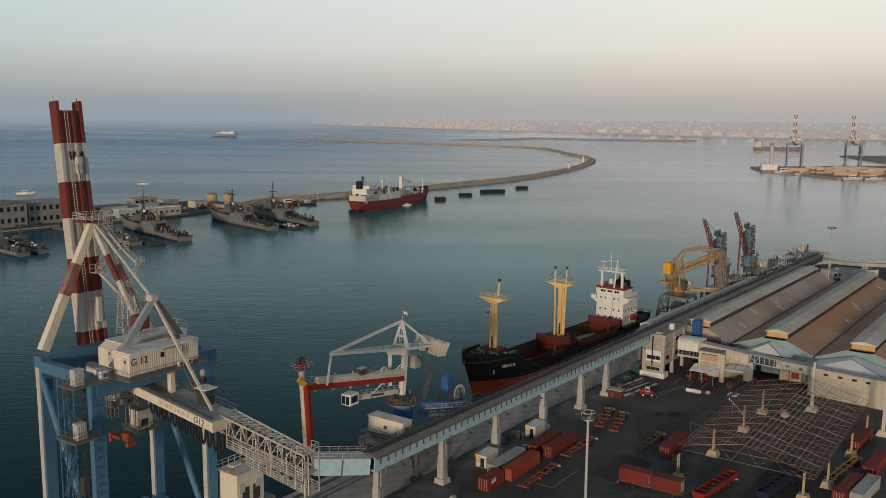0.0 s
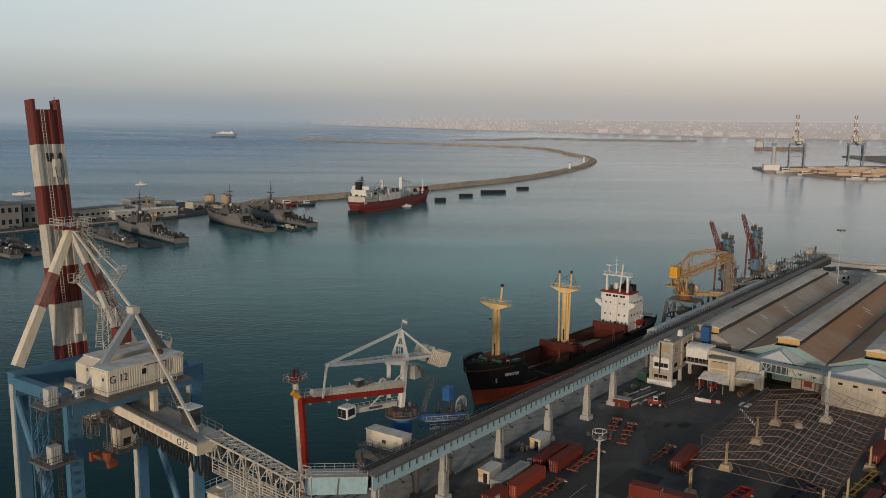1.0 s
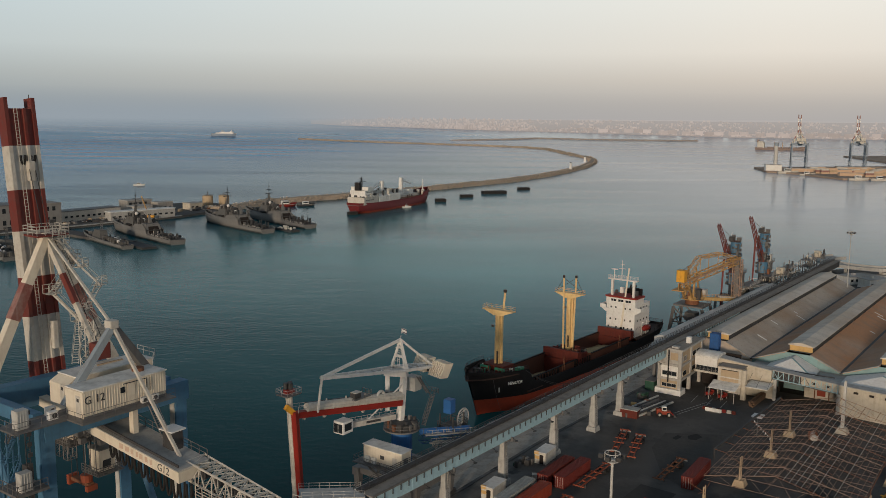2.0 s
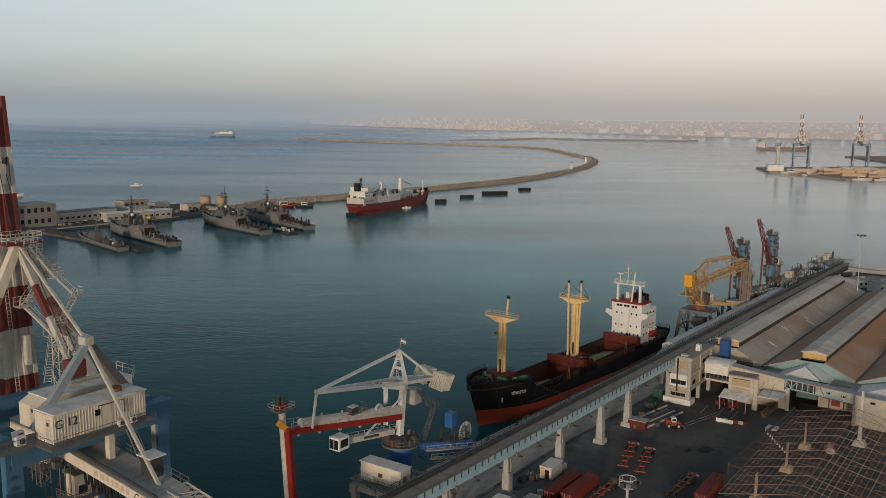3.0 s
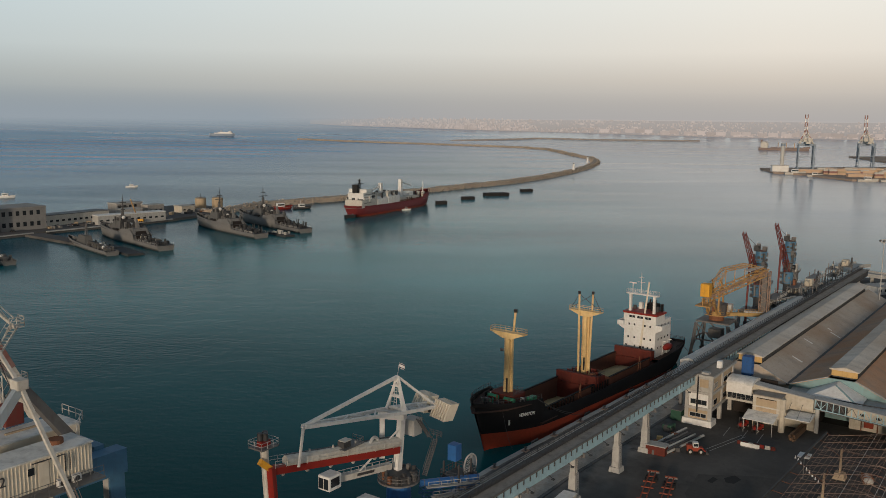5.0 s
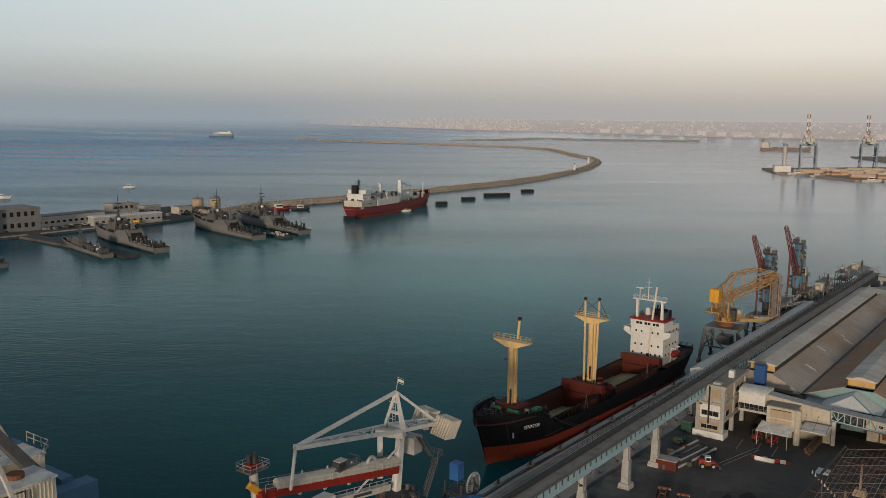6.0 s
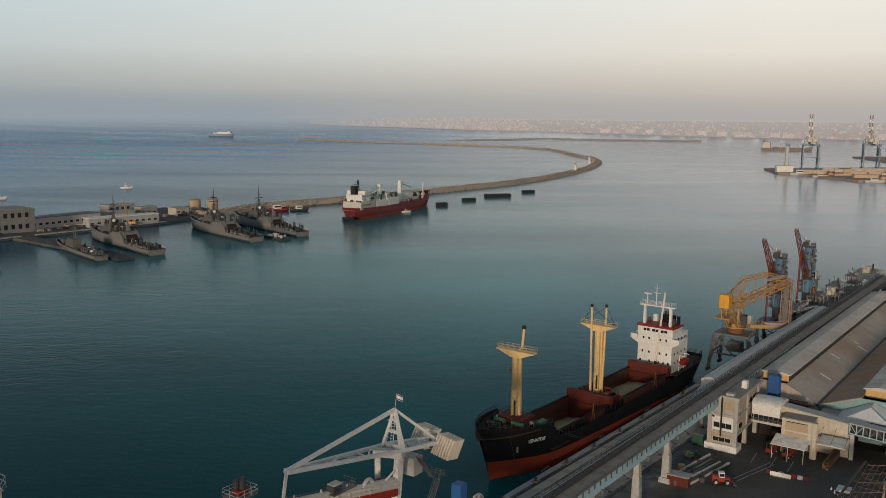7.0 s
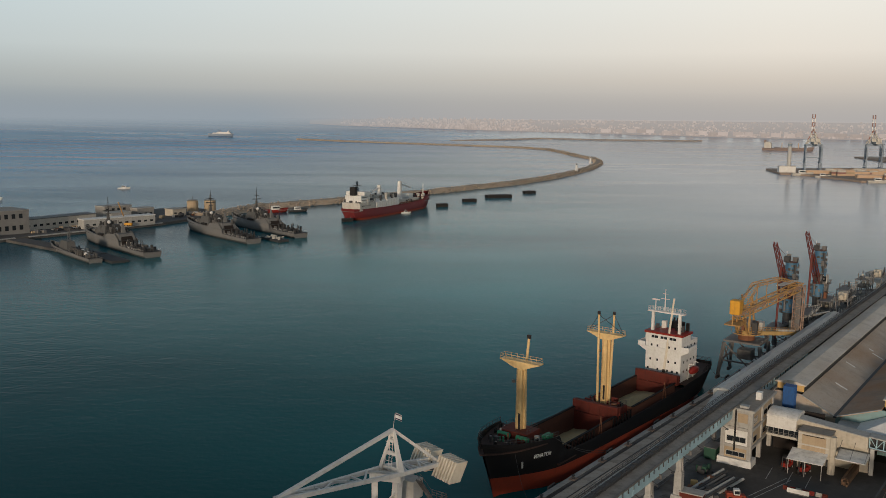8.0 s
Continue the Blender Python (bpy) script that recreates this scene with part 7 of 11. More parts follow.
    for k in range(13):
        z = 5 + k * 2.8
        bm = mesh()
        rail(bm, [L(62.2, 105.6, z), L(63.8, 105.6, z)], 1.0, 0.8, 0.04, 2)
        stairs(bm, L(62.4, 105.9 + 0.9 * (k % 2), z), L(63.8, 105.9 + 0.9 * (k % 2), z + 2.8), 0.6)
        part("stair_flight", bm, BLUE if k % 3 else GREY_STEEL, tower)
        if k % 3 == 1:
            part("cabinet", box(mesh(), L(63.9, 0, 0).x, L(64.7, 0, 0).x, L(0, 104.6, 0).y, L(0, 105.6, 0).y, z - 2.3, z + 0.3), DARK_STEEL, tower, "dark switch cabinet")
    bm = mesh()
    ladder(bm, L(63.1, 102.6, 3), L(63.1, 102.6, 41.5), 0.5, 0.06)
    for k in range(30):
        z = 4 + k * 1.25
        box(bm, L(62.9, 0, 0).x, L(63.4, 0, 0).x, L(0, 102.2, 0).y, L(0, 102.3, 0).y, z, z + 0.5)
    part("cable_ladder", bm, DARK_STEEL, g, "dark cable ladder")
    # the A frames and pendants
    apex = L(74.3, 117.0, 60.6)
    af = part("main_frame", taper(mesh(), L(SL - 0.2, MS, 42.6), apex, 1.2, 1.3, 1.0, 1.0), BEIGE, g, "cream main A frame leg with a faded red band")
    part("band", taper(mesh(), L(SL - 0.2, MS, 42.6).lerp(apex, 0.42), L(SL - 0.2, MS, 42.6).lerp(apex, 0.66), 1.24, 1.34, 1.14, 1.22), FADED_HAZED_RED, af, "faded red band")
    af2 = part("main_frame", taper(mesh(), L(SR - 0.5, MS, 42.0), apex, 1.2, 1.3, 1.0, 1.0), OFFWHITE, g, "white and red main A frame leg")
    part("band", taper(mesh(), L(SR - 0.5, MS, 42.0).lerp(apex, 0.34), L(SR - 0.5, MS, 42.0).lerp(apex, 0.62), 1.24, 1.34, 1.14, 1.22), FADED_HAZED_RED, af2, "faded red band")
    top = part("apex_platform", box(mesh(), apex.x - 2.2, apex.x + 2.2, apex.y - 1.6, apex.y + 1.6, apex.z - 0.1, apex.z + 0.15), BOOM_RED, g, "red apex platform")
    bm = mesh()
    rail(bm, [(apex.x - 2.2, apex.y - 1.6, apex.z + 0.1), (apex.x + 2.2, apex.y - 1.6, apex.z + 0.1), (apex.x + 2.2, apex.y + 1.6, apex.z + 0.1), (apex.x - 2.2, apex.y + 1.6, apex.z + 0.1), (apex.x - 2.2, apex.y - 1.6, apex.z + 0.1)], 1.2, 0.9, 0.05, 3)
    part("handrail", bm, OFFWHITE, top)
    bm = mesh()
    tube(bm, (apex.x + 1.0, apex.y, apex.z), (apex.x + 1.0, apex.y, apex.z + 2.2), 0.05, 5)
    box(bm, apex.x + 0.5, apex.x + 1.3, apex.y - 0.2, apex.y + 0.2, apex.z + 1.5, apex.z + 1.9)
    part("warning_lamp", bm, DARK_STEEL, top)
    joint = L(73.8, 102.6, 50.6)
    part("back_frame", taper(mesh(), L(67.3, ML - 0.4, 42.0), joint, 0.85, 0.9, 0.75, 0.75), BLUE_GREY, g, "faded blue-grey back frame leg")
    part("back_frame", taper(mesh(), L(SR - 3.4, ML, 42.0), joint, 1.0, 1.1, 0.8, 0.8), GREY_STEEL, g, "grey back frame leg")
    for a, b, w in ((apex, joint, 0.3), (joint, L(73.9, 90.6, 36.5), 0.34)):
        part("pendant", beam(mesh(), a, b, w, w), OFFWHITE, g, "cream pendant bar")
    part("pendant_lug", bevel_box(joint.x - 0.6, joint.x + 0.6, joint.y - 0.5, joint.y + 0.9, joint.z - 0.3, joint.z + 0.7, 0.15), OFFWHITE, g)
    tie = part("inner_tie", beam(mesh(), apex - Vector((0, 0, 0.6)), L(75.6, 108.5, 45.4), 0.5, 0.7), OFFWHITE, g, "cream inner tie with red bands")
    part("band", beam(mesh(), (apex - Vector((0, 0, 0.6))).lerp(L(75.6, 108.5, 45.4), 0.3), (apex - Vector((0, 0, 0.6))).lerp(L(75.6, 108.5, 45.4), 0.55), 0.54, 0.74), BOOM_RED, tie)
    part("tie_foot", bevel_box(L(74.6, 0, 0).x, L(76.6, 0, 0).x, L(0, 107.4, 0).y, L(0, 109.2, 0).y, 42.86, 45.0, 0.2), BOOM_RED, g)
    # stairs and landings up the frame
    bm = mesh()
    stops = [L(74.0, 109.6, 45.0), L(77.4, 113.6, 49.4), L(75.0, 115.6, 53.2), L(78.6, 116.6, 56.6), L(76.4, 116.4, 60.2)]
    for a, b in zip(stops, stops[1:]):
        stairs(bm, a, b, 0.8)
    for p in stops[1:]:
        box(bm, p.x - 0.9, p.x + 0.9, p.y - 0.7, p.y + 0.7, p.z - 0.06, p.z)
        rail(bm, [(p.x - 0.9, p.y - 0.7, p.z), (p.x + 0.9, p.y - 0.7, p.z), (p.x + 0.9, p.y + 0.7, p.z), (p.x - 0.9, p.y + 0.7, p.z)], 1.1, 0.8, 0.045, 2)
    more = [L(76.2, 110.4, 45.2), L(79.6, 111.8, 48.2), L(77.6, 112.8, 50.8), L(81.0, 114.4, 53.6), L(79.0, 115.4, 56.2), L(77.2, 116.6, 59.4)]
    for a, b in zip(more, more[1:]):
        stairs(bm, a, b, 0.8)
        tube(bm, a, b + Vector((0, 0, 1.1)), 0.05, 5)
    for p in more[1:]:
        box(bm, p.x - 0.8, p.x + 0.8, p.y - 0.6, p.y + 0.6, p.z - 0.06, p.z)
        rail(bm, [(p.x - 0.8, p.y - 0.6, p.z), (p.x + 0.8, p.y - 0.6, p.z), (p.x + 0.8, p.y + 0.6, p.z)], 1.1, 0.6, 0.045, 3)
    lattice(bm, L(76.4, 110.6, 42.8), L(76.4, 110.6, 50.0), 1.3, 1.3, 7, 0.07)
    part("frame_stair", bm, OFFWHITE, g, "cream zigzag stairs and landings")
    bm = mesh()
    p0, p1 = L(79.4, 119.0, 56.8), L(76.6, 117.6, 61.0)
    stairs(bm, p0, p1, 0.8)
    stairs(bm, p0 + Vector((0.8, 0.6, 0)), p0 + Vector((-2.4, -1.4, -3.6)), 0.8)
    box(bm, p0.x - 0.6, p0.x + 1.6, p0.y - 0.7, p0.y + 1.0, p0.z - 0.08, p0.z)
    rail(bm, [(p0.x + 1.6, p0.y - 0.7, p0.z), (p0.x + 1.6, p0.y + 1.0, p0.z), (p0.x - 0.6, p0.y + 1.0, p0.z)], 1.1, 0.8, 0.045, 2)
    part("boom_stair", bm, OFFWHITE, g, "cream access stair to the boom")
    # raised boom: two painted box girders, webs and rungs between
    b0, b1 = L(74.6, 118.6, 41.0), L(74.6, 122.5, 76.8)
    cuts = [0.0, 0.075, 0.24, 0.385, 0.555, 0.705, 0.865, 1.0]
    mats = [BOOM_RED, OFFWHITE, BOOM_RED, OFFWHITE, BOOM_RED, OFFWHITE, BOOM_RED]
    boom = None
    dy = Vector((0, (b1 - b0).normalized().z, -(b1 - b0).normalized().y))
    for k, mt in enumerate(mats):
        a, b = b0.lerp(b1, cuts[k]), b0.lerp(b1, cuts[k + 1])
        for x, w in ((-2.1, 0.5), (1.6, 0.5)):
            seg = mesh()
            e = 0.0 if k < 6 else 1.4 / (b1 - b0).length
            q = b + (b1 - b0) * e
            pts = []
            for c in (a, q):
                for dx, t in ((-w / 2, -0.9), (w / 2, -0.9), (w / 2, 0.9), (-w / 2, 0.9)):
                    pts.append(c + Vector((x + dx, 0, 0)) + dy * t)
            hexa(seg, pts)
            if boom is None:
                boom = part("boom", seg, mt, g, "raised boom in red and white bands")
            else:
                part("boom_section", seg, mt, boom)
        seg = mesh()
        pts = []
        for c in (a, b):
            for dx, t in ((-1.84, -0.7), (1.34, -0.7), (1.34, 0.25), (-1.84, 0.25)):
                pts.append(c + Vector((dx, 0, 0)) + dy * t)
        hexa(seg, pts)
        part("boom_web", seg, mt if mt is not OFFWHITE else PALE_STEEL, boom)
        seg = mesh()
        beam(seg, a + Vector((0.25, 0, 0)) - dy * 0.85, b + Vector((0.25, 0, 0)) - dy * 0.85, 0.35, 0.3)
        part("rail_box", seg, mt, boom)
    bm = mesh()
    ladder(bm, b0 + Vector((-0.9, 0, 0)) - dy * 0.85, b1 + Vector((-0.9, 0, 0)) - dy * 0.85, 0.45, 0.04)
    part("boom_ladder", bm, OFFWHITE, boom)
    bm = mesh()
    for x in (-0.6, 0.75):
        for i in range(6):
            t0, t1 = math.pi * i / 6, math.pi * (i + 1) / 6
            c = b0.lerp(b1, 0.83) + Vector((x, 0, 0)) - dy * 0.85
            tube(bm, c + Vector((0.35 * math.cos(t0), 0, -1.2 * math.sin(t0))), c + Vector((0.35 * math.cos(t1), 0, -1.2 * math.sin(t1))), 0.16, 5)
    part("cable_loop", bm, RUBBER, boom, "black cable loops on the boom")
    part("forestay_lug", bevel_box(b0.lerp(b1, 0.8).x - 0.3, b0.lerp(b1, 0.8).x + 0.6, b0.lerp(b1, 0.8).y - 1.6, b0.lerp(b1, 0.8).y - 0.5, b0.lerp(b1, 0.8).z - 2.2, b0.lerp(b1, 0.8).z + 0.4, 0.15), OFFWHITE, boom)
    part("forestay_lug", bevel_box(b0.lerp(b1, 0.13).x + 0.2, b0.lerp(b1, 0.13).x + 1.0, b0.lerp(b1, 0.13).y - 1.6, b0.lerp(b1, 0.13).y - 0.5, b0.lerp(b1, 0.13).z - 0.6, b0.lerp(b1, 0.13).z + 3.2, 0.15), OFFWHITE, boom)
    for x in (-0.2, 0.6):
        part("hoist_rope", tube(mesh(), apex + Vector((x, 0.6, 1)), b0.lerp(b1, 0.83) + Vector((x, -1, 0)), 0.05, 4), DARK_STEEL, boom, "thin dark hoist rope")
        part("hoist_rope", tube(mesh(), apex + Vector((x + 0.8, -0.4, 0)), L(76.5 + x, 108.6, 45.0), 0.05, 4), DARK_STEEL, boom, "thin dark hoist rope")
    part("tip_lamp_post", tube(mesh(), b1 + Vector((1.5, 0, 0)), b1 + Vector((1.5, 0, 1.9)), 0.05, 4), DARK_STEEL, boom)
    # trolley, cabin and spreader under the girder
    tr = part("trolley", box(mesh(), L(74.2, 0, 0).x, L(79.6, 0, 0).x, L(0, 111.0, 0).y, L(0, 117.2, 0).y, 34.6, 35.2), GREY_STEEL, g, "grey trolley frame")
    thx, thy = L(75.2, 0, 0).x, L(0, 113.6, 0).y
    th = part("trolley_house", bevel_box(thx, thx + 3.2, thy, thy + 3.6, 30.6, 34.5, 0.12), BEIGE, tr, "cream trolley house")
    part("house_window", box(mesh(), thx + 1.6, thx + 2.3, thy - 0.04, thy - 0.004, 32.4, 33.3), GLASS, th)
    part("house_roof", box(mesh(), thx - 0.1, thx + 3.3, thy - 0.1, thy + 3.7, 34.504, 34.596), ROOF_WHITE, th)
    bm = mesh()
    lattice(bm, L(74.6, 113.4, 31.0), L(74.6, 113.4, 36.9), 1.3, 1.0, 7, 0.07)
    lattice(bm, L(74.8, 115.6, 31.0), L(74.8, 115.6, 36.9), 1.3, 1.0, 7, 0.07)
    rail(bm, [L(74.0, 117, 33.0), L(74.0, 112.6, 33.0), L(79.0, 112.6, 33.0)], 1.1, 0.8, 0.05, 3)
    box(bm, L(74.0, 0, 0).x, L(79.0, 0, 0).x, L(0, 112.6, 0).y, L(0, 117.0, 0).y, 30.45, 30.55)
    part("trolley_stage", bm, GREY_STEEL, tr, "grey lattice stage round the trolley house")
    cx, cy = L(77.0, 0, 0).x, L(0, 110.3, 0).y
    cab = part("cabin", hexa(mesh(), [(cx, cy + 0.3, 26.6), (cx + 2.2, cy + 0.3, 26.6), (cx + 2.2, cy + 2.4, 26.6), (cx, cy + 2.4, 26.6), (cx - 0.1, cy, 29.7), (cx + 2.3, cy, 29.7), (cx + 2.3, cy + 2.4, 29.7), (cx - 0.1, cy + 2.4, 29.7)]), BEIGE, g, "cream operator's cabin")
    part("cabin_window", hexa(mesh(), [(cx + 0.4, cy + 0.22, 27.0), (cx + 1.6, cy + 0.22, 27.0), (cx + 1.6, cy + 0.26, 27.0), (cx + 0.4, cy + 0.26, 27.0), (cx + 0.4, cy + 0.08, 28.2), (cx + 1.6, cy + 0.08, 28.2), (cx + 1.6, cy + 0.12, 28.2), (cx + 0.4, cy + 0.12, 28.2)]), GLASS, cab, "dark cabin window")
    part("cabin_roof", box(mesh(), cx - 0.25, cx + 2.45, cy - 0.15, cy + 2.6, 29.704, 29.85), GREY_STEEL, cab)
    bm = mesh()
    rail(bm, [(cx - 0.9, cy + 3.0, 26.5), (cx - 0.9, cy - 0.7, 26.5), (cx + 3.0, cy - 0.7, 26.5), (cx + 3.0, cy + 3.0, 26.5)], 1.1, 0.7, 0.045, 3)
    box(bm, cx - 0.9, cx + 3.0, cy - 0.7, cy + 3.0, 26.42, 26.5)
    for dx in (-0.7, 2.8):
        for k in range(3):
            tube(bm, (cx + dx, cy + 1.2 * k, 26.5), (cx + dx, cy + 1.2 * k, 34.7), 0.07, 5)
            tube(bm, (cx + dx, cy + 1.2 * k, 30.2), (cx + dx + (1.5 if dx < 0 else -1.5), cy + 1.2 * k + 0.8, 34.6), 0.06, 5)
    part("cabin_frame", bm, GREY_STEEL, cab, "grey hanger frame with handrails")
    bm = mesh()
    rng = random.Random(21)
    for k in range(26):
        x, y, z = cx - 2.0 + rng.uniform(-0.5, 3.4), cy + rng.uniform(0.5, 4.2), rng.uniform(30.2, 33.8)
        s = rng.uniform(0.15, 0.42)
        box(bm, x - s, x + s, y - s, y + s, z - s, z + s)
    part("trolley_gear", bm, GREY_STEEL, tr, "grey motors and gear")["kind"] = "stuff"
    sp = part("spreader", bevel_box(L(76.4, 0, 0).x, L(77.4, 0, 0).x, L(0, 112.6, 0).y, L(0, 117.2, 0).y, 24.2, 24.7, 0.1), RUST, g, "rusty orange container spreader")
    for m in (112.6, 116.9):
        part("end_beam", bevel_box(L(76.1, 0, 0).x, L(77.7, 0, 0).x, L(0, m - 0.3, 0).y, L(0, m + 0.3, 0).y, 23.6, 25.0 if m > 114 else 24.4, 0.1), SPREADER_ORANGE, sp, "orange spreader end beam")
    part("head_block", tube(mesh(), L(76.9, 113.6, 27.0), L(76.9, 113.6, 28.0), 0.8, 12), SPREADER_ORANGE, sp, "orange head block")
    for y in (113.4, 116.4):
        for x in (76.5, 77.3):
            part("hoist_rope", tube(mesh(), L(x, y, 27.0), L(x, y, 36.9), 0.05, 4), DARK_STEEL, sp)
    # post, stair and hut on the girder
    part("post", box(mesh(), L(74.3, 0, 0).x, L(75.0, 0, 0).x, L(0, 98.8, 0).y, L(0, 99.6, 0).y, lift(99.6) + 0.1, 38.82), BEIGE, g)
    bm = mesh()
    stairs(bm, L(76.0, 97.5, 41.3), L(76.0, 94.6, lift(94.6) + 2.44), 0.8)
    part("house_stair", bm, GREY_STEEL, g)
    hut = part("resistor_hut", box(mesh(), L(74.9, 0, 0).x, L(76.4, 0, 0).x, L(0, 92.2, 0).y, L(0, 94.0, 0).y, lift(93) - 0.1, 36.9), DARK_STEEL, g, "dark hut with a white lid")
    part("lid", box(mesh(), L(74.6, 0, 0).x, L(76.7, 0, 0).x, L(0, 91.9, 0).y, L(0, 94.3, 0).y, 36.9, 37.05), WHITE, hut)
    # drive house on the portal's landward corner
    dh = part("drive_house", prism(mesh(), [(L(85.2, 0, 0).x, L(0, 99.2, 0).y), (L(90.6, 0, 0).x, L(0, 99.2, 0).y), (L(92.0, 0, 0).x, L(0, 100.6, 0).y), (L(92.0, 0, 0).x, L(0, 103.4, 0).y), (L(85.2, 0, 0).x, L(0, 103.4, 0).y)], 13.4, 19.0), BEIGE, g, "stained beige drive house")
    part("roof", prism(mesh(), [(L(84.9, 0, 0).x, L(0, 98.9, 0).y), (L(90.8, 0, 0).x, L(0, 98.9, 0).y), (L(92.3, 0, 0).x, L(0, 100.4, 0).y), (L(92.3, 0, 0).x, L(0, 103.7, 0).y), (L(84.9, 0, 0).x, L(0, 103.7, 0).y)], 19.004, 19.2), OFFWHITE, dh)
    bm = mesh()
    rail(bm, [L(85.0, 98.9, 21.5), L(90.8, 98.9, 21.5), L(92.3, 100.4, 21.5), L(92.3, 103.7, 21.5), L(85, 103.7, 21.5)], 1.1, 1.2, 0.05, 2)
    part("handrail", bm, OFFWHITE, dh)
    for k, (x, y, w) in enumerate(((85.8, 101.2, 0.6), (87.6, 102.4, 0.9), (89.6, 100.8, 0.5), (90.6, 102.6, 0.7))):
        part("roof_plate", bevel_box(L(x, 0, 0).x - w, L(x, 0, 0).x + w, L(0, y, 0).y - w * 0.7, L(0, y, 0).y + w * 0.7, 18.9, 19.3 + 0.2 * (k % 2), 0.04), (OCHRE, OFFWHITE, GREY_STEEL, OCHRE)[k], dh)
    for x in (85.6, 88.9):
        part("louvre", box(mesh(), L(x, 0, 0).x, L(x + 1.1, 0, 0).x, L(0, 99.1, 0).y, L(0, 99.19, 0).y, 16.0, 17.2), PALE_STEEL, dh, "pale louvre")
    # dark panels on the wall paint in the shade of open shutters
    for x in (86.2, 88.4):
        part("shutter", box(mesh(), L(x, 0, 0).x, L(x + 1.4, 0, 0).x, L(0, 99.14, 0).y, L(0, 99.196, 0).y, 14.0, 16.6), DARK_STEEL, dh, "dark panel painting in an open shutter's shade")
    part("floor", box(mesh(), L(84.6, 0, 0).x, L(92.6, 0, 0).x, L(0, 98.6, 0).y, L(0, 104, 0).y, 13.0, 13.396), GREY_STEEL, dh)
    for x, y in ((85.4, 99.4), (91.6, 103.2), (85.4, 103.2), (91.0, 100.0)):
        part("support", box(mesh(), L(x, 0, 0).x - 0.2, L(x, 0, 0).x + 0.2, L(0, y, 0).y - 0.2, L(0, y, 0).y + 0.2, 0, 13.0), BLUE, dh)
    # the frame, the boom and the tail stand a little off the portal's centre line
    for ob in g.children:
        kind = ob.name.split(".")[0]
        if kind in ("frame_stair", "boom_stair"):
            ob.location.x -= 0.65
            ob.location.y -= 0.6
        elif kind in ("main_frame", "apex_platform", "back_frame", "pendant", "pendant_lug", "inner_tie", "tie_foot", "boom", "tail_lattice", "drive_house"):
            ob.location.x += 0.85
    return g


quay_crane()

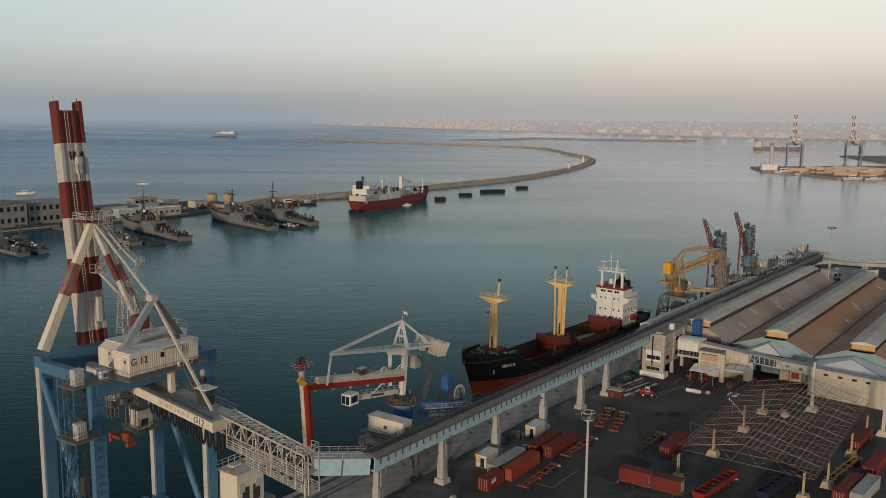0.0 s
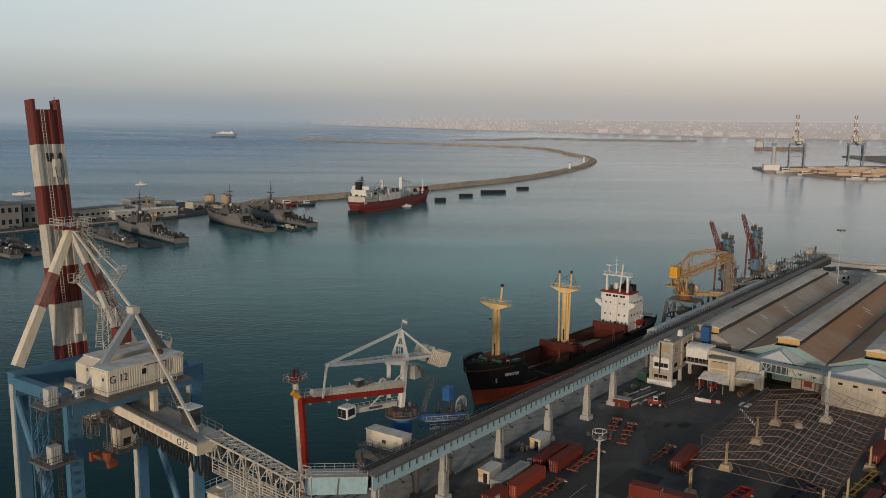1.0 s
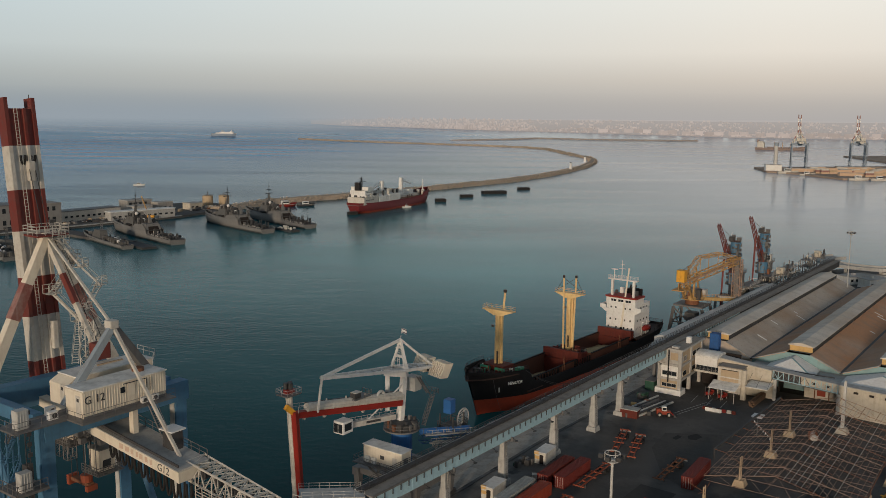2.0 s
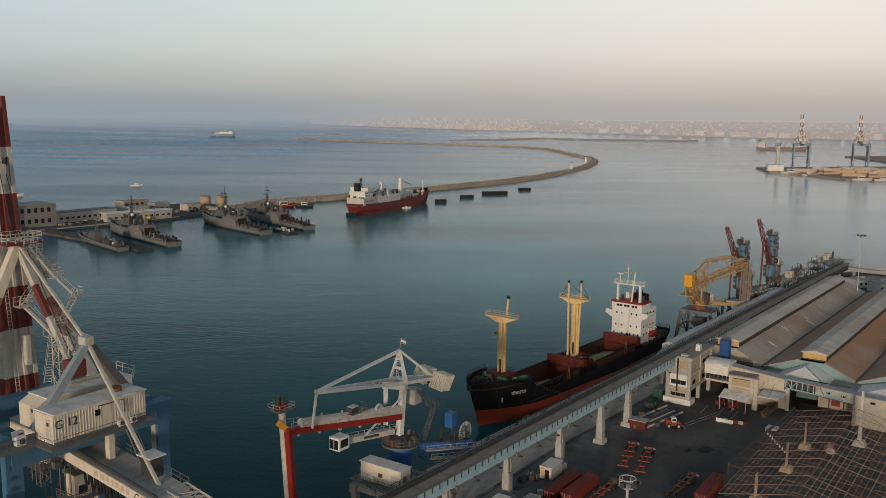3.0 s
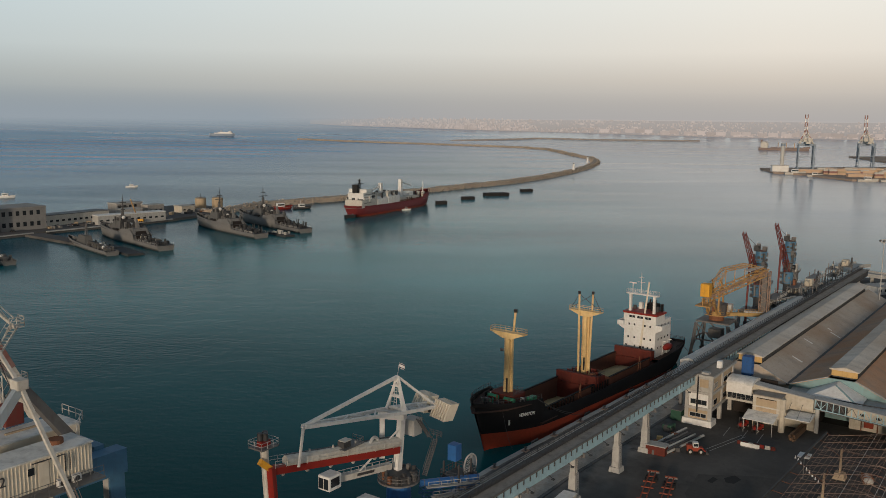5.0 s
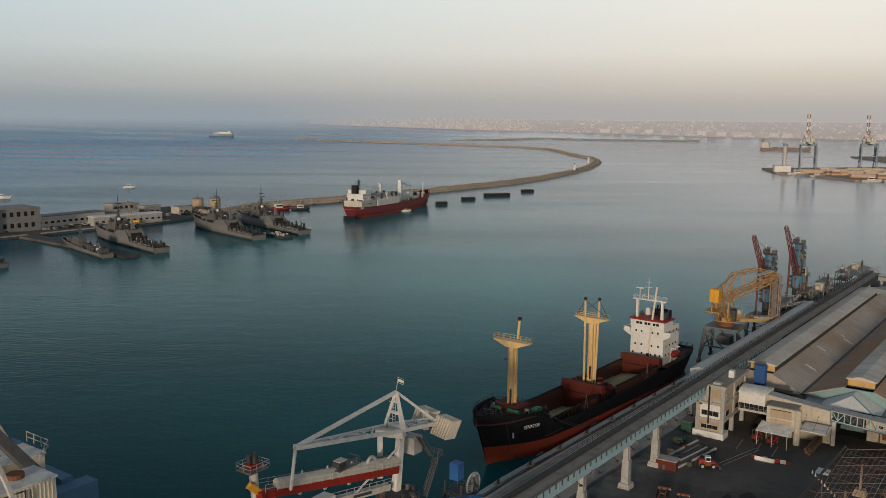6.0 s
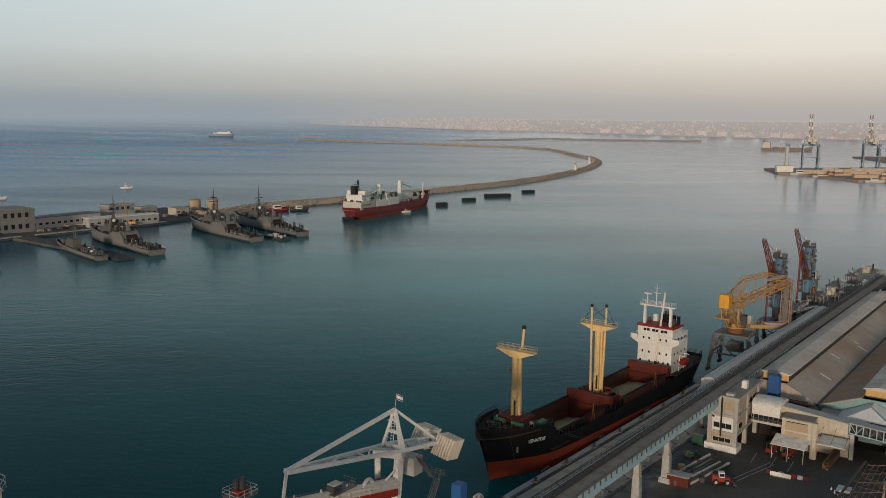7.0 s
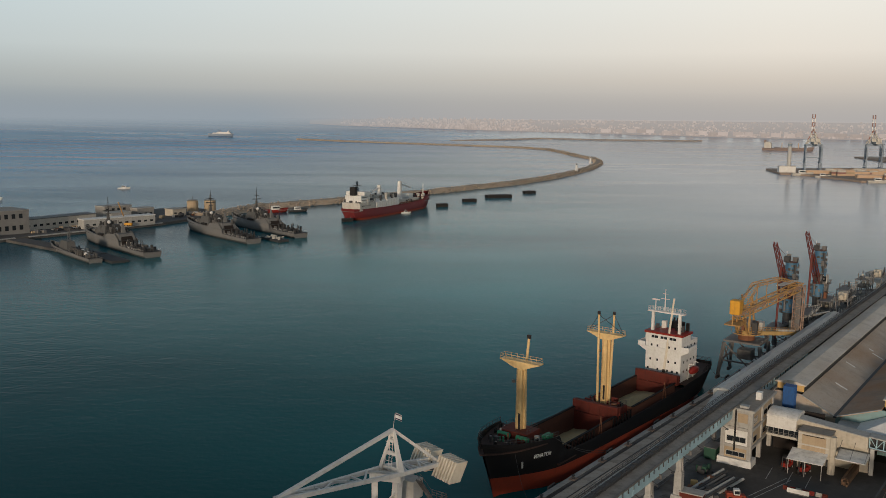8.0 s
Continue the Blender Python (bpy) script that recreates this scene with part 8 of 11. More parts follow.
# ---- the open skeleton shed ----
def skeleton_shed():
    g = thing("skeleton_shed", "roofless rusty steel shed frame on twin posts with concrete feet", "shed", quay(200, 48, 2.3))
    # local x along the quay (-33..32), y out to sea (-15..17)
    x0, x1, yl, yr, yc = -25.6, 32.0, 12.8, -14.6, -0.4
    ev, rd = 5.5, 8.7
    rng = random.Random(8)
    def z_at(y):
        return rd - (rd - ev) * (abs(y - yc) / ((yl - yc) if y > yc else (yc - yr)))
    n_r = 12
    for i in range(n_r):
        x = x0 + (x1 - x0) * i / (n_r - 1)
        tr = part("rafter", mesh_line([(x, yl, ev), (x, yc, rd)], 0.075, 0.11), RUST_PALE, g, "rusty roof truss")
        part("rafter_right", mesh_line([(x, yc, rd), (x, yr, ev)], 0.075, 0.11), RUST_PALE if i % 3 else RUST, tr)
        bm = mesh()
        beam(bm, (x, yl, ev - 0.8), (x, yr, ev - 0.8), 0.05, 0.06)
        k = 10
        for j in range(k):
            y = yl + (yr - yl) * j / k
            y2 = yl + (yr - yl) * (j + 1) / k
            if j % 2:
                tube(bm, (x, y, z_at(y)), (x, y2, ev - 0.8), 0.025, 4)
            else:
                tube(bm, (x, y, ev - 0.8), (x, y2, z_at(y2)), 0.025, 4)
        part("truss_web", bm, RUST_PALE, tr)
    n_p = 27
    for j in range(n_p):
        y = yl + (yr - yl) * j / (n_p - 1)
        cutoff = rng.choice((0, 0, 0, 3, 8))
        bm = mesh()
        sag = rng.uniform(-0.04, 0.08)
        beam(bm, (x0 - 0.4, y, z_at(y) + 0.18), (x1 + 0.4 - cutoff, y, z_at(y) + 0.18 - sag), 0.05, 0.075)
        part("purlin", bm, RUST_PALE if rng.random() < 0.65 else PALE_STEEL, g, "bleached purlin")
    part("fascia", mesh_line([(-11.0, 15.4, ev + 0.3), (33.0, 13.4, ev + 0.3)], 0.3, 0.45), DARK_STEEL, g, "dark gutter edge")
    part("fascia", mesh_line([(-11.0, 15.6, ev + 0.4), (-11.1, 15.5, ev - 2.0)], 0.3, 0.3), DARK_STEEL, g)
    for k in range(9):
        t = k / 8
        bm = mesh()
        beam(bm, (-11.0 + 44 * t, 15.6 - 2.0 * t, ev + 0.2), (-11.5 + 44 * t, yl - 0.2, ev + 0.1), 0.08, 0.1)
        part("outrigger", bm, RUST, g)
    part("eave_beam", mesh_line([(x0, yr - 0.2, ev - 0.2), (x1, yr - 0.2, ev - 0.2)], 0.12, 0.2), RUST, g)
    for i in range(10):
        xa = x0 + (x1 - x0) * i / 10
        part("wind_brace", tube(mesh(), (xa, yc, rd), (xa + 6, 8, z_at(8)), 0.04, 4), RUST, g)
        part("wind_brace", tube(mesh(), (xa, -8, z_at(-8)), (xa + 6, yc, rd), 0.04, 4), RUST, g)
    for sx, y in ((-31.0, 10.9), (-13.0, 9.4), (6.8, 8.5), (22.7, 8.4), (-25.6, -12.6), (-16.0, -15.2), (5.0, -15.8), (20.0, -16.4)):
        yy = max(min(y, yl), yr)
        ft = part("footing", hexa(mesh(), [(sx - 1.3, y - 1.3, -0.1), (sx + 1.3, y - 1.3, -0.1), (sx + 1.3, y + 1.3, -0.1), (sx - 1.3, y + 1.3, -0.1), (sx - 0.9, y - 0.9, 1.3), (sx + 0.9, y - 0.9, 1.3), (sx + 0.9, y + 0.9, 1.3), (sx - 0.9, y + 0.9, 1.3)]), TAN, g, "tan concrete foot")
        for d in (-0.45, 0.45):
            part("post", taper(mesh(), (sx + d, y, 1.3), (sx + d, y, z_at(yy) - 0.2), 0.24, 0.3, 0.2, 0.24), TAN, ft, "twin buff steel post")
        bm = mesh()
        for k in range(5):
            z = 2.0 + k * 0.85
            beam(bm, (sx - 0.45, y, z), (sx + 0.45, y, z + 0.5), 0.1, 0.1)
        tube(bm, (sx, y, 4.6), (sx, yy + (3 if y > 0 else 3), z_at(yy) - 0.3), 0.07, 4)
        tube(bm, (sx, y, 4.6), (sx + 3.5, yy, z_at(yy) - 0.4), 0.07, 4)
        tube(bm, (sx, y, 4.6), (sx - 3.5, yy, z_at(yy) - 0.4), 0.07, 4)
        part("lacing", bm, RUST, ft)


skeleton_shed()


# ---- containers, trailers, vehicles ----
def container(at, long, mat, label, group="containers in the yard", mark=False, name="shipping_container"):
    g = thing(name, label, "container", at, group)
    w, h = 2.44, 2.59
    body = part("body", box(mesh(), 0.06, long - 0.06, 0.06, w - 0.06, 0.12, h - 0.05), mat, g)
    bm = mesh()
    n = int(long / 0.28)
    for i in range(n):
        x = 0.2 + i * (long - 0.4) / n
        for y0, y1 in ((0.02, 0.057), (w - 0.057, w - 0.02)):
            box(bm, x, x + 0.13, y0, y1, 0.2, h - 0.16)
        if i % 2 == 0:
            box(bm, x, x + 0.2, 0.12, w - 0.12, h - 0.047, h - 0.02)
    part("corrugation", bm, mat, body)
    bm = mesh()
    for x in (0, long - 0.14):
        for y in (0, w - 0.14):
            box(bm, x, x + 0.14, y, y + 0.14, 0, h)
    for y in (0.0, w - 0.1):
        box(bm, 0.14, long - 0.14, y, y + 0.1, h - 0.14, h - 0.002)
        box(bm, 0.14, long - 0.14, y, y + 0.1, 0.02, 0.17)
    for x in (0.0, long - 0.1):
        box(bm, x, x + 0.1, 0.14, w - 0.14, h - 0.14, h - 0.002)
        box(bm, x, x + 0.1, 0.14, w - 0.14, 0.02, 0.17)
    part("frame", bm, mat, g)
    for y in (0.16, w / 2 + 0.02):
        d = part("door", box(mesh(), -0.03, 0.055, y, y + w / 2 - 0.18, 0.2, h - 0.18), mat, g)
        bm = mesh()
        for k in (0.25, 0.75):
            tube(bm, (-0.06, y + k, 0.22), (-0.06, y + k, h - 0.2), 0.03, 5)
        part("lock_rod", bm, PALE_STEEL, d)
    if mark:
        bm = mesh()
        for k in range(3):
            box(bm, 1.2 + 0.62 * k, 1.65 + 0.62 * k, 0.004, 0.016, 1.35, 1.95)
        for k in range(4):
            box(bm, 1.1 + 0.5 * k, 1.5 + 0.5 * k, 0.004, 0.016, 2.1, 2.25)
        part("marking", bm, WHITE, g, "white unreadable marking")
    return g


def chassis(at, long, mat, label, deck=False):
    """A container trailer: two rails, cross members, axles with wheels."""
    g = thing("container_trailer", label, "trailer", at, "trailers in the yard")
    fr = part("frame", box(mesh(), 0, long, 0.55, 0.75, 0.95, 1.25), mat, g)
    part("rail", box(mesh(), 0, long, 1.69, 1.89, 0.95, 1.25), mat, fr)
    for i in range(6):
        x = 0.1 + (long - 0.5) * i / 5
        part("cross_member", box(mesh(), x, x + 0.3, 0.0 if i in (0, 2, 3, 5) else 0.75, 2.44 if i in (0, 2, 3, 5) else 1.69, 1.0, 1.2), mat, fr)
    for x in (long - 3.4, long - 2.1):
        ax = part("axle", tube(mesh(), (x, 0.1, 0.5), (x, 2.34, 0.5), 0.09, 6), DARK_STEEL, g)
        for y in (0.05, 1.95):
            part("wheel", tube(mesh(), (x, y, 0.5), (x, y + 0.45, 0.5), 0.5, 12), RUBBER, ax)
    for y in (0.5, 1.7):
        part("landing_leg", box(mesh(), 2.0, 2.2, y, y + 0.2, 0, 0.95), DARK_STEEL, g)
    part("bumper", box(mesh(), long - 0.02, long + 0.12, 0.0, 2.44, 0.55, 0.8), PALE_STEEL, g, "pale rear bumper")
    if deck:
        part("side_wall", box(mesh(), 0, long, 0, 0.12, 1.25, 2.3), mat, g)
        part("side_wall", box(mesh(), 0, long, 2.32, 2.44, 1.25, 2.3), mat, g)
        part("end_wall", box(mesh(), 0, 0.12, 0.12, 2.32, 1.25, 2.3), mat, g)
        part("end_wall", box(mesh(), long - 0.12, long, 0.12, 2.32, 1.25, 2.3), mat, g)
        part("bed", box(mesh(), 0.12, long - 0.12, 0.12, 2.32, 1.252, 1.34), DARK_STEEL, g)
        for i in range(1, 7):
            x = long * i / 7
            part("bow", box(mesh(), x - 0.06, x + 0.06, 0.12, 2.32, 2.1, 2.22), mat, g)
            part("stake", box(mesh(), x - 0.08, x + 0.08, -0.08, -0.004, 1.0, 2.3), mat, g)
    return g


container(quay(147.6, 86.2, 2.3, 0.6), 12.19, BOX_ORANGE, "orange-red corrugated shipping container on the asphalt", mark=False)
container(quay(163.4, 85.4, 2.3, 0.4), 12.19, BOX_RED, "dull red corrugated shipping container on the asphalt")
container(quay(162.2, 88.5, 2.3, 0.8), 12.19, BOX_RED, "dark red shipping container beside another")
container(quay(147.4, 89.7, 2.3, 1.0), 12.19, BOX_GREY, "grey shipping container with a rusty roof")
container(quay(140.4, 87.4, 2.3, 0.0), 6.06, BOX_RED, "maroon shipping container with white marking", mark=True)
container(quay(178.6, 64.3, 2.3, 2.0), 12.19, BOX_RED, "red shipping container beside the rusty shed frame")
container(quay(193.2, 25.6, 2.3, -3.0), 12.19, BOX_RED, "dark red container beyond the shed frame")
container(quay(176.4, 28.2, 2.3, -6.0), 12.19, BOX_RED, "red container beside a grey one")
container(quay(177.6, 25.2, 2.3, -6.0), 12.19, BOX_GREY, "pale grey container beside a red one")
container(quay(208.0, 31.0, 2.3, -3.0), 12.19, BOX_RED, "red container under the shed edge")
for m0, ln in ((61.7, 6.06), (55.0, 6.06)):
    container(BASE @ pose(161.8, m0, 3.6, 0, 0, 92), ln, BOX_RED, "red twenty-foot container on a trailer", mark=True)
chassis(BASE @ pose(161.8, 54.6, 2.3, 0, 0, 92), 13.4, RUST, "rusty trailer loaded with two containers")
chassis(quay(144.6, 80.9, 2.3, 1.0), 14.8, TRAILER_RED, "empty rusty orange container trailer on the asphalt")
chassis(quay(164.4, 81.6, 2.3, 0.6), 14.6, TRAILER_RED, "empty rusty orange container trailer on the asphalt")
chassis(quay(186.2, 83.6, 2.3, 14.0), 15.2, TRAILER_RED, "empty rusty orange container trailer on the asphalt")
chassis(quay(185.4, 79.4, 2.3, 14.0), 15.2, TRAILER_RED, "empty rusty orange container trailer on the asphalt")
chassis(quay(177.4, 70.0, 2.3, 0.0), 14.0, RUST, "empty rusty brown container trailer on the asphalt")
chassis(quay(160.0, 50.4, 2.3, -8.0), 15.2, RED, "bright red open-topped trailer", True)
chassis(quay(167.8, 40.4, 2.3, -8.0), 17.0, BOX_BLUE, "dark blue open-topped trailer", True)
chassis(quay(186.0, 31.6, 2.3, -8.0), 16.6, YELLOW, "yellow flatbed trailer under the shed frame")


def site_box(at, long, label, trim):
    g = thing("site_cabin", label, "cabin", at)
    part("body", bevel_box(0, long, 0, 2.6, 0.1, 2.7, 0.06), OFFWHITE, g)
    part("roof", box(mesh(), -0.1, long + 0.1, -0.1, 2.7, 2.704, 2.8), WHITE, g)
    # no real opening: a near-black panel gives the doorway's shade
    part("door", box(mesh(), -0.05, -0.004, 0.5, 1.4, 0.2, 2.2), RECESS_SHADE, g, "open doorway painted shade-dark")
    part("trim", box(mesh(), -0.06, 0.3, 1.6, 2.66, 2.2, 2.9), trim, g, "yellow corner panel")
    part("trim_band", box(mesh(), -0.03, -0.004, 1.45, 2.55, 1.2, 1.9), trim, g)


site_box(quay(172.0, 94.4, 2.3, 3), 5.4, "cream site cabin with yellow trim beside a pylon", OCHRE)
site_box(quay(150.0, 94.0, 2.3, 3), 5.4, "cream site cabin with yellow trim beside a pylon", OCHRE)


def scrap_pile(at, seed, label):
    g = thing("scrap_pile", label, "scrap", at)
    rng = random.Random(seed)
    for k in range(9):
        x, y = rng.uniform(-1.8, 1.8), rng.uniform(-1.2, 1.2)
        s = rng.uniform(0.3, 0.8)
        part("piece", bevel_box(x - s, x + s, y - s * 0.7, y + s * 0.7, -0.05, 0.5 + rng.uniform(0.2, 1.2), 0.1), rng.choice((DARK_STEEL, NAVY_DARK, DARK_GREEN, GREY_STEEL)), g)


scrap_pile(quay(169.5, 98.2), 1, "heap of dark and green scrap machinery")
scrap_pile(quay(229.5, 96.0), 4, "heap of dark scrap machinery")


def pallet_stack(at, label):
    g = thing("pallet_stack", label, "pallets", at)
    for k in range(5):
        part("pallet", box(mesh(), -0.6, 0.6, -0.5, 0.5, 0.02 + k * 0.17, 0.15 + k * 0.17), OFFWHITE, g)
    return g


for s, m in ((165.2, 93.2), (166.6, 92.4), (130.6, 90.6), (132.0, 90.0), (133.2, 91.0), (157.0, 54.0), (158.6, 52.6)):
    pallet_stack(quay(s, m, 2.3, s * 7 % 40), "small stack of pale barrier blocks")


def pipe_pile():
    g = thing("pipe_pile", "pile of long steel pipes and beams on the apron", "pipes", quay(221, 91.5, 2.3, -10))
    rng = random.Random(2)
    for k in range(12):
        y = -2.2 + (k % 6) * 0.8
        z = 0.35 + (k // 6) * 0.62
        part("pipe", tube(mesh(), (-8 + rng.uniform(-1, 1), y, z), (8 + rng.uniform(-2, 1), y + rng.uniform(-0.3, 0.3), z), 0.3, 8), rng.choice((PALE_STEEL, GREY_STEEL, DARK_STEEL)), g)
    for x in (-5, 0, 5):
        part("bearer", box(mesh(), x - 0.15, x + 0.15, -2.8, 2.6, -0.02, 0.06), RUST, g)


pipe_pile()
blk = thing("store_box", "red steel store box with a pale lid before a pylon", "store box", quay(213.0, 92.6, 2.3, 4))
part("body", bevel_box(-1.3, 1.3, -2.2, 2.2, -0.05, 2.0, 0.05), HOLD_RED, blk)
part("lid", bevel_box(-1.45, 1.45, -2.35, 2.35, 2.0, 2.2, 0.04), PALE_CONC, blk, "pale grey lid")
# loose gear heaped among the pipes
rng = random.Random(44)
for k in range(14):
    s0, m0 = rng.uniform(212, 229), rng.uniform(87.6, 95)
    it = part("loose_gear", bevel_box(-0.7, 0.7, -0.5, 0.5, -0.03, rng.uniform(0.5, 1.4), 0.08), rng.choice((DARK_STEEL, DARK_STEEL, RUST, OCHRE, GREY_STEEL)))
    it.matrix_world = quay(s0, m0, 2.3, rng.uniform(0, 180))
    tagged(it, "grimy piece of machinery lying by the pipes", "machinery", "loose gear on the apron")
timber = thing("timber_stack", "stack of long brown timbers beside the canopy", "timber", quay(244.6, 69.8, 2.3, -2))
for k in range(9):
    part("timber", box(mesh(), -6.0 + 0.3 * (k % 4), 5.6 + 0.25 * (k % 3), -0.7 + (k % 3) * 0.46, -0.3 + (k % 3) * 0.46, 0.02 + (k // 3) * 0.5, 0.46 + (k // 3) * 0.5), TIMBER, timber)
gb = thing("green_container", "green waste container beside the office tower", "container", quay(236.4, 97.0, 2.3, 0))
part("body", bevel_box(0, 4.4, -1.3, 1.3, 0.1, 2.6, 0.06), DARK_GREEN, gb)
part("lid", bevel_box(-0.1, 4.5, -1.4, 1.4, 2.604, 2.75, 0.03), GREY_STEEL, gb)


def wheel(parent, x, y, r, w, mat=RUBBER):
    t = part("tyre", tube(mesh(), (x, y - w / 2, r), (x, y + w / 2, r), r, 14), mat, parent)
    part("rim", tube(mesh(), (x, y - w / 2 - 0.02, r), (x, y + w / 2 + 0.02, r), r * 0.5, 10), PALE_STEEL, t)


def telehandler():
    g = thing("loading_shovel", "orange-red wheeled loader with a small white cab", "vehicle", quay(218.1, 85.7, 2.3, -60) @ Matrix.Diagonal((0.72, 0.72, 0.8, 1)))
    part("body", bevel_box(-2.6, 2.4, -1.0, 1.0, 0.8, 1.9, 0.2), BOX_ORANGE, g)
    part("engine_hood", bevel_box(-2.7, -0.9, -0.9, 0.9, 1.8, 2.5, 0.2), BOX_ORANGE, g)
    cab = part("cab", bevel_box(-0.7, 0.9, -0.8, 0.8, 1.9, 3.3, 0.12), WHITE, g, "white cab")
    part("cab_window", box(mesh(), -0.55, 0.75, -0.84, -0.803, 2.2, 3.0), GLASS, cab)
    part("cab_window", box(mesh(), 0.903, 0.94, -0.65, 0.65, 2.2, 3.0), GLASS, cab)
    for y in (-0.7, 0.7):
        part("lift_arm", beam(mesh(), (1.0, y, 2.0), (3.4, y, 0.7), 0.2, 0.3), RED, g)
    part("bucket", hexa(mesh(), [(3.2, -1.3, 0.05), (4.3, -1.3, 0.05), (4.3, 1.3, 0.05), (3.2, 1.3, 0.05), (3.3, -1.3, 1.0), (3.5, -1.3, 1.0), (3.5, 1.3, 1.0), (3.3, 1.3, 1.0)]), DARK_STEEL, g)
    for x in (-1.6, 1.6):
        for y in (-1.1, 1.1):
            wheel(g, x, y, 0.8, 0.55)


telehandler()


def forklift(at, label):
    g = thing("forklift", label, "forklift", at, "forklifts by the canopy")
    part("body", bevel_box(-1.3, 1.0, -0.75, 0.75, 0.4, 1.3, 0.15), RED, g)
    part("counterweight", bevel_box(-1.7, -1.2, -0.75, 0.75, 0.4, 1.5, 0.15), RED, g)
    bm = mesh()
    for x in (-0.9, 0.7):
        for y in (-0.65, 0.65):
            tube(bm, (x, y, 1.3), (x, y, 2.4), 0.05, 5)
    box(bm, -1.0, 0.8, -0.75, 0.75, 2.4, 2.48)
    part("guard", bm, DARK_STEEL, g)
    part("seat", bevel_box(-0.5, 0.1, -0.3, 0.3, 1.3, 1.7, 0.08), RUBBER, g)
    bm = mesh()
    for y in (-0.4, 0.4):
        box(bm, 1.1, 1.25, y - 0.07, y + 0.07, 0.1, 2.8)
    part("mast", bm, DARK_STEEL, g)
    for y in (-0.4, 0.4):
        part("fork", box(mesh(), 1.25, 2.4, y - 0.06, y + 0.06, 0.1, 0.16), DARK_STEEL, g)
    for x in (-1.1, 0.8):
        for y in (-0.75, 0.75):
            wheel(g, x, y, 0.38, 0.28)


forklift(quay(241.5, 82.0, 2.3, 170), "orange-red forklift parked under the sheet canopy")
forklift(quay(241.0, 78.4, 2.3, 165), "orange-red forklift parked under the sheet canopy")


def barriers():
    g = thing("barrier_row", "row of red and white plastic road barriers", "barrier", quay(230.2, 75.2, 2.3, -88))
    for k in range(7):
        part("barrier", extrude_profile(mesh(), [(-0.25, 0), (-0.25, 0.15), (-0.08, 0.4), (-0.08, 0.8), (0.08, 0.8), (0.08, 0.4), (0.25, 0.15), (0.25, 0)], 1.0 + 0.1 * (k % 2), "x", -4.6 + k * 1.24), (HOLD_RED, RED, OFFWHITE)[k % 3], g, "red plastic barrier" if k % 3 < 2 else "white plastic barrier")
    part("sign_board", box(mesh(), -3.6, 0.6, -1.3, -1.2, 0.1, 1.0), WHITE, g, "white board leaning at the barriers")
    part("sign_foot", box(mesh(), -3.4, 0.4, -1.6, -1.204, 0, 0.1), GREY_STEEL, g)


barriers()
for k in range(9):
    b = thing("traffic_cone", "small white traffic cone in a line", "traffic cone", quay(228.5 - k * 1.4, 66.6 - k * 0.9), "line of cones")
    part("body", tube(mesh(), (0, 0, 0.04), (0, 0, 0.7), 0.2, 8, 0.05), WHITE, b)
    part("foot", box(mesh(), -0.25, 0.25, -0.25, 0.25, 0, 0.05), RUBBER, b)


def flat_top_lamp():
    g = thing("sign_post", "white square panel on a thin pole beside the shed frame", "post", quay(217.5, 62.5, 2.3))
    part("pole", tube(mesh(), (0, 0, 0), (0, 0, 5.0), 0.08, 6), GREY_STEEL, g)
    part("panel", bevel_box(-1.4, 1.4, -1.2, 1.2, 5.0, 5.35, 0.08), WHITE, g)


flat_top_lamp()


def mast_lamp(at, height, label, big=True):
    g = thing("floodlight_mast", label, "lamp post", at)
    part("pole", tube(mesh(), (0, 0, 0), (0, 0, height - 1.2), 0.30 if big else 0.22, 12, 0.17 if big else 0.12), PALE_STEEL, g)
    part("base", bevel_box(-0.8, 0.8, -0.8, 0.8, -0.05, 0.6, 0.1), PALE_CONC, g)
    bm = mesh()
    r = 1.0
    for z in (height - 1.2, height - 0.2):
        for i in range(12):
            a, b = 2 * math.pi * i / 12, 2 * math.pi * (i + 1) / 12
            tube(bm, (r * math.cos(a), r * math.sin(a), z), (r * math.cos(b), r * math.sin(b), z), 0.07, 5)
    for i in range(6):
        a = 2 * math.pi * i / 6
        tube(bm, (0, 0, height - 1.2), (r * math.cos(a), r * math.sin(a), height - 1.2), 0.06, 5)
        tube(bm, (r * math.cos(a), r * math.sin(a), height - 1.2), (r * math.cos(a), r * math.sin(a), height - 0.2), 0.05, 5)
    part("ring", bm, PALE_STEEL, g, "pale lamp ring")
    for i in range(6):
        a = 2 * math.pi * i / 6
        c = Vector((1.45 * math.cos(a), 1.45 * math.sin(a), height - 0.6))
        lamp = part("floodlight", bevel_box(c.x - 0.32, c.x + 0.32, c.y - 0.32, c.y + 0.32, c.z - 0.3, c.z + 0.3, 0.08), DARK_STEEL, g, "dark unlit floodlight")
    part("head", tube(mesh(), (0, 0, height - 1.6), (0, 0, height - 1.1), 0.42, 10), PALE_STEEL, g)


mast_lamp(quay(114.6, 54.0, 2.3), 31.0, "tall pale floodlight mast in the yard")
mast_lamp(quay(390.0, 75.5, 2.3), 31.0, "tall floodlight mast beyond the warehouse", False)


def tall_post(at, h, label):
    g = thing("pole", label, "post", at)
    part("shaft", taper(mesh(), (0, 0, 1.2), (0, 0, h), 0.8, 0.8, 0.5, 0.5), PALE_STEEL, g)
    part("foot", hexa(mesh(), [(-1.5, -1.5, -0.05), (1.5, -1.5, -0.05), (1.5, 1.5, -0.05), (-1.5, 1.5, -0.05), (-0.9, -0.9, 1.3), (0.9, -0.9, 1.3), (0.9, 0.9, 1.3), (-0.9, 0.9, 1.3)]), CREAM, g)


